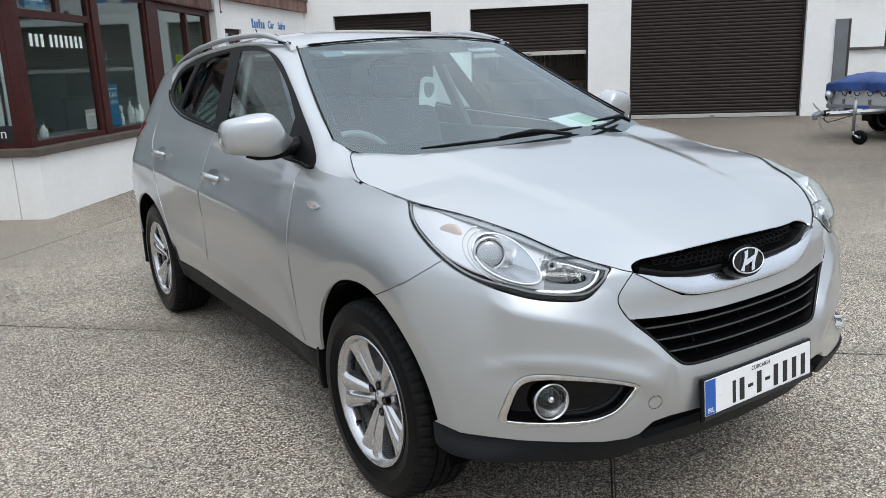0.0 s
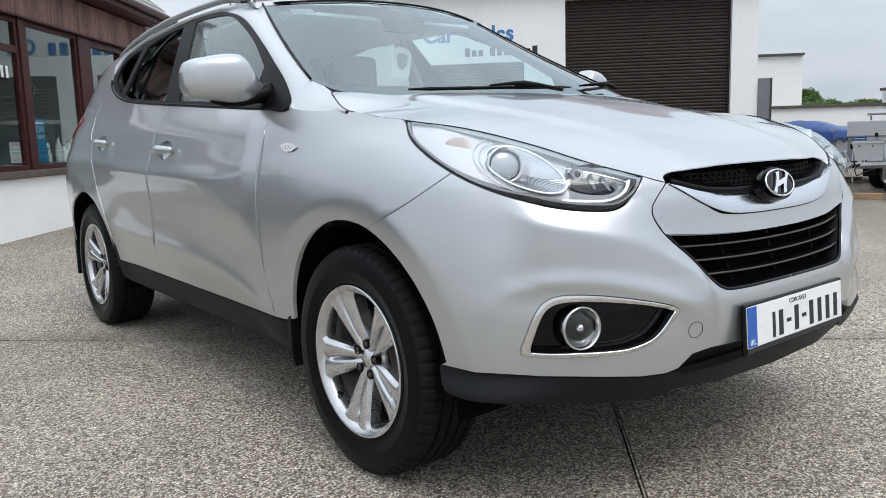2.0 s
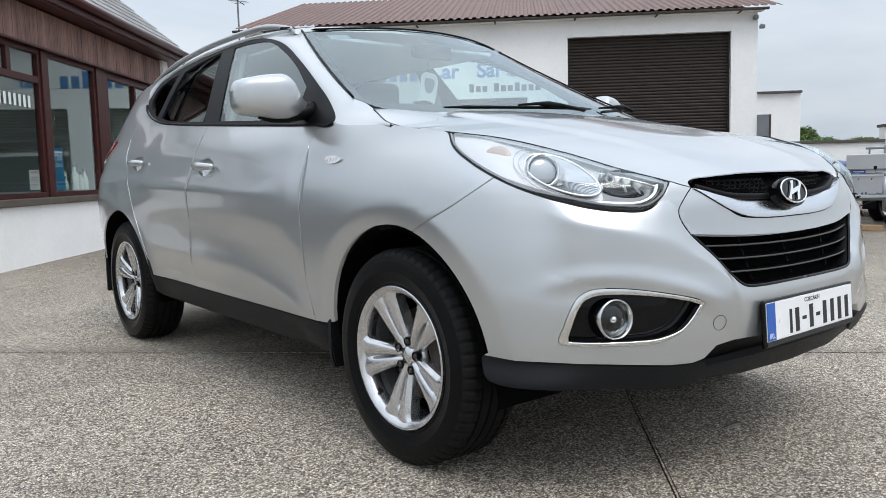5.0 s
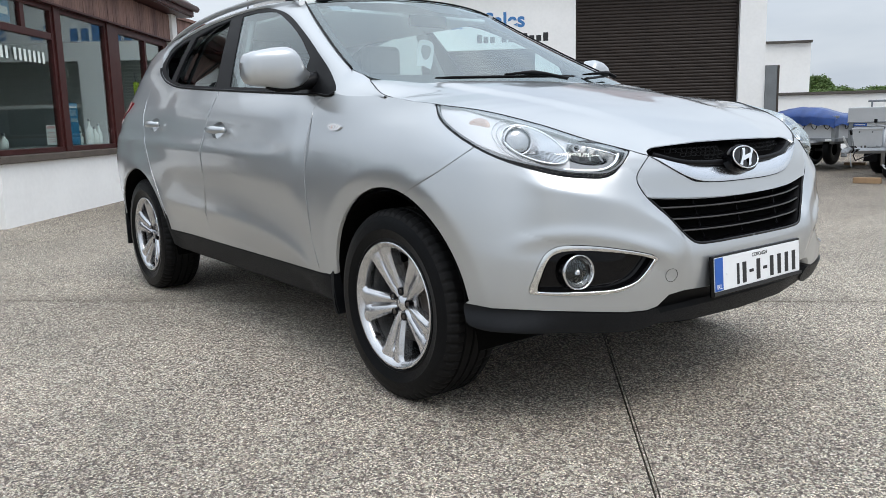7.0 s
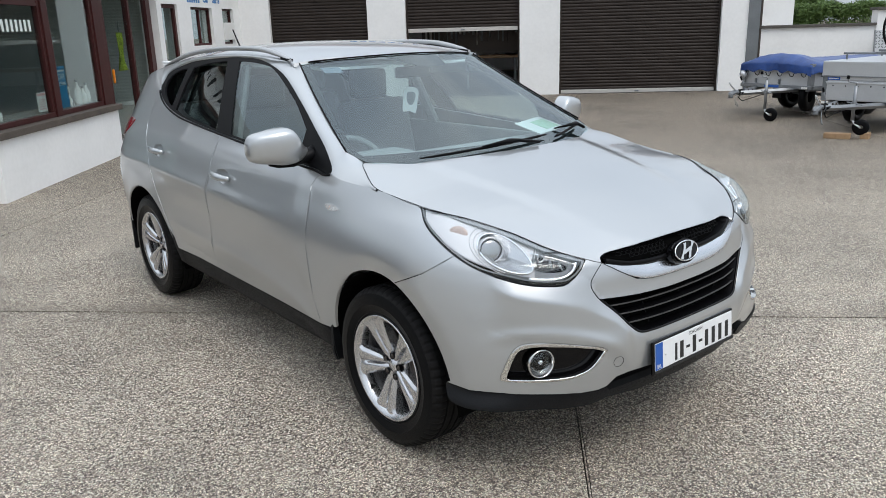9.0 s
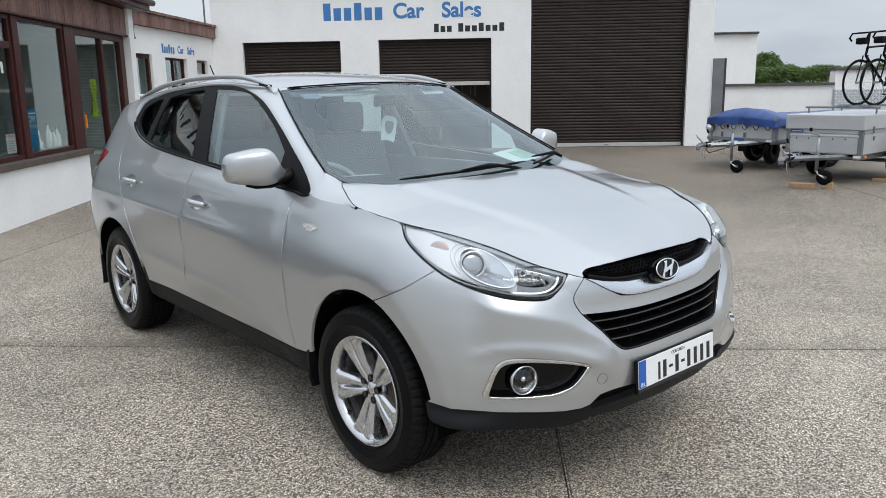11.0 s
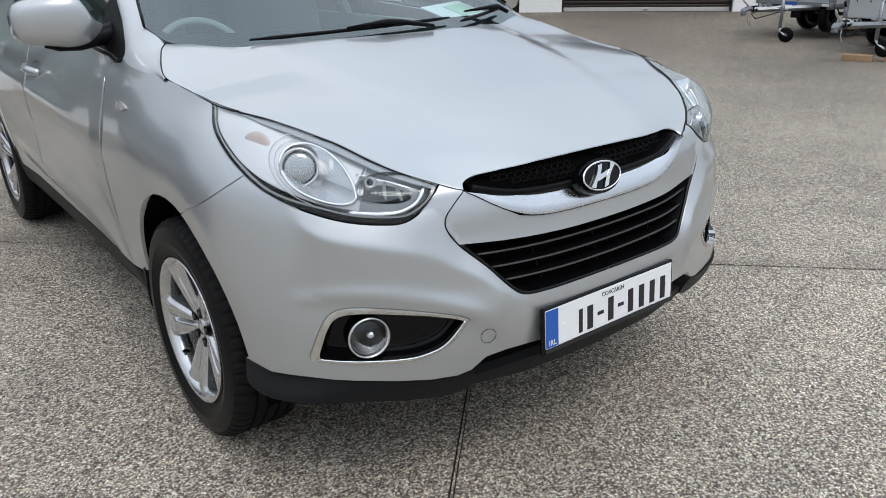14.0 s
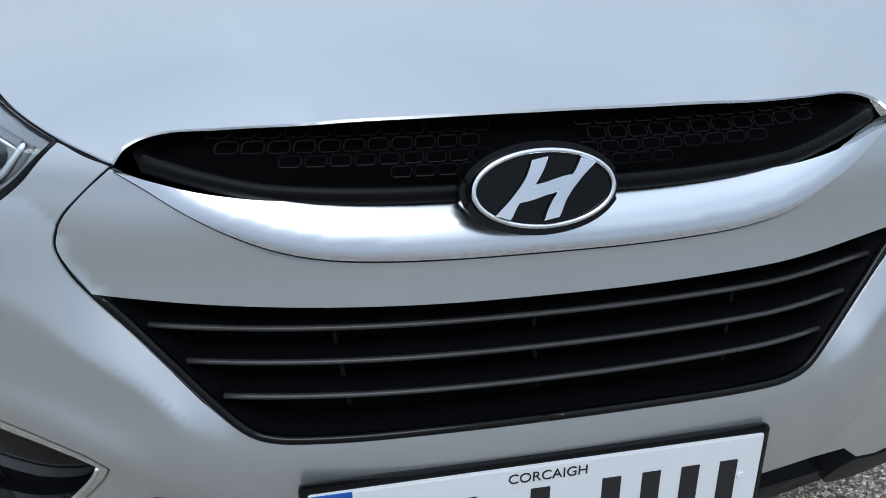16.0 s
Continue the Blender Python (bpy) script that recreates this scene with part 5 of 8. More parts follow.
def bar_chart(u, v):
    """The bar leans back and is a little rounded: its lower edge stands proud of the collar."""
    foot = foot_line(np.abs(u))
    x, y = nose(u, v)
    r = np.hypot(x, y - YC)
    h = v - foot
    k = (r + 0.007 + 0.10 * np.minimum(h, 0.02) - 10.0 * h * h * 0.9 - 0.05 * h) / r
    return np.stack([x * k, YC + (y - YC) * k, v], -1)


panel("grille_bar", both(BAR), bar_chart, (0.9, 0.006), SATIN, car, (0, -1, 0), skirt=0.02, gap=0.0016, metric=NM, label="bright satin silver grille bar", mirror=False)
groove = [at_nose(a, float(foot_line(abs(a))) - 0.0005, 0.0025) for a in np.linspace(-32.4, 32.4, 61)]
part("bar_groove", tube(groove, 0.0016, 6), BLACK, car, "dark joint under the grille bar", smooth_faces=True)
UPPER = nose_curve([(31.5, 0.872, 1), (26, 0.852), (21.5, 0.842), (12, 0.836), (0, 0.835, 1), (0, 0.915, 1), (17, 0.912), (28, 0.903), (32, 0.885)])
# near-black sheet in place of the shaded depth behind the mesh
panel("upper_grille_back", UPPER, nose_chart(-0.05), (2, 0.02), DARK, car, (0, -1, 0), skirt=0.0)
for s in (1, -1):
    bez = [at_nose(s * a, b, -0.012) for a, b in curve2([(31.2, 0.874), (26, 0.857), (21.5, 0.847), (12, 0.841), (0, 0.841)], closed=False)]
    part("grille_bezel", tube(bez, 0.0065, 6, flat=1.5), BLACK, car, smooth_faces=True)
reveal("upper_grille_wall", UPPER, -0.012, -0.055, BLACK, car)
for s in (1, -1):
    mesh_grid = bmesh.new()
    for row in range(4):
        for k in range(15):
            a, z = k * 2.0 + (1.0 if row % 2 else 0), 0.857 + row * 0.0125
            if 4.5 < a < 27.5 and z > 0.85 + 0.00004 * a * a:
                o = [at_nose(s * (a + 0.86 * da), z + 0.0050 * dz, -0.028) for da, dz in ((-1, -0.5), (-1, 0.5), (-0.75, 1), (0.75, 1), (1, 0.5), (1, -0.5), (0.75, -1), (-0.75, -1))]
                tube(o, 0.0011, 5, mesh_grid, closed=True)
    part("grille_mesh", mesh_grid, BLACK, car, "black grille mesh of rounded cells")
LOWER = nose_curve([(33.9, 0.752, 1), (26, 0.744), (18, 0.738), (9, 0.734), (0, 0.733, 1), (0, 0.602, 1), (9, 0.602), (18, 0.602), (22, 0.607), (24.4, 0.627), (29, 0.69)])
# near-black sheet for the shaded space behind the slats
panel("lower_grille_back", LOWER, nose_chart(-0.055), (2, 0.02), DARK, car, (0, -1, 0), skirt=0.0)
reveal("lower_grille_wall", LOWER, -0.002, -0.058, BLACK, car)
# the slats' front edge is a lighter grey than the black web
SLAT = material("scuffed grille slat", (0.045, 0.044, 0.043), 0.34, spec=0.5, vary=0.3, scale=25)
for z, reach in ((0.708, 30.6), (0.673, 27.9), (0.638, 25.2)):
    ln = [at_nose(a, z + 0.00001 * a * a, -0.012) for a in np.linspace(-reach, reach, 31)]
    part("grille_slat", tube(ln, 0.0036, 8, flat=0.8), SLAT, car, "black grille slat with a lighter grey edge", smooth_faces=True)
    deep = bmesh.new()
    v0 = [deep.verts.new(p + Vector((0, 0.003, 0))) for p in ln]
    v1 = [deep.verts.new(p + Vector((0, 0.045, 0.004))) for p in ln]
    for i in range(30):
        deep.faces.new((v0[i], v0[i + 1], v1[i + 1], v1[i]))
    part("slat_web", deep, BLACK, car)
for a in (-19, 0, 17.5):
    for z0, z1 in ((0.612, 0.636), (0.642, 0.67), (0.677, 0.705), (0.711, 0.732)):
        p, q = at_nose(a * (0.9 + (z0 - 0.6)), z0, -0.025), at_nose(a * (0.9 + (z1 - 0.6)), z1, -0.025)
        part("grille_strut", tube([p + Vector((0, 0.02, 0)), q + Vector((0, 0.02, 0))], [0.004, 0.0015], 5), BLACK, car)
frame_line = [at_nose(a, b, -0.004) for a, b in LOWER[4 * 6 + 6 :] + LOWER[:1]]
for s in (1, -1):
    part("grille_rim", tube([(p.x * s, p.y, p.z) for p in frame_line], 0.0055, 6), GLOSS, car, smooth_faces=True)

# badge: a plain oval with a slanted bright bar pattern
badge_m = Matrix.Translation((-0.010, -2.122, 0.8535)) @ Matrix.Rotation(radians(70), 4, "X") @ Matrix.Diagonal((1.08, 1.06, 1, 1))


def oval(a, b, n=56):
    return [(a * math.cos(2 * math.pi * i / n), b * math.sin(2 * math.pi * i / n)) for i in range(n)]


badge = part("badge", prism(oval(0.064, 0.0335), -0.012, -0.002, m=badge_m), GLOSS, car, "black oval badge with chrome rim and mark")
part("badge_rim", tube([badge_m @ Vector((*p, 0)) for p in oval(0.0655, 0.0345)], 0.0027, 8, closed=True), CHROME, badge, smooth_faces=True)
part("badge_surround", prism(oval(0.0755, 0.0435), -0.034, -0.008, m=badge_m, bevel=0.007), GLOSS, badge)
mark = bmesh.new()
leg = curve2([(-0.049, -0.0215, 1), (-0.030, -0.0265, 1), (-0.026, -0.012), (-0.014, 0.004), (-0.009, 0.018), (-0.008, 0.029, 1), (-0.025, 0.0265, 1), (-0.027, 0.010), (-0.037, -0.008)], steps=4)
cross_bar = curve2([(-0.030, -0.012, 1), (-0.018, 0.002), (-0.002, 0.006), (0.014, 0.010), (0.028, 0.012, 1), (0.018, -0.002), (0.002, -0.006), (-0.014, -0.010)], steps=4)
lean = lambda pts: [(0.83 * x + 0.34 * y, y) for x, y in pts]
leg, cross_bar = lean(leg), lean(cross_bar)
prism(leg, 0.0, 0.005, mark, badge_m, 0.0012)
prism([(-x, -y) for x, y in leg], 0.0, 0.005, mark, badge_m, 0.0012)
prism(cross_bar, 0.0, 0.0046, mark, badge_m, 0.0012)
part("badge_mark", mark, CHROME, badge)

# number plate: characters as plain bars
plate = part("number_plate", box(-0.267, 0.267, -0.006, 0.006, -0.0645, 0.0665, 0.006), GLOSS, car, "white number plate in a black holder")
plate.matrix_basis = pose(-0.002, -2.1725, 0.4965, -4)
part("plate_face", box(-0.2575, 0.2575, -0.0085, -0.005, -0.047, 0.059, 0.003), PLATEWHITE, plate)
part("plate_band", box(-0.2565, -0.212, -0.0092, -0.006, -0.0455, 0.0575, 0.001), PLATEBLUE, plate, "blue band of the number plate")
part("holder_strip", box(-0.2575, 0.2575, -0.0080, -0.005, -0.0600, -0.0485, 0.001), INK, plate, "black lower strip of the plate holder")
x = -0.135
for w in (0.014, 0.036, 0.024, 0.036, 0.024, 0.036, 0.036, 0.036, 0.036):
    tall, inset = (0.005, 0.0) if abs(w - 0.024) < 1e-6 else (0.0335, 0.007 if w > 0.03 else 0.0)
    part("plate_bar", box(x + inset, x + w - inset, -0.0094, -0.0084, -0.005 - tall, -0.005 + tall, 0.0), INK, plate)
    x += w + 0.0115
letters("CORCAIGH", 0.0175, INK, Matrix.Translation((0, -0.0087, 0.0440)) @ Matrix.Rotation(radians(90), 4, "X"), "plate_word", plate, 0.0006)
letters("IRL", 0.021, PLATEWHITE, Matrix.Translation((-0.234, -0.0094, -0.033)) @ Matrix.Rotation(radians(90), 4, "X"), "plate_word", plate, 0.0006)
for x0, x1 in ((-0.11, -0.02), (0.0, 0.05), (0.075, 0.16)):
    part("plate_bar", box(x0, x1, -0.0086, -0.0079, -0.0568, -0.0518), SHUTBAR, plate)
for sx in (-0.19, 0.235):
    part("plate_screw", lathe([(0, -0.0105), (0.0045, -0.0100), (0.0052, -0.0085)], 14, "y", m=Matrix.Translation((sx, 0, 0.004))), PLATEWHITE, plate)

# fog lamps
FOGRING = material("polished lamp ring", (0.60, 0.60, 0.60), 0.14, 1.0)
FOGWALL = material("grey lamp wall", (0.26, 0.265, 0.27), 0.25, 0.7)
REFLECT = material("bright lamp reflector", (0.66, 0.67, 0.69), 0.26, 0.9)
ring_of("fog_surround", nose_shrink(FOG_OUT, 0.0022), nose_shrink(FOG_IN, 0.0), nose_chart(0.001), material("polished silver surround", (0.70, 0.70, 0.69), 0.13, 1.0), car, (-0.45, -0.85, 0.0), skirt=0.02, label="polished silver fog lamp surround", crown=0.0012)
reveal("fog_wall", FOG_IN, 0.0, -0.036, GLOSS, car)
for s in (1, -1):
    lower_run = [at_nose(a, b, 0.0015) for a, b in FOG_IN[9 * 6 :]]
    part("fog_trim", tube([(q.x * s, q.y, q.z) for q in lower_run], 0.003, 6), CHROME, car, "bright lower edge of the fog lamp surround", smooth_faces=True)
panel("fog_recess", FOG_OUT, nose_chart(-0.034), (2, 0.02), GLOSS, car, (0, -1, 0), skirt=0.0, label="gloss black fog lamp recess")
for s in (1, -1):
    fm = Matrix.Translation((0.640 if s > 0 else -0.667, -1.950 if s > 0 else -1.992, 0.546)) @ Matrix.Rotation(radians(15 * s), 4, "Z") @ Matrix.Rotation(radians(-3), 4, "X")
    fog = part("fog_lamp", lathe([(0.0535, 0.04), (0.053, -0.002), (0.0510, -0.007), (0.0485, -0.0065), (0.0465, -0.002), (0.0455, 0.004)], 40, "y", m=fm), FOGRING, car, "round fog lamp with a satin grey ring", smooth_faces=True)
    part("fog_tunnel", lathe([(0.0456, 0.002), (0.0450, 0.008), (0.0415, 0.009), (0.041, 0.02)], 40, "y", m=fm), FOGWALL, fog, "dark grey wall inside the ring", smooth_faces=True)
    part("fog_reflector", lathe([(0.0415, 0.008), (0.035, 0.026), (0.02, 0.040), (0.0, 0.046)], 32, "y", m=fm), REFLECT, fog, smooth_faces=True)
    part("fog_bulb", lathe([(0.0, 0.014), (0.008, 0.016), (0.011, 0.024), (0.011, 0.046)], 16, "y", m=fm @ Matrix.Translation((-0.012 * s, 0, -0.004))), CHROME, fog, "bright bulb shield", smooth_faces=True)
    part("fog_lens", lathe([(0.0, -0.003), (0.02, -0.001), (0.034, 0.004), (0.0415, 0.009)], 32, "y", m=fm), LENS, fog, smooth_faces=True)
cap_ring = [at_nose(29.2 + 1.35 * math.cos(t), 0.519 + 0.0205 * math.sin(t), 0.0005) for t in np.linspace(0, 2 * math.pi, 32, endpoint=False)]
part("towing_cap_joint", tube(cap_ring, 0.0007, 5, closed=True), PLASTIC, car)

# headlamps
TINTED = material("copper tinted bowl", (0.50, 0.40, 0.36), 0.5, 0.35)
LAMP_GLASS = material("projector glass", (0.42, 0.43, 0.44), 0.12, 0.75, coat=1.0)
LENS_RISE = 0.019
for ob in panel("headlamp_lens", LAMP, nose_chart(0.0005), (1.3, 0.014), LENS, car, (-0.3, -1, 0.3), skirt=0.0, gap=0.002, metric=NM):
    ob.visible_shadow = False
    ob["label"] = "clear headlamp lens"
    # the lens bulges from its seat
    me = ob.data
    use = collections.Counter(key for f in me.polygons for key in f.edge_keys)
    edge = np.array([me.vertices[k].co for k in sorted({k for key, c in use.items() if c == 1 for k in key})])
    spots = np.array([v.co for v in me.vertices])
    rise = [LENS_RISE * (1 - math.exp(-float(np.linalg.norm(edge - q, axis=1).min()) / 0.02)) for q in spots]
    for v, q, h in zip(me.vertices, spots, rise):
        v.co = Vector(q) + h * Vector((q[0] * 0.9, q[1] - YC, 0.30)).normalized()
    me.update()
    me.normals_split_custom_set_from_vertices([tuple(v.normal) for v in me.vertices])
rim_out = nose_shrink(LAMP, 0.0016)
rim_gap = []
for a, b in rim_out:
    top_z = np.interp(a, (37.2, 46, 58.3, 72, 84.2), (0.893, 0.926, 0.978, 1.024, 1.05))
    under = float(smooth(0.012, 0.03, top_z - b))
    rim_gap.append([0.0013 + under * (0.0012 + 0.0098 * float(smooth(66, 54, a)) * float(smooth(38, 45, a)))])
# black tube added for the dark gap between bonnet and lamp
lamp_gap_run = nose_curve([(84.0, 1.048), (72, 1.023), (58.3, 0.977), (46, 0.925), (37.2, 0.892), (34.6, 0.881), (32.8, 0.875)], closed=False)
for s in (1, -1):
    run = [at_nose(a, b, -0.0008) for a, b in lamp_gap_run]
    part("bonnet_seal", tube([(q.x * s, q.y, q.z) for q in run], 0.0013, 6), BLACK, car, smooth_faces=True)
ring_of("headlamp_rim", rim_out, nose_shrink(LAMP, 0.0016 + np.array(rim_gap)), nose_chart(0.002), GLOSS, car, (-0.4, -0.85, 0.3), skirt=0.02, across=(0, 1))
border = []
for a, b in rim_out:
    top_z = np.interp(a, (37.2, 46, 58.3, 72, 84.2), (0.893, 0.926, 0.978, 1.024, 1.05))
    upper = float(smooth(0.03, 0.012, top_z - b))
    border.append([0.0025 + (0.002 + 0.004 * upper) * float(smooth(78, 70, a))])
ring_of("lens_border", nose_shrink(LAMP, 0.0012 + np.array(rim_gap)), nose_shrink(LAMP, 0.0016 + np.array(rim_gap) + np.array(border)), nose_chart(-0.003), material("smoked lens border", (0.24, 0.245, 0.255), 0.2, 0.3, coat=0.6), car, (-0.4, -0.85, 0.3), skirt=0.004, across=(0, 1), label="smoked grey border of the headlamp lens")
ELLIPSE = [(57.9 + 6.5 * math.cos(t) + 3.2 * math.sin(t), 0.917 + 0.019 * math.cos(t) + 0.054 * math.sin(t)) for t in np.linspace(0, 2 * math.pi, 48, endpoint=False)]
REFL_HOLE = [(46.8 + 5.0 * math.cos(t) + 0.8 * math.sin(t), 0.878 + 0.006 * math.cos(t) + 0.027 * math.sin(t)) for t in np.linspace(0, 2 * math.pi, 32, endpoint=False)]
panel("headlamp_housing", nose_shrink(LAMP, 0.006), nose_chart(-0.04), (1.6, 0.014), material("smoky lamp housing", (0.30, 0.31, 0.32), 0.35, 0.4), car, (-0.3, -1, 0.3), skirt=0.0, metric=NM, holes=(ELLIPSE, REFL_HOLE))
BEZEL = nose_curve([(83.0, 1.043, 1), (72, 1.012), (58.3, 0.965), (47, 0.917), (39.6, 0.887, 1), (40.9, 0.855), (44, 0.838), (50, 0.842), (57, 0.861), (63, 0.888), (69, 0.920), (75.5, 0.966), (81, 1.010)])


def bezel_chart(u, v):
    """Close under the lens towards its outer tip, deeper further in."""
    q = nose_chart()(u, v)
    d = 0.010 + 0.016 * smooth(74, 60, np.abs(u))
    r = np.hypot(q[..., 0], q[..., 1] - YC)
    k = (r - d) / r
    return np.stack([q[..., 0] * k, YC + (q[..., 1] - YC) * k, v], -1)


outer = [(a, b) for a, b in BEZEL if a > 50.2]
inner = [(a, b) for a, b in BEZEL if a <= 50.2]
SPLIT_TOP, SPLIT_LOW = (50.2, float(np.interp(50.2, (47, 58.3), (0.917, 0.965)))), (50.2, 0.8425)
order = lambda pts, mid: sorted(pts, key=lambda q: math.atan2((q[1] - mid[1]) / 1.0, (q[0] - mid[0]) * K))
panel("headlamp_bezel", order(outer + [SPLIT_TOP, SPLIT_LOW], (60, 0.93)), bezel_chart, (1.5, 0.014), material("pale lamp bezel", (0.62, 0.61, 0.61), 0.33, 0.75), car, (-0.3, -1, 0.3), skirt=0.02, label="silver inner bezel of the headlamp", metric=NM, holes=(ELLIPSE,))
panel("headlamp_mask", order(inner + [SPLIT_TOP, SPLIT_LOW], (45.5, 0.878)), bezel_chart, (1.5, 0.014), material("grey lamp mask", (0.31, 0.315, 0.32), 0.28, 0.75), car, (-0.3, -1, 0.3), skirt=0.02, label="grey inner mask of the headlamp", metric=NM, holes=(REFL_HOLE,))
for s in (1, -1):
    def hp(phi, z, off):
        p = at_nose(phi, z, off)
        return Vector((p.x * s, p.y, p.z))
    hm = Matrix.Translation(hp(60.2, 0.930, -0.014) + Vector((0, 0.020, -0.002))) @ Matrix.Rotation(radians(-26 * s), 4, "Z") @ Matrix.Rotation(radians(-16), 4, "X")
    cen = hm @ Vector((0, 0.07, 0))
    rim_pts = [hp(a, b, -0.016) for a, b in ELLIPSE]
    unit = part("projector", tube(rim_pts, 0.0036, 8, closed=True), CHROME, car, "oval projector headlamp with a chrome rim", smooth_faces=True)
    for grow in (1.17, 1.34):
        arc = [hp(57.9 + grow * (6.5 * math.cos(t) + 3.2 * math.sin(t)), 0.917 + grow * (0.019 * math.cos(t) + 0.054 * math.sin(t)), -0.0135) for t in np.linspace(radians(-75), radians(62), 24)]
        part("lamp_arc", tube(arc, 0.0011, 6), ALLOY, unit, smooth_faces=True)
    bowl = bmesh.new()
    loops = []
    for t, lift in ((0.0, 0.0), (0.2, 0.0), (0.42, 0.0), (0.62, 0.0), (0.84, 0.0)):
        loops.append([bowl.verts.new(p.lerp(cen, t)) for p in rim_pts])
    for r, q in zip(loops, loops[1:]):
        for k in range(len(r)):
            bowl.faces.new((r[k], r[k - 1], q[k - 1], q[k]))
    bowl.faces.new(loops[-1])
    part("projector_bowl", bowl, REFLECT, unit, "ribbed bright reflector bowl", smooth_faces=True)
    for k in range(26, 47):
        p = rim_pts[k % 48]
        part("bowl_rib", tube([p.lerp(cen, 0.05), p.lerp(cen, 0.55)], 0.0009, 5), GREYSTEEL, unit, smooth_faces=True)
    shell = bmesh.new()
    so = [shell.verts.new(p) for p in rim_pts]
    si = [shell.verts.new(p + (p - cen).normalized() * 0.004 + Vector((0, 0.05, 0))) for p in rim_pts]
    for k in range(len(so)):
        shell.faces.new((so[k], so[k - 1], si[k - 1], si[k]))
    part("projector_shell", shell, CHROME, unit, smooth_faces=True)
    part("projector_ring", lathe([(0.048, 0.03), (0.048, 0.0), (0.0465, -0.006), (0.044, -0.008), (0.041, -0.006), (0.039, 0.004), (0.037, 0.012)], 44, "y", m=hm), ALLOY, unit, "satin silver projector ring", smooth_faces=True)
    part("lens_seal", tube([hm @ Vector((0.0385 * math.cos(t), 0.001, 0.0385 * math.sin(t))) for t in np.linspace(0, 2 * math.pi, 40, endpoint=False)], 0.0012, 5, closed=True), BLACK, unit, smooth_faces=True)
    part("projector_lens", lathe([(0.0, -0.0045), (0.014, -0.004), (0.026, -0.0025), (0.034, 0.0), (0.0385, 0.004)], 36, "y", m=hm), LAMP_GLASS, unit, smooth_faces=True)
    im = Matrix.Translation(hp(47.2, 0.889, -0.042)) @ Matrix.Rotation(radians(-16 * s), 4, "Z") @ Matrix.Rotation(radians(-10), 4, "X")
    refl = part("reflector", lathe([(0.056, -0.016), (0.046, 0.006), (0.032, 0.022), (0.014, 0.032), (0.0, 0.034)], 32, "y", m=im @ Matrix.Diagonal((1.25, 1, 0.62, 1))), REFLECT, car, "chrome inner reflector with a bulb", smooth_faces=True)
    bm_ = Matrix.Translation(hp(49.0, 0.902, -0.020)) @ Matrix.Rotation(radians(-24 * s), 4, "Z") @ Matrix.Rotation(radians(-12), 4, "X")
    bulb = part("bulb", lathe([(0.007, 0.004), (0.008, -0.004), (0.012, -0.006), (0.015, -0.002), (0.016, 0.02)], 22, "y", m=bm_), ALLOY, refl, "round silver bulb holder in the inner reflector", smooth_faces=True)
    part("bulb_tip", lathe([(0.0, -0.003), (0.004, -0.002), (0.0072, 0.003)], 16, "y", m=bm_), BLACK, bulb, smooth_faces=True)
    for a0, z0, a1, z1 in ((50.6, 0.925, 50.9, 0.868), (46.6, 0.912, 46.0, 0.866), (44.6, 0.902, 43.4, 0.862)):
        part("reflector_facet", tube([hp(a0, z0, -0.022), hp((a0 + a1) / 2 + 0.3, (z0 + z1) / 2, -0.026), hp(a1, z1, -0.020)], [0.002, 0.005, 0.003], 6, flat=0.3), GREYSTEEL, refl)
    trim_pts = [hp(a, b, -0.012) for a, b in nose_curve([(39.9, 0.886), (41, 0.858), (43.4, 0.841), (46.5, 0.838), (51.5, 0.844)], closed=False)]
    part("lamp_trim", tube(trim_pts, 0.0062, 8, flat=0.7), CHROME, refl, smooth_faces=True)
    part("lamp_fin", tube([hp(a, b, -0.013) for a, b in ((51.6, 0.918), (49.5, 0.913), (46, 0.902), (42.5, 0.889), (40.4, 0.880))], 0.0026, 6), CHROME, refl, smooth_faces=True)
    tm = Matrix.Translation(hp(71.0, 0.972, -0.0165)) @ Matrix.Rotation(radians(-58 * s), 4, "Z") @ Matrix.Rotation(radians(-20), 4, "X")
    part("indicator_reflector", lathe([(0.0, -0.001), (0.014, -0.0015), (0.026, 0.0), (0.034, 0.005), (0.037, 0.014)], 28, "y", m=tm @ Matrix.Diagonal((1.05, 0.35, 0.85, 1))), TINTED, refl, "copper tinted indicator bowl", smooth_faces=True)
    part("indicator_bulb", lathe([(0.0, -0.002), (0.005, -0.0015), (0.010, 0.001), (0.013, 0.006)], 18, "y", m=tm @ Matrix.Translation((0.0, 0, -0.004)) @ Matrix.Diagonal((0.6, 1, 1.1, 1))), AMBER, refl, "coppery indicator bulb", smooth_faces=True)

# side repeaters
for ob in panel("side_repeater", curve2([(-0.925, 0.990, 1), (-0.955, 0.997), (-1.0, 0.993), (-1.03, 0.983, 1), (-1.0, 0.972), (-0.95, 0.973)]), side_chart(0.006), (0.02, 0.01), material("clear ribbed repeater", (0.72, 0.70, 0.69), 0.15, 0.5, 1.0), car, (-1, 0, 0), skirt=0.01, label="clear side repeater lamp with an amber bulb"):
    s = 1 if ob.data.vertices[0].co.x > 0 else -1
    for k, y in enumerate((-0.945, -0.962, -0.979, -0.996)):
        p, q = at_side(y, 0.976, 0.0065), at_side(y - 0.006, 0.990, 0.0065)
        part("repeater_rib", tube([(-s * p.x, p.y, p.z), (-s * q.x, q.y, q.z)], 0.0009, 5), AMBER if k == 1 else ALLOY, ob)
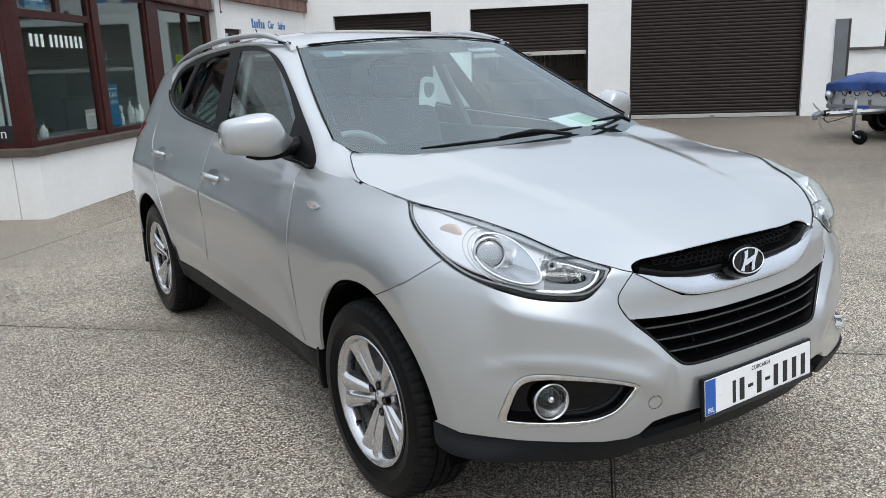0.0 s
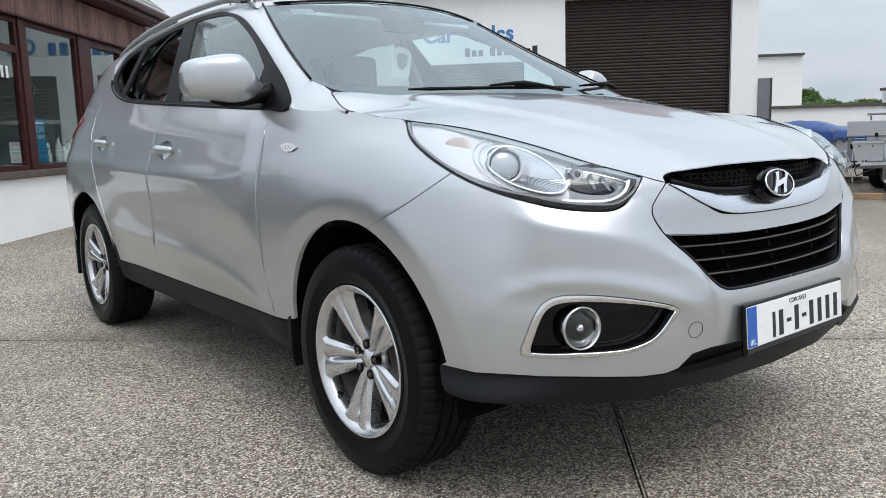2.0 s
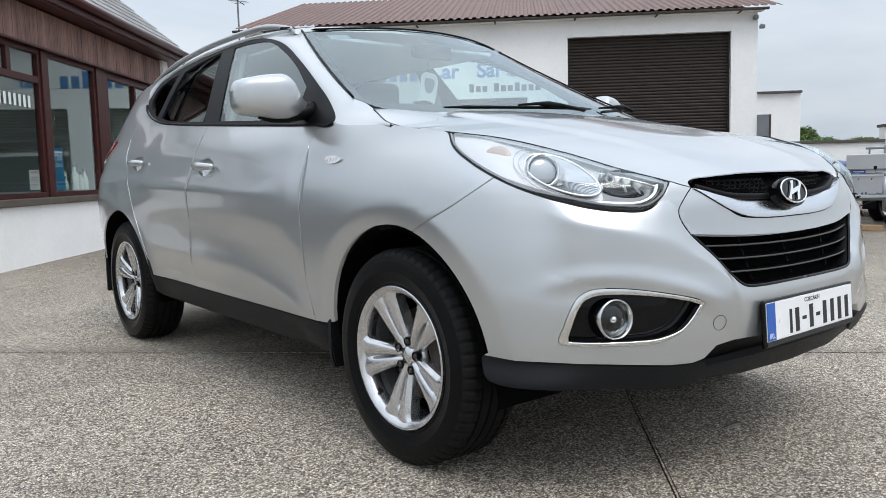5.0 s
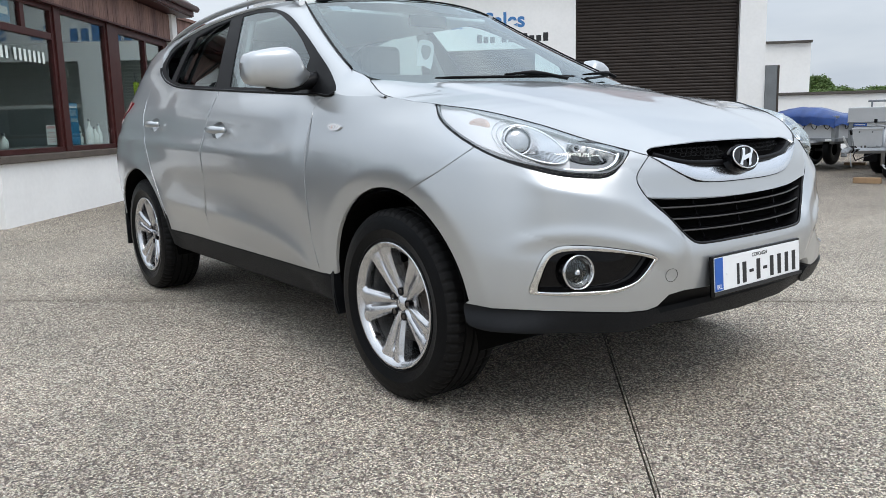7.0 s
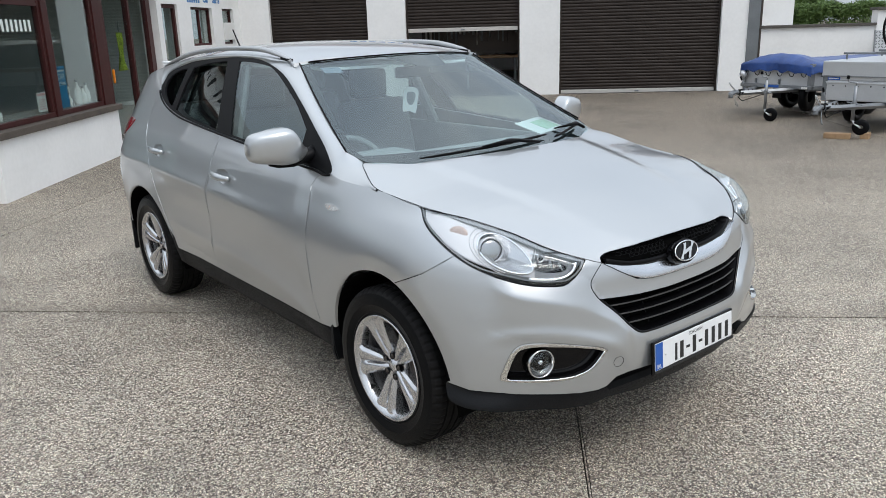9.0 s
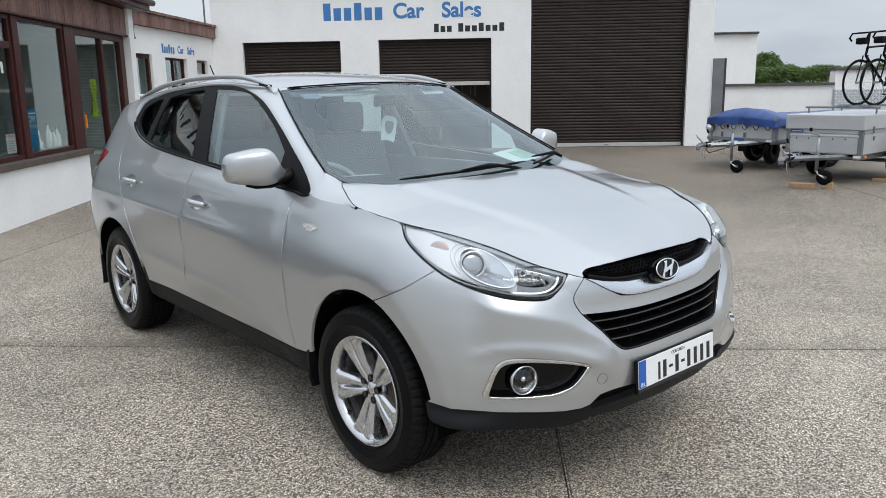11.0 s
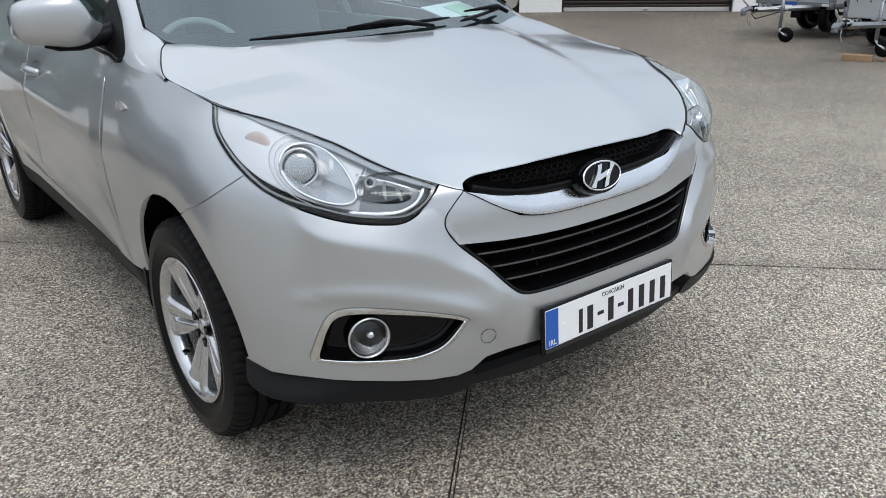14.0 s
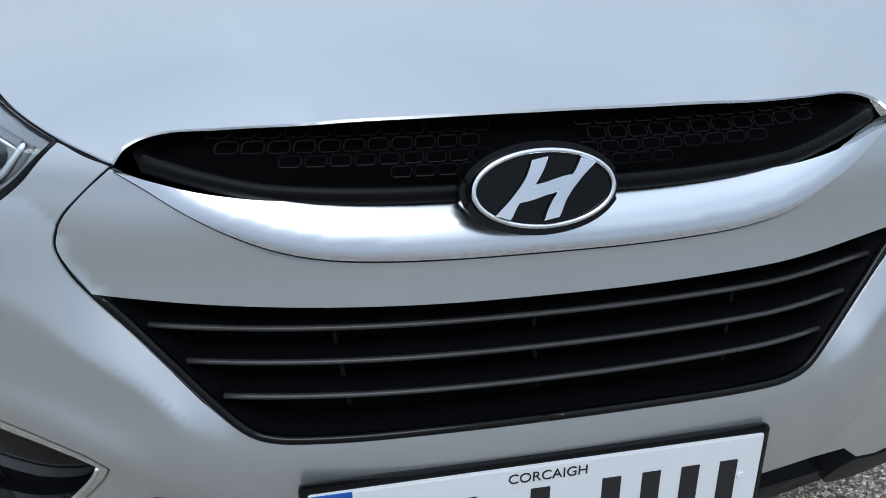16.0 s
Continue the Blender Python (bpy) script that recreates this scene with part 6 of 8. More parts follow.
# bright folded edges of the doors
for line in ([(-0.787, 1.045), (-0.78, 0.8), (-0.777, 0.545), (-0.80, 0.415)], [(0.252, 1.178), (0.263, 1.03), (0.286, 0.75), (0.311, 0.55), (0.334, 0.426)], [(1.372, 1.165), (1.302, 1.07), (1.167, 0.93), (1.052, 0.76), (0.957, 0.61), (0.902, 0.5)]):
    for s in (1, -1):
        pts = []
        for (y0, z0), (y1, z1) in zip(line, line[1:]):
            pts += [at_side(y0 + (y1 - y0) * k / 8, z0 + (z1 - z0) * k / 8, -0.0004) for k in range(8)]
        part("door_edge", tube([(q.x * s, q.y, q.z) for q in pts], 0.0017, 6), PAINT, car, smooth_faces=True)

# handles: a cup in the door and a bar over it
for cup, (y0, z0) in zip(CUPS, ((0.10, 0.981), (1.055, 1.021))):
    def cup_chart(u, v, y0=y0, z0=z0):
        deep = 0.003 + 0.026 * np.sqrt(np.clip(1 - ((u - y0) / 0.088) ** 2 - ((v - z0) / 0.043) ** 2, 0, 1))
        return np.stack([-(side_x(u, v) - deep), u, v], -1)

    panel("handle_cup", cup, cup_chart, (0.012, 0.008), PAINT, car, (-1, 0, 0), skirt=0.0)
    for s in (1, -1):
        run = [(t, 0.012 + 0.026 * math.sin(math.pi * (0.06 + 0.88 * k / 12))) for k, t in enumerate(np.linspace(y0 - 0.115, y0 + 0.108, 13))]
        pts = [at_side(y, z0 + 0.004 + 0.03 * (y - y0), off) for y, off in run]
        rad = [0.008 + 0.0075 * math.sin(math.pi * (0.08 + 0.84 * k / 12)) for k in range(13)]
        part("door_handle", tube([(p.x * s, p.y, p.z) for p in pts], rad, 10, flat=1.2), PAINT, car, smooth_faces=True)

# door mirrors
MIRROR_TOP = spline([(0, 0.020), (0.025, 0.040), (0.09, 0.054), (0.25, 0.064), (0.5, 0.074), (0.7, 0.073), (0.8, 0.055), (0.9, 0.014), (0.95, 0.0), (1, -0.008)])
MIRROR_LOW = spline([(0, -0.026), (0.03, -0.044), (0.1, -0.055), (0.3, -0.064), (0.6, -0.074), (0.85, -0.064), (1, -0.040)])
MIRROR_DEEP = spline([(0, 0.030), (0.03, 0.045), (0.2, 0.064), (0.5, 0.078), (0.8, 0.074), (1, 0.05)])
for s in (1, -1):
    shell = bmesh.new()
    rings, nu, nv = [], 26, 36
    for i in range(nu + 1):
        u = 0.5 - 0.5 * math.cos(math.pi * i / nu)  # 0 at the tip, 1 at the door
        hi, lo_z, deep = (float(f(u)) for f in (MIRROR_TOP, MIRROR_LOW, MIRROR_DEEP))
        mid, half_h = (hi + lo_z) / 2, max((hi - lo_z) / 2, 0.002)
        ring = []
        for j in range(nv):
            t = 2 * math.pi * j / nv
            c, d = math.cos(t), math.sin(t)
            y = -deep * max(c, 0) ** 0.55 + 0.022 * max(-c, 0) ** 0.3
            z = mid + half_h * math.copysign(abs(d) ** (0.55 if c > 0 else 0.3), d)
            y += 0.040 * (1 - u) ** 2 + 0.10 * max(-(z - mid + 0.3 * half_h), 0) * (c > 0)
            ring.append(shell.verts.new((-s * (0.1235 - 0.247 * u), y, z)))
        rings.append(ring)
    for a, b in zip(rings, rings[1:]):
        for j in range(nv):
            shell.faces.new((a[j], a[j - 1], b[j - 1], b[j]))
    shell.faces.new(rings[0])
    shell.faces.new(rings[-1][::-1])
    bmesh.ops.recalc_face_normals(shell, faces=shell.faces)
    bmesh.ops.transform(shell, matrix=Matrix.Translation((-s * 0.935, -0.665, 1.214)) @ Matrix.Diagonal((1, 1, 1.1, 1)), verts=shell.verts)
    mirror = part("door_mirror", shell, PAINT, car, "silver door mirror on a black foot", smooth_faces=True)
    foot = tube([(-s * 0.765, -0.69, 1.165), (-s * 0.80, -0.70, 1.165), (-s * 0.835, -0.70, 1.155), (-s * 0.88, -0.69, 1.138), (-s * 0.94, -0.675, 1.136), (-s * 0.98, -0.665, 1.145)], [0.044, 0.034, 0.023, 0.016, 0.013, 0.009], 14)
    part("mirror_foot", foot, BLACK, mirror, smooth_faces=True)
    part("mirror_glass", lathe([(0.0, 0.0), (0.06, 0.0)], 28, "y", m=Matrix.Translation((-s * 0.94, -0.618, 1.208)) @ Matrix.Diagonal((1.6, 1, 1.0, 1))), CHROME, mirror)

# roof rails
RAIL = material("satin grey rail", (0.46, 0.465, 0.47), 0.38, 0.7, vary=0.08, scale=10)
for s in (1, -1):
    ys = np.linspace(-0.215, 1.42, 26)
    pts, rad = [], []
    for k, y in enumerate(ys):
        t = k / 25
        lift = 0.003 + 0.028 * min(1.0, 5.5 * t, 4.5 * (1 - t)) ** 0.7
        pts.append((s * -(float(side_x(y, roof_e(y))) - 0.012), y, float(roof_e(y)) + lift))
        rad.append(0.010 + 0.008 * min(1, 8 * t, 8 * (1 - t)))
    part("roof_rail", tube(pts, rad, 10, flat=0.75), RAIL, car, "silver roof rail", smooth_faces=True)
    part("rail_foot", box(-0.013, 0.013, -0.045, 0.045, -0.009, 0.007, 0.005, m=Matrix.Translation((s * -(float(side_x(-0.19, roof_e(-0.19))) - 0.014), -0.17, float(roof_e(-0.17)) + 0.006)) @ Matrix.Rotation(radians(8), 4, "X")), BLACK, car)
part("aerial", tube([(0.0, 1.55, float(roof_z(0, 1.55))), (0, 1.58, float(roof_z(0, 1.55)) + 0.03), (0.0, 1.68, float(roof_z(0, 1.55)) + 0.16)], [0.02, 0.006, 0.004], 8), BLACK, car, smooth_faces=True)

# wipers
for xa, xb, xh, za, zb, tail in ((-0.496, 0.29, -0.01, 1.146, 1.166, 0.17), (0.325, 0.62, 0.57, 1.152, 1.178, 0.03)):
    line = []
    for k in range(11):
        t = k / 10
        x, z = xa + (xb - xa) * t, za + (zb - za) * t
        line.append(Vector((x, float(screen_y(x, z)) - 0.016, z + 0.012)))
    th = (xh - xa) / (xb - xa)
    hub = Vector((xh, float(screen_y(xh, za + (zb - za) * th)) - 0.03, za + (zb - za) * th + 0.024))
    wiper = part("wiper", tube([hub + Vector((-0.16, 0.004, -0.008)), hub + Vector((-0.06, -0.004, 0.0)), hub, hub + Vector((0.35 * tail, -0.004, -0.002)), hub + Vector((tail, -0.03, -0.02))], [0.004, 0.009, 0.016, 0.011, 0.009], 8, flat=0.8), BLACK, car, "black wiper arm and blade", smooth_faces=True)
    part("wiper_blade", tube(line, [0.003] + [0.0065] * 9 + [0.003], 6), BLACK, wiper, smooth_faces=True)
part("scuttle_grille", box(-0.62, 0.62, -1.17, -0.98, 1.085, 1.10, 0.005), BLACK, car)

# wheels: tyre with tread blocks, rim, five double spokes, nuts, brake
def wheel(s, y):
    hub = new("wheel")
    hub.parent = car
    prof = [(0.222, 0.085), (0.229, 0.098), (0.236, 0.104), (0.239, 0.1045), (0.242, 0.1025), (0.255, 0.108), (0.272, 0.112), (0.275, 0.1135), (0.281, 0.1135), (0.284, 0.1125), (0.305, 0.112), (0.312, 0.1095), (0.322, 0.107), (0.334, 0.099), (0.3415, 0.088), (0.3445, 0.078)]
    tread = []
    for c in (0.066, 0.03, -0.006, -0.042):
        tread += [(0.3455, c + 0.010), (0.346, c + 0.002), (0.346, c - 0.012), (0.3375, c - 0.0135), (0.3375, c - 0.0205), (0.3458, c - 0.022)]
    back_side = [(r, -a) for r, a in prof[::-1]]
    bands = lathe(prof[12:] + tread + back_side[:4], 360, "x")
    for v in bands.verts:
        r, turn = math.hypot(v.co.y, v.co.z), math.atan2(v.co.z, v.co.y)
        k = round(turn / (2 * math.pi / 360) + (3 if v.co.x > 0 else 0)) % 6
        if r > 0.325 and abs(v.co.x) > 0.052 and k == 0:
            v.co.y, v.co.z = v.co.y * (r - 0.009) / r, v.co.z * (r - 0.009) / r
    tyre = part("tyre", lathe(prof[:13], 120, "x"), RUBBER, hub, "black road tyre with grooved tread", angle=22)
    part("inner_sidewall", lathe(back_side[3:], 120, "x"), RUBBER, tyre, angle=22)
    part("tread", bands, TREAD, tyre, "dusty black tread with cut shoulder blocks", angle=22)
    rim = part("rim", lathe([(0.205, 0.03), (0.21, 0.07), (0.216, 0.092), (0.229, 0.099), (0.2305, 0.104), (0.227, 0.1065), (0.222, 0.1045), (0.216, 0.100), (0.208, 0.094), (0.203, 0.080), (0.203, 0.05), (0.21, 0.048)], 72, "x"), ALLOY, hub, "five double-spoke silver alloy rim", smooth_faces=True)
    for k in range(5):
        spoke = bmesh.new()
        nr, nw = 22, 37
        grid = []
        for i in range(nr):
            r = 0.03 + 0.176 * i / (nr - 1)
            half_w = 0.024 + 0.245 * (r - 0.03) + 0.7 * max(r - 0.182, 0)
            row = []
            for j in range(nw):
                u = -1 + 2 * j / (nw - 1)
                arm = (abs(u) - 0.56) / 0.44
                crown = 0.006 * (1 - arm * arm) - (0.006 * float(smooth(0.75, 1.0, abs(u))))
                split = float(smooth(0.066, 0.088, r)) * 0.032 * math.exp(-((u / 0.10) ** 4)) * float(smooth(0.178, 0.150, r))
                face = 0.098 - 0.040 * (1 - r / 0.206) ** 1.3 + crown - split - 0.008
                row.append(spoke.verts.new((face, u * half_w, r)))
            grid.append(row)
        for i in range(nr - 1):
            for j in range(nw - 1):
                spoke.faces.new((grid[i][j], grid[i][j + 1], grid[i + 1][j + 1], grid[i + 1][j]))
        rim_edges = [e for e in spoke.edges if len(e.link_faces) == 1]
        ret = bmesh.ops.extrude_edge_only(spoke, edges=rim_edges)
        for v in (g for g in ret["geom"] if isinstance(g, bmesh.types.BMVert)):
            v.co.x -= 0.042
            v.co.y *= 0.86
        bmesh.ops.recalc_face_normals(spoke, faces=spoke.faces)
        bmesh.ops.transform(spoke, matrix=Matrix.Rotation(2 * math.pi * k / 5 + 0.12, 4, "X"), verts=spoke.verts)
        part("spoke", spoke, ALLOY, rim, angle=50)
    part("barrel", lathe([(0.205, 0.05), (0.200, 0.02), (0.197, -0.02), (0.194, -0.025)], 60, "x"), ALLOY, rim, smooth_faces=True)
    part("hub_cap", lathe([(0.0, 0.069), (0.017, 0.0685), (0.019, 0.0665), (0.026, 0.066), (0.031, 0.058), (0.040, 0.055), (0.062, 0.052), (0.066, 0.03)], 32, "x"), ALLOY, rim, smooth_faces=True)
    for k in range(5):
        t = 2 * math.pi * (k + 0.5) / 5 + 0.12
        m = Matrix.Translation((0, 0.048 * -math.sin(t), 0.048 * math.cos(t)))
        part("wheel_nut", lathe([(0.0, 0.0725), (0.006, 0.0725), (0.0078, 0.070), (0.0078, 0.05)], 8, "x", m=m), STEEL, rim)
        # black cup: the shade of the nut's pocket is put into its colour
        part("nut_recess", lathe([(0.0075, 0.0655), (0.0125, 0.0655), (0.0135, 0.0705), (0.0150, 0.0705), (0.0160, 0.052)], 16, "x", m=m), BLACK, rim)
    part("valve", tube([(0.070, -0.180, -0.084), (0.088, -0.168, -0.078)], 0.0062, 8), BLACK, rim)
    part("brake_disc", lathe([(0.06, 0.0), (0.06, 0.012), (0.148, 0.012), (0.148, -0.014)], 48, "x"), STEEL, hub)
    part("caliper", box(-0.03, 0.035, 0.07, 0.15, -0.07, 0.07, 0.015), STEEL, hub)
    # near-black disc added behind the spokes for the shade inside the wheel
    part("brake_drum", lathe([(0.0, -0.016), (0.190, -0.016), (0.195, -0.06)], 36, "x"), DARK, hub)
    hub.matrix_basis = Matrix.Translation((-s * 0.768, y, 0.364)) @ Matrix.Diagonal((1, 0.977, 0.977, 1)) @ (Matrix.Rotation(math.pi, 4, "Z") if s > 0 else Matrix.Identity(4)) @ Matrix.Rotation(0.35 if y < 0 else 1.1, 4, "X")
    return hub


for s in (1, -1):
    for y in (-1.315, 1.315):
        wheel(s, y)

# underbody and bay as near-black blocks, their shade put into the colour
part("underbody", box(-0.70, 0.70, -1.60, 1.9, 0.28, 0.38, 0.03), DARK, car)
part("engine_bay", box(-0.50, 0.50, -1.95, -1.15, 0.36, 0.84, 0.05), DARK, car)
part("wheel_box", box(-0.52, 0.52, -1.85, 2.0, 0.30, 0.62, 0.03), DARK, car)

# cabin
part("cabin_floor", box(-0.72, 0.72, -0.95, 1.9, 0.42, 0.46), CABIN, car)
dash = bmesh.new()
sect = [(-1.02, 1.10), (-0.80, 1.125), (-0.62, 1.10), (-0.52, 1.02), (-0.50, 0.85), (-0.60, 0.6), (-1.0, 0.6)]
a, b = [dash.verts.new((-0.74, y, z)) for y, z in sect], [dash.verts.new((0.74, y, z)) for y, z in sect]
for i in range(len(sect)):
    dash.faces.new((a[i], a[i - 1], b[i - 1], b[i]))
dash.faces.new(a)
dash.faces.new(b[::-1])
bmesh.ops.recalc_face_normals(dash, faces=dash.faces)
bmesh.ops.bevel(dash, geom=[e for e in dash.edges if abs(e.verts[0].co.x - e.verts[1].co.x) > 1], offset=0.03, segments=3, affect="EDGES")
part("dashboard", dash, CABIN, car, smooth_faces=False)
part("binnacle", box(-0.55, -0.20, -0.72, -0.52, 1.04, 1.122, 0.035, seg=4), CABIN, car)
wheel_m = Matrix.Translation((-0.37, -0.42, 1.0)) @ Matrix.Rotation(radians(62), 4, "X")
steer = part("steering_wheel", tube([wheel_m @ Vector((0.185 * math.cos(t), 0.185 * math.sin(t), 0)) for t in np.linspace(0, 2 * math.pi, 40, endpoint=False)], 0.015, 8, closed=True), CABIN, car, smooth_faces=True)
part("steering_hub", lathe([(0.0, 0.02), (0.06, 0.012), (0.075, -0.03)], 24, "z", m=wheel_m), CABIN, steer, smooth_faces=True)
for t in (0, math.pi, -math.pi / 2):
    part("steering_spoke", tube([wheel_m @ Vector((0.05 * math.cos(t), 0.05 * math.sin(t), -0.005)), wheel_m @ Vector((0.18 * math.cos(t), 0.18 * math.sin(t), 0))], 0.014, 6, flat=0.5), CABIN, steer)


def seat(x, y, wide):
    st = new("seat")
    st.parent = car
    part("seat_cushion", box(x - wide / 2, x + wide / 2, y - 0.26, y + 0.26, 0.56, 0.72, 0.06, seg=4), CLOTH, st)
    bm = box(-wide / 2, wide / 2, -0.07, 0.07, 0.0, 0.62, 0.06, seg=4)
    bmesh.ops.transform(bm, matrix=Matrix.Translation((x, y + 0.24, 0.66)) @ Matrix.Rotation(radians(-14), 4, "X"), verts=bm.verts)
    part("seat_back", bm, CLOTH, st, smooth_faces=False)
    for hx in ((x,) if wide < 0.7 else (x - 0.42, x + 0.42)):
        part("headrest", box(hx - 0.13, hx + 0.13, y + 0.37, y + 0.47, 1.27, 1.46, 0.05, seg=4), CLOTH, st)
        for o in (-0.05, 0.05):
            part("headrest_post", tube([(hx + o, y + 0.41, 1.22), (hx + o, y + 0.42, 1.30)], 0.006, 6), CABIN, st)


seat(-0.37, 0.12, 0.50)
seat(0.37, 0.12, 0.50)
seat(0.0, 0.98, 1.25)
part("headlining", box(-0.53, 0.53, -0.25, 1.7, 1.515, 1.53, 0.005), HEADLINE, car)
part("rear_mirror", box(-0.10, 0.12, -0.43, -0.405, 1.448, 1.505, 0.012), PLASTIC, car)
for s in (1, -1):
    part("door_card", box(s * 0.76, s * 0.735, -0.75, 1.3, 0.5, 1.10, 0.01), CABIN, car)
    part("pillar_lining", tube([(s * 0.70, 0.27, 1.1), (s * 0.55, 0.36, 1.52)], 0.045, 8, flat=0.5), CABIN, car)
    part("sun_visor", box(s * 0.08, s * 0.45, -0.34, -0.17, 1.505, 1.52, 0.006, m=Matrix.Translation((0, 0, 0))), HEADLINE, car)
# tax disc holder, tag on the mirror, papers on the dash
tag_m = Matrix.Translation((0.035, -0.36, 1.34)) @ Matrix.Rotation(radians(10), 4, "Y")
tag = part("hanging_tag", prism([(-0.042, -0.08), (0.0, -0.072), (0.042, -0.08), (0.048, -0.05), (0.05, 0.03), (0.04, 0.048), (0.02, 0.056), (-0.02, 0.056), (-0.04, 0.048), (-0.05, 0.03), (-0.048, -0.05)], -0.002, 0.002, m=tag_m @ Matrix.Rotation(radians(90), 4, "X")), PAPER, car, "rounded white tag hanging from the interior mirror")
part("tag_mark", prism(curve2([(0, -0.040), (0.024, -0.018), (0.026, 0.022), (0, 0.030), (-0.026, 0.022), (-0.024, -0.018)], steps=4), 0.0025, 0.0035, m=tag_m @ Matrix.Rotation(radians(90), 4, "X")), GREYSTEEL, tag, "dark shield printed on the tag")
part("tag_cord", tube([tag_m @ Vector((0, 0, 0.06)), (0.02, -0.37, 1.44)], 0.0015, 5), GREYSTEEL, tag)
paper = part("windscreen_papers", box(-0.12, 0.12, -0.085, 0.085, 0, 0.004, m=Matrix.Translation((0.57, -0.80, 1.17)) @ Matrix.Rotation(radians(16), 4, "X") @ Matrix.Rotation(radians(12), 4, "Z")), PAPER, car, "papers lying behind the windscreen")
part("green_print", box(-0.02, 0.10, -0.06, 0.05, 0.004, 0.006, m=Matrix.Translation((0.57, -0.80, 1.17)) @ Matrix.Rotation(radians(16), 4, "X") @ Matrix.Rotation(radians(12), 4, "Z")), material("pale green print", (0.45, 0.66, 0.48), 0.6, vary=0.2, scale=40), paper)


# the nose stands a little fuller on the passenger's side
for ob in car.children_recursive:
    chain, up = ob.matrix_basis.copy(), ob.parent
    while up:
        chain = up.matrix_basis @ chain
        up = up.parent
    if ob.type != "MESH" or any(w in ob.name for w in ("wheel", "tyre", "rim", "spoke", "brake", "liner", "plate", "barrel", "hub", "valve", "caliper", "tread", "sidewall", "nut")) and "headlamp_rim" not in ob.name and "grille_rim" not in ob.name:
        continue
    back = chain.inverted()
    for v in ob.data.vertices:
        q = chain @ v.co
        if q.x > 0.1 and q.y < -0.9:
            k = float(smooth(0.1, 0.6, q.x)) * float(smooth(-0.9, -1.7, q.y)) * float(smooth(0.15, 0.45, q.z))
            brow = float(smooth(0.30, 0.58, q.x)) * float(smooth(-2.03, -1.79, q.y)) * float(smooth(-1.64, -1.78, q.y)) * float(smooth(0.87, 0.96, q.z))
            chin = float(smooth(0.35, 0.65, q.x)) * float(smooth(0.60, 0.46, q.z)) * float(smooth(-1.45, -1.8, q.y))
            inner = float(smooth(0.25, 0.42, q.x)) * float(smooth(0.66, 0.52, q.x)) * float(smooth(-1.92, -2.02, q.y))
            crown = float(smooth(0.58, 0.72, q.x)) * float(smooth(-1.42, -1.65, q.y)) * float(smooth(0.82, 0.92, q.z))
            v.co = back @ (q + k * Vector((0.020, -0.024, 0.010)) + crown * Vector((0.022, -0.004, 0.004)) + chin * Vector((0.007, -0.009, 0.0)) * (2.2 if "lip" in ob.name else 1.0) + brow * Vector((0.021, -0.024, 0.003)) - inner * Vector((0.006, -0.008, -0.004)))

# another car, parked beside the office, which shows in the doors and panes of this one
DARKPAINT = material("dark blue-grey paint", (0.035, 0.04, 0.05), 0.3, 0.4, 1.0, 0.03)
near_car = copy_thing(car, pose(-3.75, 3.3, 0, 0, 0, 4))
near_car["label"] = "dark blue-grey compact SUV parked beside the office"
for ob in near_car.children_recursive:
    if ob.type == "MESH" and ob.data.materials[0] is PAINT:
        ob.material_slots[0].link = "OBJECT"
        ob.material_slots[0].material = DARKPAINT

# ---- trailers, bicycles and hedge at the far side of the yard ----
def trailer_wheel(parent, x, y, r=0.29, w=0.17, flip=1):
    hubm = Matrix.Translation((x, y, r))
    wh = part("wheel", lathe([(0.17, w / 2 - 0.02), (0.19, w / 2), (r - 0.05, w / 2), (r - 0.012, w / 2 - 0.02), (r, w / 2 - 0.045), (r, -w / 2 + 0.045), (r - 0.012, -w / 2 + 0.02), (r - 0.05, -w / 2), (0.17, -w / 2)], 36, "y", m=hubm), RUBBER, parent, "black trailer tyre", smooth_faces=True)
    # rim takes the tyre's black for the shade below the trailer
    part("rim", lathe([(0.0, flip * (w / 2 - 0.03)), (0.05, flip * (w / 2 - 0.03)), (0.06, flip * (w / 2 - 0.05)), (0.15, flip * (w / 2 - 0.05)), (0.172, flip * (w / 2 - 0.01))], 28, "y", m=hubm), RUBBER, wh, "steel wheel rim, coloured black for the shade under the trailer", smooth_faces=True)
    for k in range(4):
        t = k * math.pi / 2 + 0.4
        part("wheel_nut", lathe([(0, flip * (w / 2 - 0.03)), (0.012, flip * (w / 2 - 0.03)), (0.012, flip * (w / 2 - 0.05))], 6, "y", m=Matrix.Translation((x + 0.05 * math.cos(t), y, r + 0.05 * math.sin(t)))), GALV, wh)


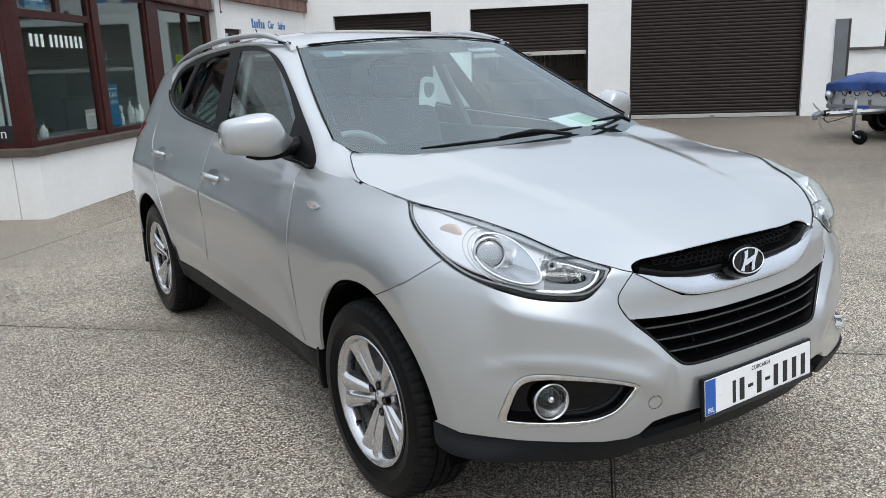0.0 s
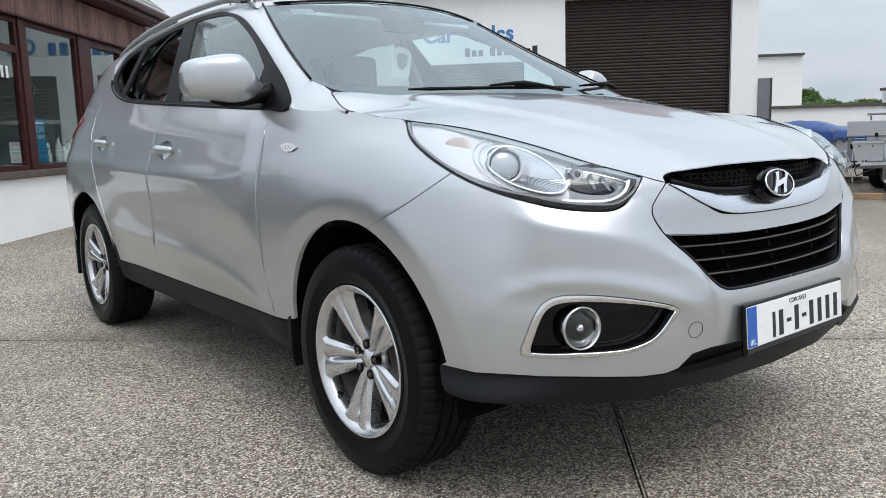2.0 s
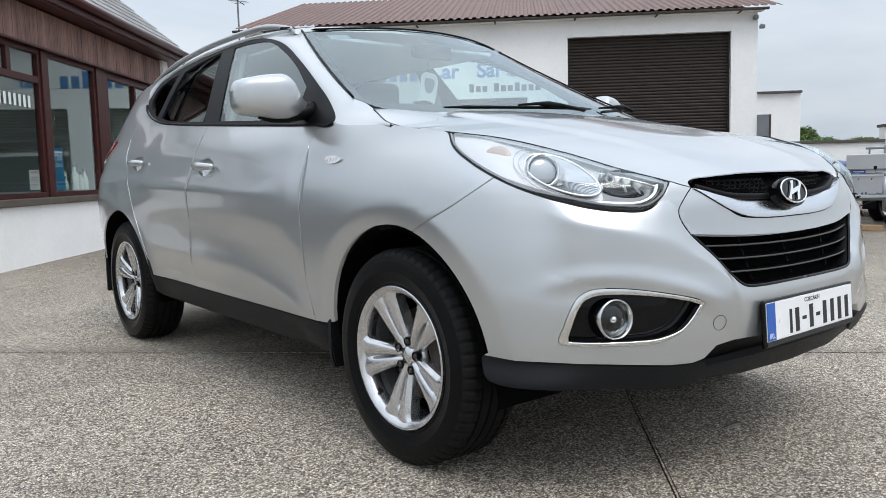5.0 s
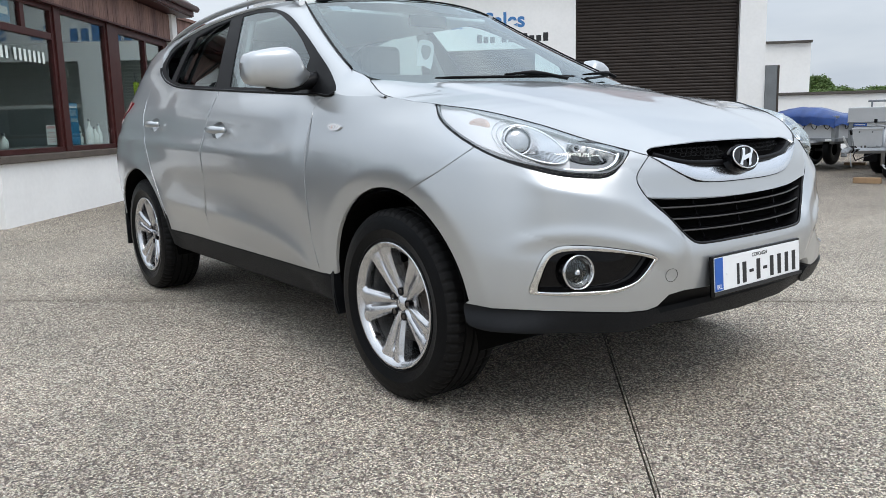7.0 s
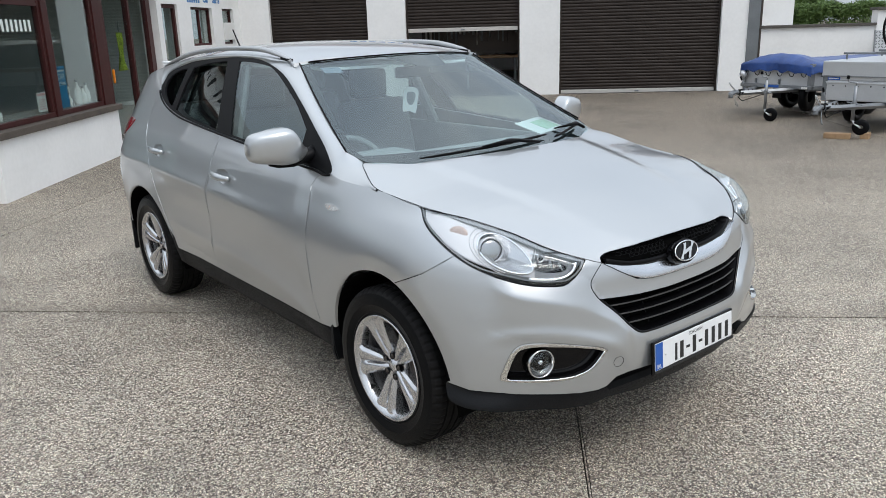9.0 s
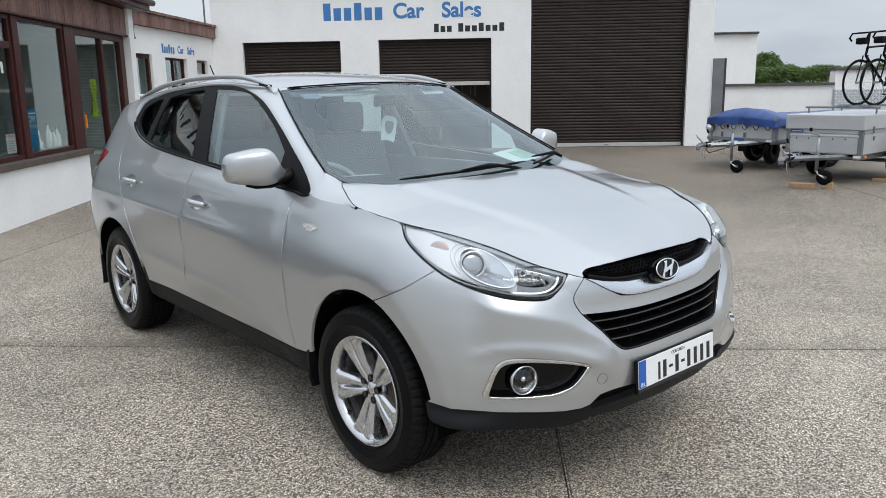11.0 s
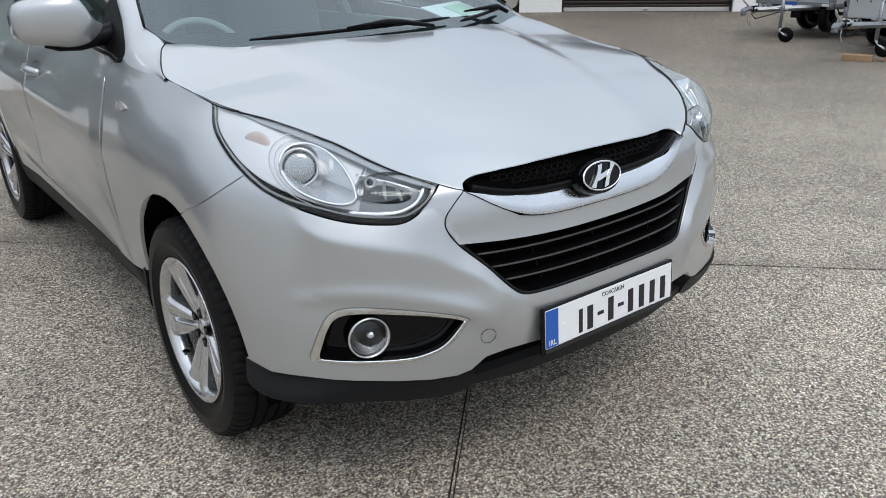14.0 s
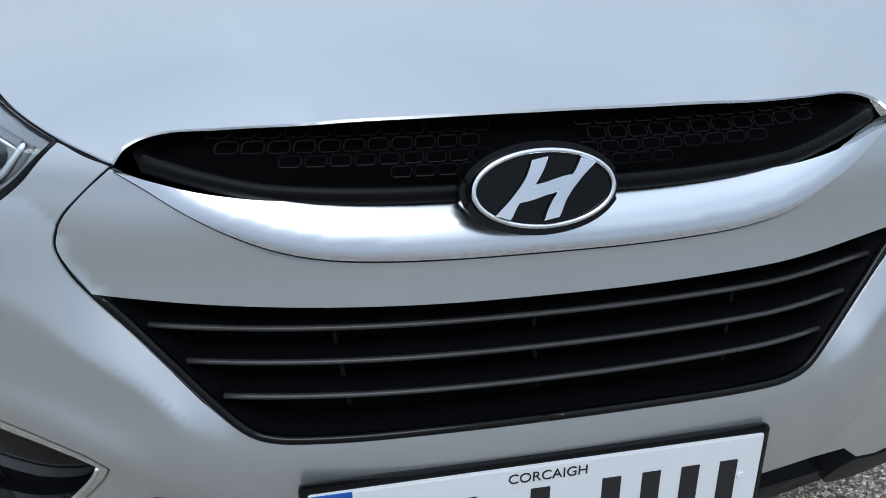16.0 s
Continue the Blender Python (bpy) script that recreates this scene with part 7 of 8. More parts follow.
def running_gear(tr, wide, length, zb, L, jx, jy, jz):
    """Drawbar, coupling, jockey wheel, axle and mudguards; x forward from the front board."""
    for s in (1, -1):
        part("drawbar", tube([(-0.5, s * wide * 0.42, zb - 0.05), (L - 0.22, s * 0.035, 0.46)], 0.03, 4, flat=1.3), GALV, tr)
    head = part("coupling", tube([(L - 0.20, 0, 0.475), (L - 0.13, 0, 0.48), (L - 0.06, 0, 0.462), (L - 0.02, 0, 0.445), (L, 0, 0.43)], [0.032, 0.038, 0.046, 0.042, 0.022], 8), GALV, tr, "cast grey coupling head", smooth_faces=False)
    part("coupling_cup", lathe([(0.0, 0.03), (0.035, 0.02), (0.04, -0.03), (0.03, -0.035)], 14, "z", m=Matrix.Translation((L - 0.035, 0, 0.42))), GREYSTEEL, head, smooth_faces=True)
    part("coupling_lever", tube([(L - 0.16, 0, 0.50), (L - 0.10, 0.005, 0.535), (L - 0.01, 0.01, 0.60), (L + 0.03, 0.01, 0.655)], [0.012, 0.017, 0.017, 0.012], 8, flat=0.6), ALU, head, "bright coupling lever", smooth_faces=True)
    part("overrun_tube", tube([(L - 0.62, 0, 0.475), (L - 0.30, 0, 0.475)], 0.030, 12), GALV, tr, smooth_faces=True)
    part("bellows", lathe([(0.034, -0.005)] + [(0.046 if k % 2 else 0.034, 0.014 * k) for k in range(9)] + [(0.034, 0.12)], 16, "x", m=Matrix.Translation((L - 0.32, 0, 0.475))), BLACK, tr, "black rubber bellows", smooth_faces=False)
    part("draw_bracket", box(L - 0.52, L - 0.34, -0.05, 0.05, 0.425, 0.442, 0.003), GALV, tr)
    for x in (L - 0.48, L - 0.38):
        part("bracket_bolt", lathe([(0.0, 0.02), (0.011, 0.02), (0.011, -0.03)], 6, "z", m=Matrix.Translation((x, 0.06, 0.50))), STEEL, tr)
    part("handbrake_lever", tube([(L - 0.42, -0.06, 0.47), (L - 0.40, -0.06, 0.56), (L - 0.33, -0.06, 0.68)], [0.011, 0.010, 0.009], 8), GALV, tr, smooth_faces=True)
    part("handbrake_grip", tube([(L - 0.335, -0.06, 0.67), (L - 0.30, -0.06, 0.73)], 0.015, 8), BLACK, tr, smooth_faces=True)
    part("breakaway_cable", tube([(L - 0.15, 0.03, 0.44), (L - 0.06, 0.07, 0.36), (L - 0.10, 0.06, 0.27), (L - 0.16, 0.05, 0.24), (L - 0.14, 0.04, 0.32)], 0.006, 6), GALV, tr, smooth_faces=True)
    part("lamp_cable", tube([(-0.1, 0.12, zb - 0.08), (L * 0.4, 0.06, 0.40), (L - 0.5, 0.03, 0.36), (L - 0.25, 0.05, 0.33), (L - 0.14, 0.07, 0.40), (L - 0.22, 0.06, 0.46)], 0.007, 6), BLACK, tr, "black lighting cable hanging under the drawbar", smooth_faces=True)
    part("lamp_plug", tube([(L - 0.22, 0.06, 0.46), (L - 0.30, 0.06, 0.47)], 0.018, 10), BLACK, tr, smooth_faces=True)
    jock = part("jockey_tube", tube([(jx, jy, 0.19 + jz), (jx, jy, 0.68 + jz)], 0.024, 12), GALV, tr, "galvanised jockey wheel tube", smooth_faces=True)
    part("jockey_collar", lathe([(0.026, 0.0), (0.034, 0.0), (0.034, 0.05), (0.026, 0.05)], 16, "z", m=Matrix.Translation((jx, jy, 0.46))), GALV, jock)
    part("jockey_handle", tube([(jx, jy, 0.68 + jz), (jx, jy, 0.72 + jz), (jx - 0.02, jy - 0.12, 0.73 + jz), (jx - 0.02, jy - 0.13, 0.78 + jz)], 0.010, 8), GALV, jock, smooth_faces=True)
    part("jockey_knob", lathe([(0.0, 0.05), (0.02, 0.045), (0.022, 0.0), (0.0, -0.005)], 12, "z", m=Matrix.Translation((jx - 0.02, jy - 0.13, 0.77 + jz))), BLACK, jock)
    part("jockey_clamp_bar", tube([(jx, jy - 0.10, 0.50), (jx + 0.01, jy + 0.12, 0.47)], 0.010, 8), GALV, jock)
    part("jockey_wheel", lathe([(0.03, 0.028), (0.085, 0.032), (0.108, 0.022), (0.112, 0.0), (0.108, -0.022), (0.085, -0.032), (0.03, -0.028)], 32, "y", m=Matrix.Translation((jx - 0.01, jy + 0.12, 0.112 + jz)) @ Matrix.Rotation(radians(112), 4, "Z")), RUBBER, jock, "black rubber jockey wheel", smooth_faces=True)
    part("jockey_fork", tube([(jx, jy - 0.005, 0.21 + jz), (jx + 0.035, jy + 0.05, 0.16 + jz), (jx + 0.035, jy + 0.135, 0.11 + jz)], [0.02, 0.017, 0.016], 8, flat=0.6), ALU, jock, "pale steel fork arm", smooth_faces=True)
    part("axle", tube([(-length * 0.55, -wide / 2 - 0.02, 0.29), (-length * 0.55, wide / 2 + 0.02, 0.29)], 0.03, 8), GREYSTEEL, tr)
    for s in (1, -1):
        trailer_wheel(tr, -length * 0.55, s * (wide / 2 + 0.09), flip=s)
        arc = [(-length * 0.55 + 0.36 * math.cos(t), 0.29 + 0.36 * math.sin(t)) for t in np.linspace(radians(15), radians(165), 14)]
        mg = bmesh.new()
        a = [mg.verts.new((x, s * (wide / 2 + 0.005), z)) for x, z in arc]
        b = [mg.verts.new((x, s * (wide / 2 + 0.20), z)) for x, z in arc]
        c = [mg.verts.new((x, s * (wide / 2 + 0.20), z - 0.03)) for x, z in arc]
        for i in range(13):
            mg.faces.new((a[i], a[i + 1], b[i + 1], b[i]))
            mg.faces.new((b[i], b[i + 1], c[i + 1], c[i]))
        part("mudguard", mg, BLACK, tr, smooth_faces=True)
        part("mudguard_apron", box(-length * 0.55 + 0.345, -length * 0.55 + 0.352, s * (wide / 2 + 0.102) - 0.10, s * (wide / 2 + 0.102) + 0.10, 0.20, 0.46, 0.002), BLACK, tr)
    # near-black sheet added under the deck to darken the shade beneath
    part("floor_pan", box(-length + 0.02, -0.03, -wide / 2 + 0.13, wide / 2 - 0.13, zb - 0.03, zb - 0.012), DARK, tr)
    part("chassis_rail", box(-length, -0.02, -wide / 2 + 0.06, -wide / 2 + 0.12, zb - 0.09, zb - 0.005, 0.006), GALV, tr)
    part("chassis_rail", box(-length, -0.02, wide / 2 - 0.12, wide / 2 - 0.06, zb - 0.09, zb - 0.005, 0.006), GALV, tr)


G0 = 0.026
# box trailer with a hard lid
W2, L2, B2, M2, T2 = 1.10, 2.35, 0.462, 0.815, 1.035
tb = thing("box_trailer", "grey aluminium box trailer with a closed lid, parked on timber blocks", "trailer", Matrix.Translation((9.45, 1.25, G0)) @ Matrix.Rotation(radians(179), 4, "Z"), group="parked trailers")
body = bmesh.new()
box(-L2, 0, -W2 / 2, W2 / 2, B2, M2 - 0.06, 0.004, body)
part("front_board", box(0.001, 0.012, -W2 / 2 + 0.04, W2 / 2 - 0.04, B2 + 0.01, M2 - 0.075, 0.003), ALU, tb)
part("box_body", body, ALU, tb, "pressed aluminium side boards")
part("upper_board", box(-L2, 0.002, -W2 / 2 + 0.002, W2 / 2 - 0.002, M2 - 0.055, M2 - 0.004, 0.003), ALU, tb)
part("board_ridge", box(0.002, 0.022, -W2 / 2 + 0.04, W2 / 2 - 0.04, M2 - 0.105, M2 - 0.075, 0.008), ALU, tb)
lid = part("lid", box(-L2 - 0.02, 0.025, -W2 / 2 - 0.025, W2 / 2 + 0.025, M2, T2, 0.012), ALU, tb, "smooth pale grey trailer lid")
part("lid_rim", box(-L2 - 0.024, 0.029, -W2 / 2 - 0.029, W2 / 2 + 0.029, M2 - 0.004, M2 + 0.014, 0.003), GALV, lid)
for s in (1, -1):
    for x in (0.0, -L2):
        part("corner_post", box(x - 0.045, x + 0.016, s * (W2 / 2 - 0.055), s * (W2 / 2 + 0.012), B2 - 0.01, M2 - 0.008, 0.005), GREYSTEEL, tb)
    for x in (-0.4, -1.2, -2.0):
        part("tie_hook", box(x - 0.02, x + 0.02, s * (W2 / 2), s * (W2 / 2 + 0.02), M2 - 0.16, M2 - 0.10, 0.005), GALV, tb)
    part("lid_catch", box(-0.32, -0.29, s * (W2 / 2 + 0.026), s * (W2 / 2 + 0.045), M2 - 0.05, M2 + 0.05, 0.005), GALV, tb)
for y in (-0.40, -0.22, -0.04, 0.14, 0.32):
    part("bolt_head", lathe([(0.0, 0.021), (0.009, 0.019), (0.011, 0.012)], 12, "x", m=Matrix.Translation((0, y, M2 - 0.135))), BLACK, tb)
part("maker_plate", box(0.0025, 0.006, -W2 / 2 + 0.05, -W2 / 2 + 0.24, M2 - 0.052, M2 - 0.008), PLATEBLUE, tb, "blue maker's plate")
part("plate_bar", box(0.006, 0.0068, -W2 / 2 + 0.07, -W2 / 2 + 0.22, M2 - 0.036, M2 - 0.024), PAPER, tb)
for s in (1, -1):
    part("reflector", box(-0.16, -0.07, s * (W2 / 2 + 0.012), s * (W2 / 2 + 0.022), B2 - 0.05, B2 - 0.015, 0.003), ORANGE, tb, "orange side reflector")
    part("front_lamp", box(0.0, 0.02, s * (W2 / 2 - 0.10), s * (W2 / 2), B2 - 0.05, B2 - 0.015, 0.004), PAPER, tb, "white front marker lamp")
running_gear(tb, W2, L2, B2, 1.32, 0.52, 0.16, 0.05)
for k, (x, y, w) in enumerate(((8.80, 1.23, 0.34), (9.0, 0.93, 0.11))):
    blk = tagged(part("timber_block", box(-w / 2, w / 2, -0.07, 0.07, 0, 0.075 if k == 0 else 0.085, 0.006), WOOD), "sawn timber block under the jockey wheel", "block")
    blk.matrix_basis = Matrix.Translation((x, y, G0)) @ Matrix.Rotation(radians(-72 if k == 0 else -80), 4, "Z")
for x, y in ((10.3, 0.62), (12.55, 3.05)):
    wg = tagged(part("timber_block", box(-0.18, 0.18, -0.06, 0.06, 0, 0.05, 0.005), WOOD), "sawn timber chock under a trailer wheel", "block")
    wg.matrix_basis = Matrix.Translation((x, y, G0)) @ Matrix.Rotation(radians(-80), 4, "Z")
# a low rail on the lid carries the bicycles
rk = thing("bicycle_rack", "dark steel bicycle carrier on the trailer lid", "rack", Matrix.Translation((9.45, 1.25, G0 + T2)) @ Matrix.Rotation(radians(179), 4, "Z"))
for x in (-0.55, -1.75):
    part("cross_bar", tube([(x, -W2 / 2, 0.09), (x, W2 / 2, 0.09)], 0.016, 8), GREYSTEEL, rk)
    for y in (-W2 / 2 + 0.05, W2 / 2 - 0.05):
        part("bar_foot", tube([(x, y, 0.0), (x, y, 0.09)], 0.014, 8), GREYSTEEL, rk)
for y in (0.13, 0.43):
    part("wheel_channel", box(-1.45, 0.4, -0.025, 0.025, 0.105, 0.122, 0.004, m=Matrix.Translation((-0.72, y, 0)) @ Matrix.Rotation(radians(-17), 4, "Z")), GREYSTEEL, rk)


def bicycle(m, paint, label):
    bk = thing("bicycle", label, "bicycle", m, group="bicycles on the trailer")
    R, base = 0.335, 1.02
    for x in (0.0, -base):
        w = part("wheel", tube([(x + R * math.cos(t), 0, R + R * math.sin(t)) for t in np.linspace(0, 2 * math.pi, 44, endpoint=False)], 0.014, 8, closed=True), RUBBER, bk, "thin bicycle wheel", smooth_faces=True)
        part("rim", tube([(x + (R - 0.02) * math.cos(t), 0, R + (R - 0.02) * math.sin(t)) for t in np.linspace(0, 2 * math.pi, 44, endpoint=False)], 0.008, 6, closed=True), BLACK, w, smooth_faces=True)
        sp = bmesh.new()
        for k in range(20):
            t = 2 * math.pi * k / 20
            tube([(x, 0.02 if k % 2 else -0.02, R), (x + (R - 0.02) * math.cos(t), 0, R + (R - 0.02) * math.sin(t))], 0.0014, 3, sp)
        part("spokes", sp, GALV, w)
        part("hub", lathe([(0.0, -0.045), (0.018, -0.045), (0.014, 0), (0.018, 0.045), (0, 0.045)], 12, "y", m=Matrix.Translation((x, 0, R))), GALV, w)
    head, low_head, seat_top, crank = (-0.13, 0, 0.86), (-0.10, 0, 0.74), (-0.72, 0, 0.90), (-0.58, 0, 0.28)
    fr = bmesh.new()
    for a, b, r in ((head, low_head, 0.019), (head, seat_top, 0.016), (low_head, crank, 0.019), (seat_top, crank, 0.016)):
        tube([a, b], r, 8, fr)
    for s in (0.05, -0.05):
        tube([(crank[0], s * 0.6, crank[2]), (-base, s, R)], 0.010, 6, fr)
        tube([(seat_top[0], s * 0.4, seat_top[2] - 0.04), (-base, s, R)], 0.009, 6, fr)
    part("frame", fr, paint, bk)
    fk = bmesh.new()
    for s in (0.05, -0.05):
        tube([(low_head[0], s * 0.8, low_head[2]), (-0.05, s, 0.5), (0, s, R)], 0.011, 6, fk)
    part("fork", fk, paint, bk)
    part("handlebar", tube([(-0.02, -0.20, 0.96), (0.03, -0.20, 1.0), (-0.02, -0.20, 1.07), (-0.14, -0.17, 1.08), (-0.15, 0, 1.08), (-0.14, 0.17, 1.08), (-0.02, 0.20, 1.07), (0.03, 0.20, 1.0), (-0.02, 0.20, 0.96)], 0.014, 8), BLACK, bk, "black dropped handlebar", smooth_faces=True)
    part("stem", tube([head, (-0.15, 0, 1.08)], 0.014, 8), BLACK, bk)
    part("bar_bag", box(-0.05, 0.07, -0.07, 0.07, 0.90, 1.0, 0.03, seg=3), BLACK, bk)
    part("saddle_post", tube([seat_top, (-0.75, 0, 1.0)], 0.013, 8), GALV, bk)
    part("saddle", tube([(-0.62, 0, 1.01), (-0.72, 0, 1.015), (-0.86, 0, 1.02)], [0.02, 0.05, 0.075], 10, flat=0.4), BLACK, bk, smooth_faces=True)
    part("chainring", tube([(crank[0] + 0.09 * math.cos(t), 0.04, crank[2] + 0.09 * math.sin(t)) for t in np.linspace(0, 2 * math.pi, 24, endpoint=False)], 0.006, 6, closed=True), GREYSTEEL, bk)
    part("crank_arm", tube([(crank[0], 0.06, crank[2]), (crank[0] + 0.1, 0.06, crank[2] - 0.13)], 0.010, 6), GREYSTEEL, bk)
    part("pedal", box(crank[0] + 0.06, crank[0] + 0.14, 0.07, 0.15, crank[2] - 0.14, crank[2] - 0.12, 0.004), BLACK, bk)
    return bk


TBM = Matrix.Translation((9.45, 1.25, G0 + T2 + 0.123)) @ Matrix.Rotation(radians(179), 4, "Z")
bicycle(TBM @ Matrix.Translation((-0.80, 0.11, 0)) @ Matrix.Rotation(radians(-17), 4, "Z"), GLOSS, "black and silver racing bicycle clamped upright on the rack")
bicycle(TBM @ Matrix.Translation((-0.68, 0.41, 0)) @ Matrix.Rotation(radians(-17), 4, "Z"), BLACK, "black racing bicycle clamped upright on the rack")

# flat trailer under a blue sheet
W1, L1, B1, T1 = 1.42, 2.5, 0.545, 0.80
tt = thing("flat_trailer", "galvanised trailer with low aluminium sides under a blue tarpaulin", "trailer", Matrix.Translation((10.8, 3.25, G0)) @ Matrix.Rotation(radians(168), 4, "Z"), group="parked trailers")
for y in (-W1 / 2, W1 / 2):
    part("side_board", box(-L1, 0, y - 0.012, y + 0.012, B1, T1, 0.004), ALU, tt)
part("front_board", box(-0.012, 0.012, -W1 / 2 + 0.013, W1 / 2 - 0.013, B1 + 0.01, T1, 0.004), ALU, tt)
part("tail_board", box(-L1 - 0.012, -L1 + 0.012, -W1 / 2, W1 / 2, B1, T1, 0.004), ALU, tt)
part("deck", box(-L1, 0, -W1 / 2 + 0.013, W1 / 2 - 0.013, B1 - 0.03, B1, 0.0), WOOD, tt)
part("front_rail", box(0.013, 0.05, -W1 / 2 - 0.03, W1 / 2 + 0.03, B1 - 0.05, B1 + 0.012, 0.006), GALV, tt)
for s in (1, -1):
    part("corner_post", box(-0.05, 0.03, s * (W1 / 2 - 0.06), s * (W1 / 2 + 0.022), B1 - 0.06, T1 + 0.12, 0.006), GALV, tt)
    part("side_rail", box(-L1, 0.0, s * (W1 / 2 + 0.013), s * (W1 / 2 + 0.05), B1 - 0.05, B1 + 0.008, 0.006), GALV, tt)
for y in (-0.42, 0.08):
    part("board_latch", box(0.014, 0.035, y - 0.02, y + 0.02, B1 + 0.02, B1 + 0.10, 0.005), GREYSTEEL, tt)
part("front_lamp", box(0.05, 0.07, W1 / 2 - 0.14, W1 / 2 - 0.03, B1 - 0.04, B1 - 0.005, 0.004), PAPER, tt, "white front marker lamp")
part("maker_plate", box(0.051, 0.054, -0.2, 0.1, B1 - 0.04, B1 - 0.002), PLATEBLUE, tt)
part("spare_wheel", lathe([(0.1, 0.05), (0.2, 0.07), (0.25, 0.05), (0.26, 0), (0.25, -0.05), (0.2, -0.07), (0.1, -0.05)], 32, "y", m=Matrix.Translation((-0.25, W1 / 2 - 0.25, 0.36)) @ Matrix.Rotation(radians(15), 4, "Z")), RUBBER, tt, smooth_faces=True)
running_gear(tt, W1, L1, B1, 1.12, 0.66, 0.36, 0.0)
part("ring_eye", tube([(0.07, W1 * 0 - 0.62, 0.62 + 0.05), (0.10, -0.66, 0.72), (0.08, -0.68, 0.76)], [0.05, 0.06, 0.04], 10), ALU, tt, "pale rope bundle on the front corner", smooth_faces=True)
tarp = thing("tarpaulin", "blue tarpaulin tied over the trailer with black elastic cord", "tarpaulin", tt.matrix_basis.copy())
sheet = bmesh.new()
nx, ny = 46, 36
verts = []
for i in range(nx + 1):
    row = []
    for j in range(ny + 1):
        u, v = -0.14 + 1.20 * i / nx, -0.18 + 1.36 * j / ny
        cu, cv = min(max(u, 0), 1), min(max(v, 0), 1)
        x, y = 0.045 - (L1 + 0.09) * cu, (cv - 0.5) * (W1 + 0.05)
        hoop = 0.5 + 0.5 * math.cos(2 * math.pi * 3 * cu)
        z = T1 + 0.10 + (0.05 + 0.13 * math.exp(-((cu - 0.06) / 0.14) ** 2)) * math.sin(math.pi * cv) ** 0.7 * float(smooth(-0.03, 0.05, cu)) + 0.02 * hoop * cu
        z += 0.014 * noise.noise((x * 6, y * 6, 1.3)) + 0.010 * noise.noise((x * 17, y * 17, 4)) - 0.012 * abs(noise.noise((x * 9, y * 5, 9)))
        hang_u, hang_v = max(-u, u - 1, 0) * (1.12 + 0.16 * math.cos(2 * math.pi * 5 * v) + 0.14 * noise.noise((v * 7, 2, 0))), max(-v, v - 1, 0) * (0.75 + 0.10 * math.cos(2 * math.pi * 9 * u))
        drop = max(hang_u, hang_v) + 0.4 * min(hang_u, hang_v)
        flare = 0.012 + (0.02 * math.sin(11 * (u + v)) + 0.03 * abs(noise.noise((v * 9, u * 5, 3)))) * (drop > 0)
        x += (0.02 + flare) * (1 if u < 0 else 0) - flare * (1 if u > 1 else 0)
        y += flare * ((1 if v > 1 else 0) - (1 if v < 0 else 0))
        row.append(sheet.verts.new((x, y, z - drop)))
    verts.append(row)
for i in range(nx):
    for j in range(ny):
        sheet.faces.new((verts[i][j], verts[i + 1][j], verts[i + 1][j + 1], verts[i][j + 1]))
part("sheet", sheet, TARP, tarp, smooth_faces=True)
for k in range(6):
    y = W1 * (-0.42 + 0.17 * k)
    part("elastic_cord", tube([(0.088, y - 0.055, T1 - 0.035), (0.08, y - 0.03, T1 - 0.085), (0.07, y, T1 - 0.098), (0.08, y + 0.03, T1 - 0.085), (0.088, y + 0.055, T1 - 0.035)], 0.007, 6), BLACK, tarp, "black elastic tie under the hem", smooth_faces=True)
for k in range(9):
    x = -0.18 - L1 * 0.105 * k
    part("elastic_cord", tube([(x - 0.05, W1 / 2 + 0.07, T1 - 0.035), (x - 0.02, W1 / 2 + 0.062, T1 - 0.09), (x + 0.02, W1 / 2 + 0.062, T1 - 0.09), (x + 0.05, W1 / 2 + 0.07, T1 - 0.035)], 0.007, 6), BLACK, tarp, smooth_faces=True)

# checker-plate loading ramp leaning on the boundary wall
rm = thing("loading_ramp", "checker-plate aluminium loading ramp standing by the wall", "ramp", YARD @ Matrix.Translation((9.45, 15.9, 0)) @ Matrix.Rotation(radians(-6), 4, "X"))
part("plate", box(0, 2.3, 0, 0.03, 0, 1.33, 0.004), ALU, rm)
sv, sf = [], []
for r in range(6):
    for k in range(30):
        c, s_ = math.cos(radians(45 if (r + k) % 2 else -45)), math.sin(radians(45 if (r + k) % 2 else -45))
        b = len(sv)
        for x, y, z in ((-0.045, 0, 0), (0, 0, -0.016), (0.045, 0, 0), (0, 0, 0.016), (0, -0.008, 0)):
            sv.append((0.05 + k * 0.075 + x * c - z * s_, y - 0.001, 0.93 + r * 0.07 + x * s_ + z * c))
        sf += [(b, b + 1, b + 4), (b + 1, b + 2, b + 4), (b + 2, b + 3, b + 4), (b + 3, b, b + 4)]
st = new("studs", mesh_of("studs", sv, sf, GREYSTEEL))
st.parent = rm
tagged(st, kind="stuff")
for x in (0.0, 2.27):
    part("ramp_frame", box(x, x + 0.03, -0.03, 0.0, 0, 1.34, 0.004), GALV, rm)

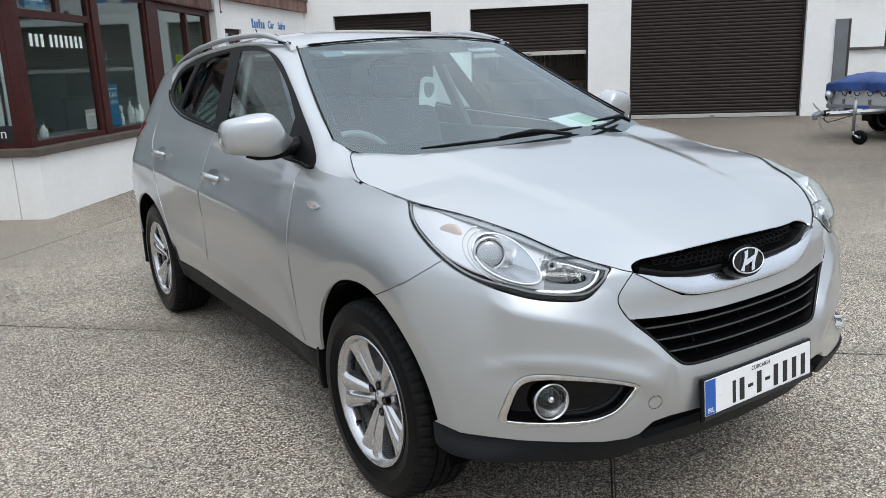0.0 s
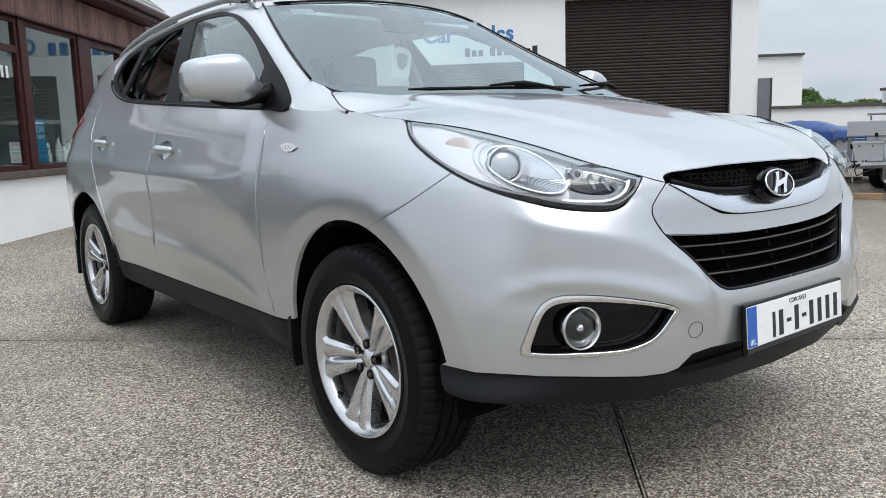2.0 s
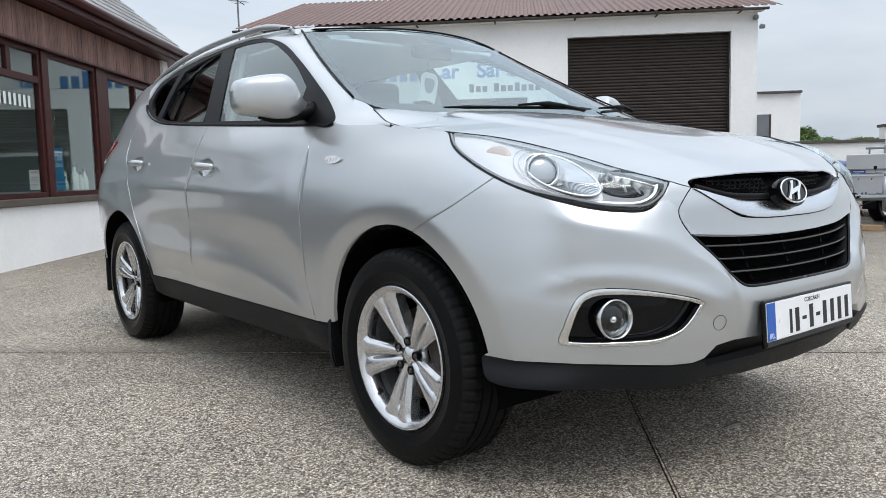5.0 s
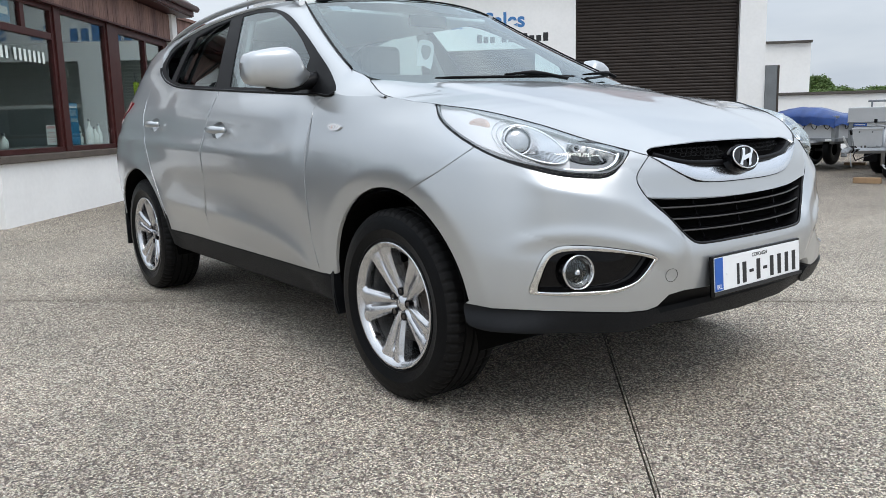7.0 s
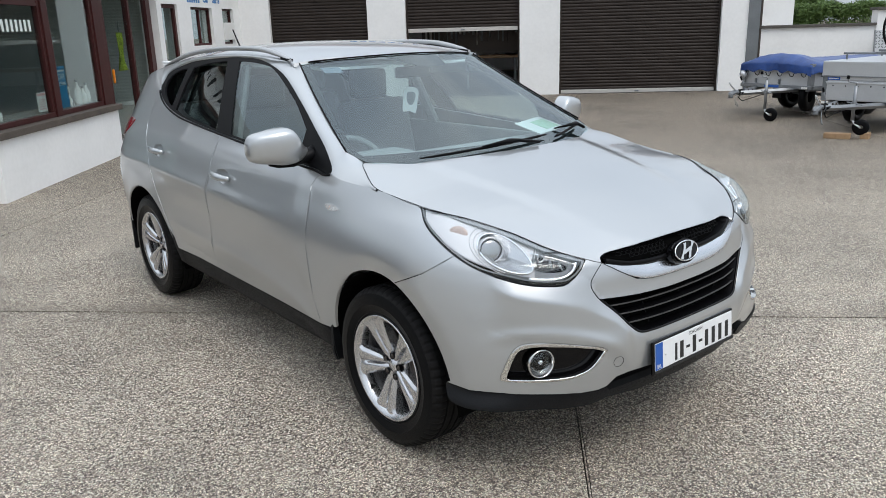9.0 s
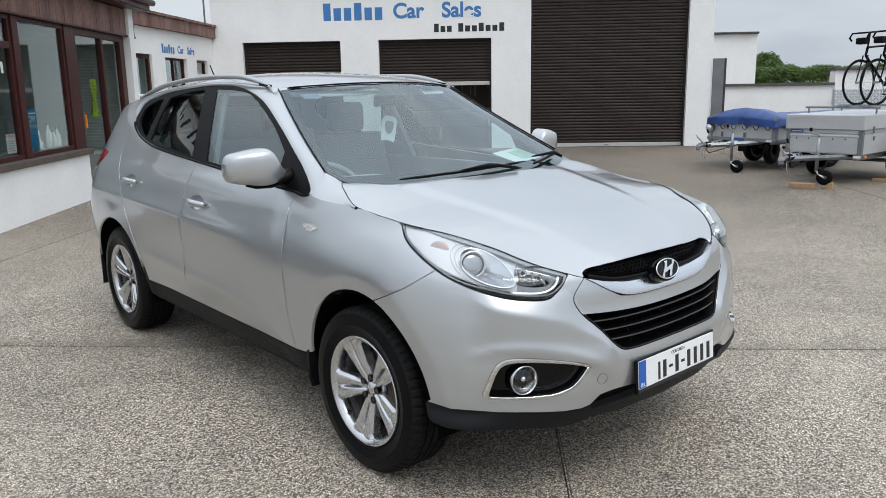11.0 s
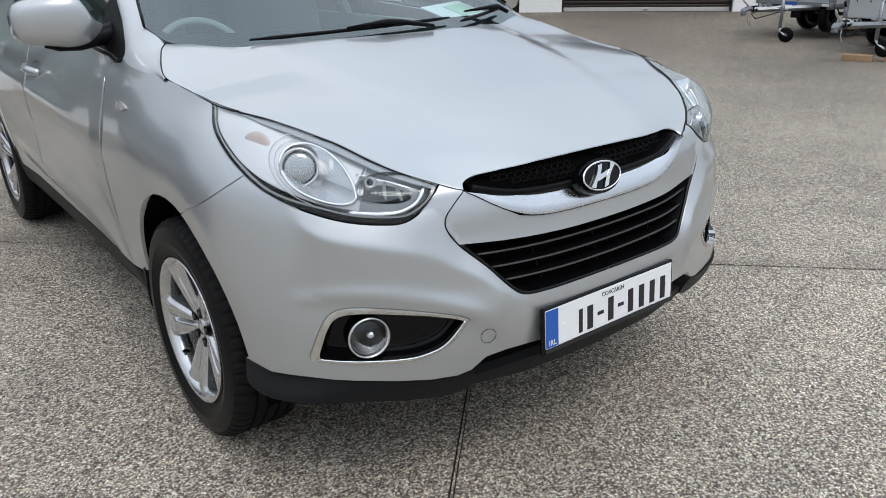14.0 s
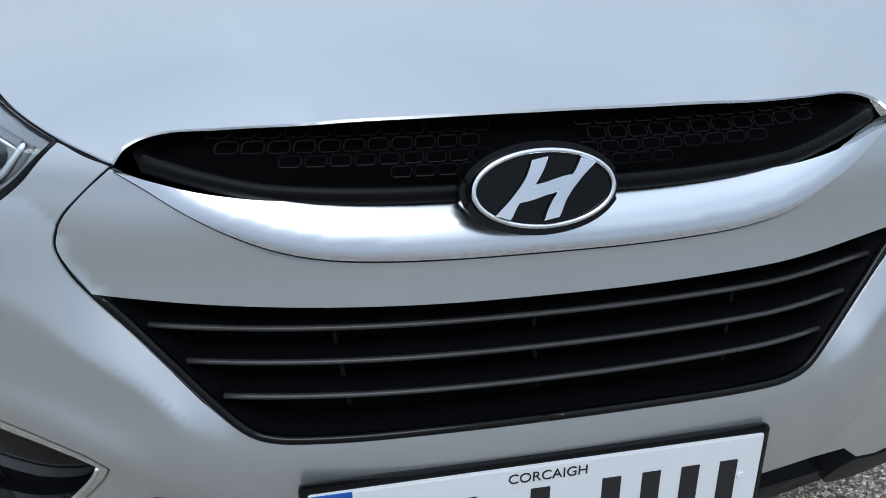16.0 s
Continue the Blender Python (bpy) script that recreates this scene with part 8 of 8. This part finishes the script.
# hedge and bush behind the wall: many small leaf clumps
def foliage(name, spots, label, category, size, seed, m=YARD, kind="stuff"):
    random.seed(seed)
    v, f = [], []
    for x, y, z, r in spots:
        for _ in range(5):
            d = Vector((random.gauss(0, 1), random.gauss(0, 1), random.gauss(0, 1))).normalized()
            c = Vector((x, y, z)) + d * r * random.uniform(0.5, 1.0)
            a = Vector((random.gauss(0, 1), random.gauss(0, 1), random.gauss(0, 0.7))).normalized() * size * random.uniform(0.6, 1.3)
            b = d.cross(a).normalized() * size * random.uniform(0.25, 0.5)
            k = len(v)
            v += [c - a, c + b, c + a, c - b]
            f.append((k, k + 1, k + 2, k + 3))
    ob = tagged(new(name, mesh_of(name, v, f, LEAF)), label, category, kind=kind)
    ob.matrix_basis = m
    return ob


random.seed(11)
spots = []
for k in range(22000):
    x = random.uniform(14, 31)
    topz = 2.40 + 0.20 * noise.noise((x * 0.7, 0, 0)) + 0.22 * noise.noise((x * 2.1, 3, 0)) + 0.35 * max(0, noise.noise((x * 4.5, 7, 0)))
    spots.append((x, random.uniform(50.0, 51.4), random.uniform(0.86, 1) ** 2 * topz if k % 3 else random.uniform(0.3, topz), 0.17))
foliage("hedge", spots, "dense green conifer hedge beyond the yard wall", "hedge", 0.085, 21)
BX, BY = 22.1, 58.6
tree = thing("bush", "rounded dark green bush rising above the hedge", "bush", YARD)
part("trunk", tube([(BX - 0.1, BY, 0), (BX - 0.05, BY, 1.4), (BX, BY + 0.1, 2.9)], [0.16, 0.12, 0.05], 8), BARK, tree, smooth_faces=True)
for a in range(6):
    t = a * 1.05
    part("limb", tube([(BX - 0.06, BY, 1.3 + 0.15 * a), (BX + 0.6 * math.cos(t), BY + 0.6 * math.sin(t), 2.2 + 0.15 * a), (BX + 0.95 * math.cos(t), BY + 0.85 * math.sin(t), 2.9 + 0.14 * a)], [0.07, 0.05, 0.02], 6), BARK, tree)
random.seed(8)
crown_spots = []
for k in range(2600):
    t, p = random.uniform(0, 2 * math.pi), random.uniform(-1, 1)
    r = 1.42 * random.uniform(0.6, 1) ** 0.5 * (1 + 0.22 * noise.noise((math.cos(t) * 2, math.sin(t) * 2, p * 3)) + 0.12 * noise.noise((math.cos(t) * 6, math.sin(t) * 6, p * 7)))
    crown_spots.append((BX + r * math.cos(t) * math.sqrt(1 - p * p), BY + r * math.sin(t) * math.sqrt(1 - p * p), 2.38 + 0.92 * r * p, 0.14))
cr = foliage("crown", crown_spots, "", "", 0.11, 5)
cr.matrix_basis = Matrix.Identity(4)
cr.parent = tree


# ---- in the office windows ----
def flat_sign(name, label, cat, x0, x1, z0, z1, y, mat, m=BAY):
    ob = thing(name, label, cat, m)
    part("sheet", box(x0, x1, y, y + 0.003, z0, z1), mat, ob)
    return ob


num = thing("window_number", "pale green telephone number on the glass, as bars", "lettering", BAY)
x = 0.36
for k, w in enumerate((0.095,) * 3 + (0.06,) + (0.095,) * 7):
    if k != 3:
        part("number_bar", box(x + 0.012, x + w - 0.032, 0.122, 0.126, 1.77, 1.90), PALEGREEN, num)
    x += w + 0.008
notice = flat_sign("notice", "white and pink printed notice in the window", "notice", 1.33, 1.56, 0.83, 1.06, 0.15, PAPER)
part("heading", box(1.34, 1.55, 0.1465, 0.149, 1.02, 1.05), PINK, notice)
for k in range(5):
    part("text_bar", box(1.36, 1.53 - 0.03 * (k % 2), 0.1465, 0.149, 0.97 - 0.028 * k, 0.98 - 0.028 * k), PINK, notice)
post2 = flat_sign("finance_poster", "blue poster with white lettering standing in the window", "poster", 1.92, 2.19, 0.82, 1.34, 0.152, POSTERBLUE)
for txt, z, sz in (("CAR", 1.21, 0.10), ("LOANS", 1.12, 0.066)):
    letters(txt, sz, PAPER, Matrix.Translation((2.055, 0.149, z)) @ Matrix.Rotation(radians(90), 4, "X"), "poster_word", post2, 0.001)
part("poster_bar", box(1.95, 2.16, 0.1485, 0.1515, 1.275, 1.295), PAPER, post2)
ring = thing("window_ring", "thin pale ring hanging behind the window glass", "ring", BAY)
part("hoop", tube([(2.03 - 0.045 * math.cos(t), 0.27 + 0.098 * math.cos(t), 1.70 + 0.108 * math.sin(t)) for t in np.linspace(0, 2 * math.pi, 40, endpoint=False)], 0.006, 6, closed=True), SHUTBAR, ring, smooth_faces=True)
part("cord", tube([(2.03, 0.27, 1.808), (2.03, 0.27, 2.479)], 0.0015, 5), GREYSTEEL, ring)
sheet_top = flat_sign("blue_leaflet", "blue printed leaflet in the top light", "leaflet", 0.42, 0.80, 2.16, 2.39, 0.15, POSTERBLUE)
part("text_bar", box(0.46, 0.76, 0.1465, 0.149, 2.24, 2.32), PAPER, sheet_top)
shelf = thing("window_shelf", "dark shelf inside the office window", "shelf", BAY)
part("board", box(0.35, 3.15, 0.18, 0.55, 0.78, 0.81), CABIN, shelf)
for x in (0.5, 1.7, 3.0):
    part("bracket", box(x, x + 0.04, 0.24, 0.5, 0.02, 0.78), CABIN, shelf)
random.seed(4)
for k, (x, h, mat) in enumerate(((2.27, 0.24, POSTERBLUE), (2.36, 0.15, PAPER), (2.66, 0.30, PAPER), (2.82, 0.20, PAPER), (2.94, 0.24, PAPER), (0.55, 0.14, PAPER))):
    bt = thing("bottle", "plastic bottle on the window shelf", "bottle", BAY, group="bottles in the window")
    part("body", lathe([(0.0, 0.0), (0.042, 0.0), (0.045, 0.02), (0.045, h * 0.62), (0.02, h * 0.8), (0.015, h)], 20, "z", m=Matrix.Translation((x, 0.23, 0.81))), mat, bt, smooth_faces=True)
    part("cap", lathe([(0.0, h + 0.03), (0.018, h + 0.03), (0.018, h)], 14, "z", m=Matrix.Translation((x, 0.23, 0.81))), PAPER if mat is POSTERBLUE else GREYSTEEL, bt)
bx = thing("paper_pile", "crumpled white papers and boxes on the shelf", "papers", BAY)
part("pile", box(2.40, 2.60, 0.30, 0.50, 0.81, 1.06, 0.03), PAPER, bx)
desk = thing("desk", "office desk with a dark front", "desk", BAY)
part("top", box(0.6, 2.9, 1.5, 2.2, 0.72, 0.76, 0.006), WOOD, desk)
part("front_panel", box(0.65, 2.85, 1.52, 1.55, 0.05, 0.72), CABIN, desk)
for x in (0.62, 2.82):
    part("leg", box(x, x + 0.05, 1.55, 2.15, 0.02, 0.72), CABIN, desk)
chair = thing("office_chair", "black office chair behind the desk", "chair", BAY)
part("backrest", box(1.5, 1.95, 2.62, 2.70, 0.65, 1.25, 0.05, seg=3), CLOTH, chair)
part("seat", box(1.48, 1.97, 2.25, 2.70, 0.45, 0.53, 0.03), CLOTH, chair)
part("stem", tube([(1.72, 2.48, 0.1), (1.72, 2.48, 0.45)], 0.03, 10), CHROME, chair)
for k in range(5):
    t = k * 2 * math.pi / 5
    part("foot", tube([(1.72, 2.48, 0.1), (1.72 + 0.28 * math.cos(t), 2.48 + 0.28 * math.sin(t), 0.05)], 0.018, 6), BLACK, chair)
shelves = thing("bookcase", "pale shelves with files along the office wall", "shelves", BAY)
for z in (0.3, 0.8, 1.3, 1.8):
    part("shelf", box(1.0, 4.5, 3.85, 4.19, z, z + 0.03), SHUTBAR, shelves)
for x in (1.0, 2.7, 4.47):
    part("upright", box(x, x + 0.03, 3.85, 4.19, 0.02, 2.1), SHUTBAR, shelves)
random.seed(9)
for z in (0.33, 0.83, 1.33):
    x = 1.06
    while x < 4.3:
        w, h = random.uniform(0.06, 0.14), random.uniform(0.2, 0.36)
        if random.random() < 0.6:
            fl = tagged(part("file", box(x, x + w - 0.008, 3.88, 4.12, z, z + h), random.choice((PAPER, CABIN, POSTERBLUE, SHUTBAR))), "cardboard office file on the shelves", "file", "office files")
            fl.matrix_basis = BAY
        x += w
vest = thing("hi_vis_vest", "yellow high-visibility vest hanging inside the glazed door", "vest", BAY)
vb = bmesh.new()
for (x0, x1, z0, z1) in ((4.80, 5.12, 1.15, 1.75),):
    n = 14
    pr = None
    for i in range(n + 1):
        u = i / n
        z = z1 - (z1 - z0) * u
        w = 0.10 + 0.10 * u + 0.02 * math.sin(7 * u)
        row = [vb.verts.new((4.96 + w * a, 0.42 + 0.03 * math.cos(5 * a + 3 * u), z)) for a in (-1, -0.6, -0.2, 0.2, 0.6, 1)]
        if pr:
            for k in range(5):
                vb.faces.new((pr[k], pr[k + 1], row[k + 1], row[k]))
        pr = row
part("cloth", vb, YELLOW, vest, smooth_faces=True)
part("hanger", tube([(4.96, 0.42, 1.90), (4.96, 0.42, 1.76)], 0.006, 6), GREYSTEEL, vest)
# blinds behind the end window
ew = thing("window_5", "brown framed reception window in the office end", "window", BAY, kind="structure")
for a, b, c, e in ((0.242, 3.4, 0.742, 0.80), (0.242, 3.4, 2.40, 2.46), (0.242, 0.29, 0.80, 2.40), (1.75, 1.85, 0.80, 2.40), (3.34, 3.4, 0.80, 2.40)):
    part("window_frame", box(0.10, 0.17, a, b, c, e, 0.005), FRAME, ew)
for a, b in ((0.29, 1.75), (1.85, 3.34)):
    part("pane", box(0.13, 0.136, a, b, 0.80, 2.40), PANE, ew).visible_shadow = False
bl = thing("vertical_blind", "pale vertical slat blind in the reception window", "blind", BAY)
for k in range(28):
    y = 0.31 + k * 0.108
    part("slat", box(-0.042, 0.042, -0.001, 0.001, 0.86, 2.38, m=Matrix.Translation((0.30, y, 0)) @ Matrix.Rotation(radians(74), 4, "Z")), PAPER, bl)
part("head_rail", box(0.27, 0.33, 0.26, 3.35, 2.38, 2.42), PAPER, bl)
wd = thing("reception_lettering", "white word Reception on the window glass", "lettering", BAY)
part("backing", box(0.1265, 0.1285, 0.30, 1.70, 0.805, 0.97), INK, wd)
letters("Reception", 0.15, PAPER, Matrix.Translation((0.122, 0.68, 0.89)) @ Matrix.Rotation(radians(-90), 4, "Z") @ Matrix.Rotation(radians(90), 4, "X"), "word", wd, 0.001)
# the yellow handle box and an aerial on the workshop roof
ae = thing("roof_aerial", "thin television aerial on a pole behind the roof", "aerial", YARD)
part("pole", tube([(-6.93, 17.0, 2.9), (-6.93, 17.0, 5.95)], 0.025, 8), GREYSTEEL, ae)
for k in range(6):
    part("element", tube([(-6.93 - 0.3 + 0.02 * k, 16.4 + 0.18 * k, 5.72), (-6.93 + 0.3 - 0.02 * k, 16.4 + 0.18 * k, 5.72)], 0.008, 5), GREYSTEEL, ae)
part("boom", tube([(-6.93, 16.3, 5.72), (-6.93, 17.5, 5.72)], 0.012, 6), GREYSTEEL, ae)
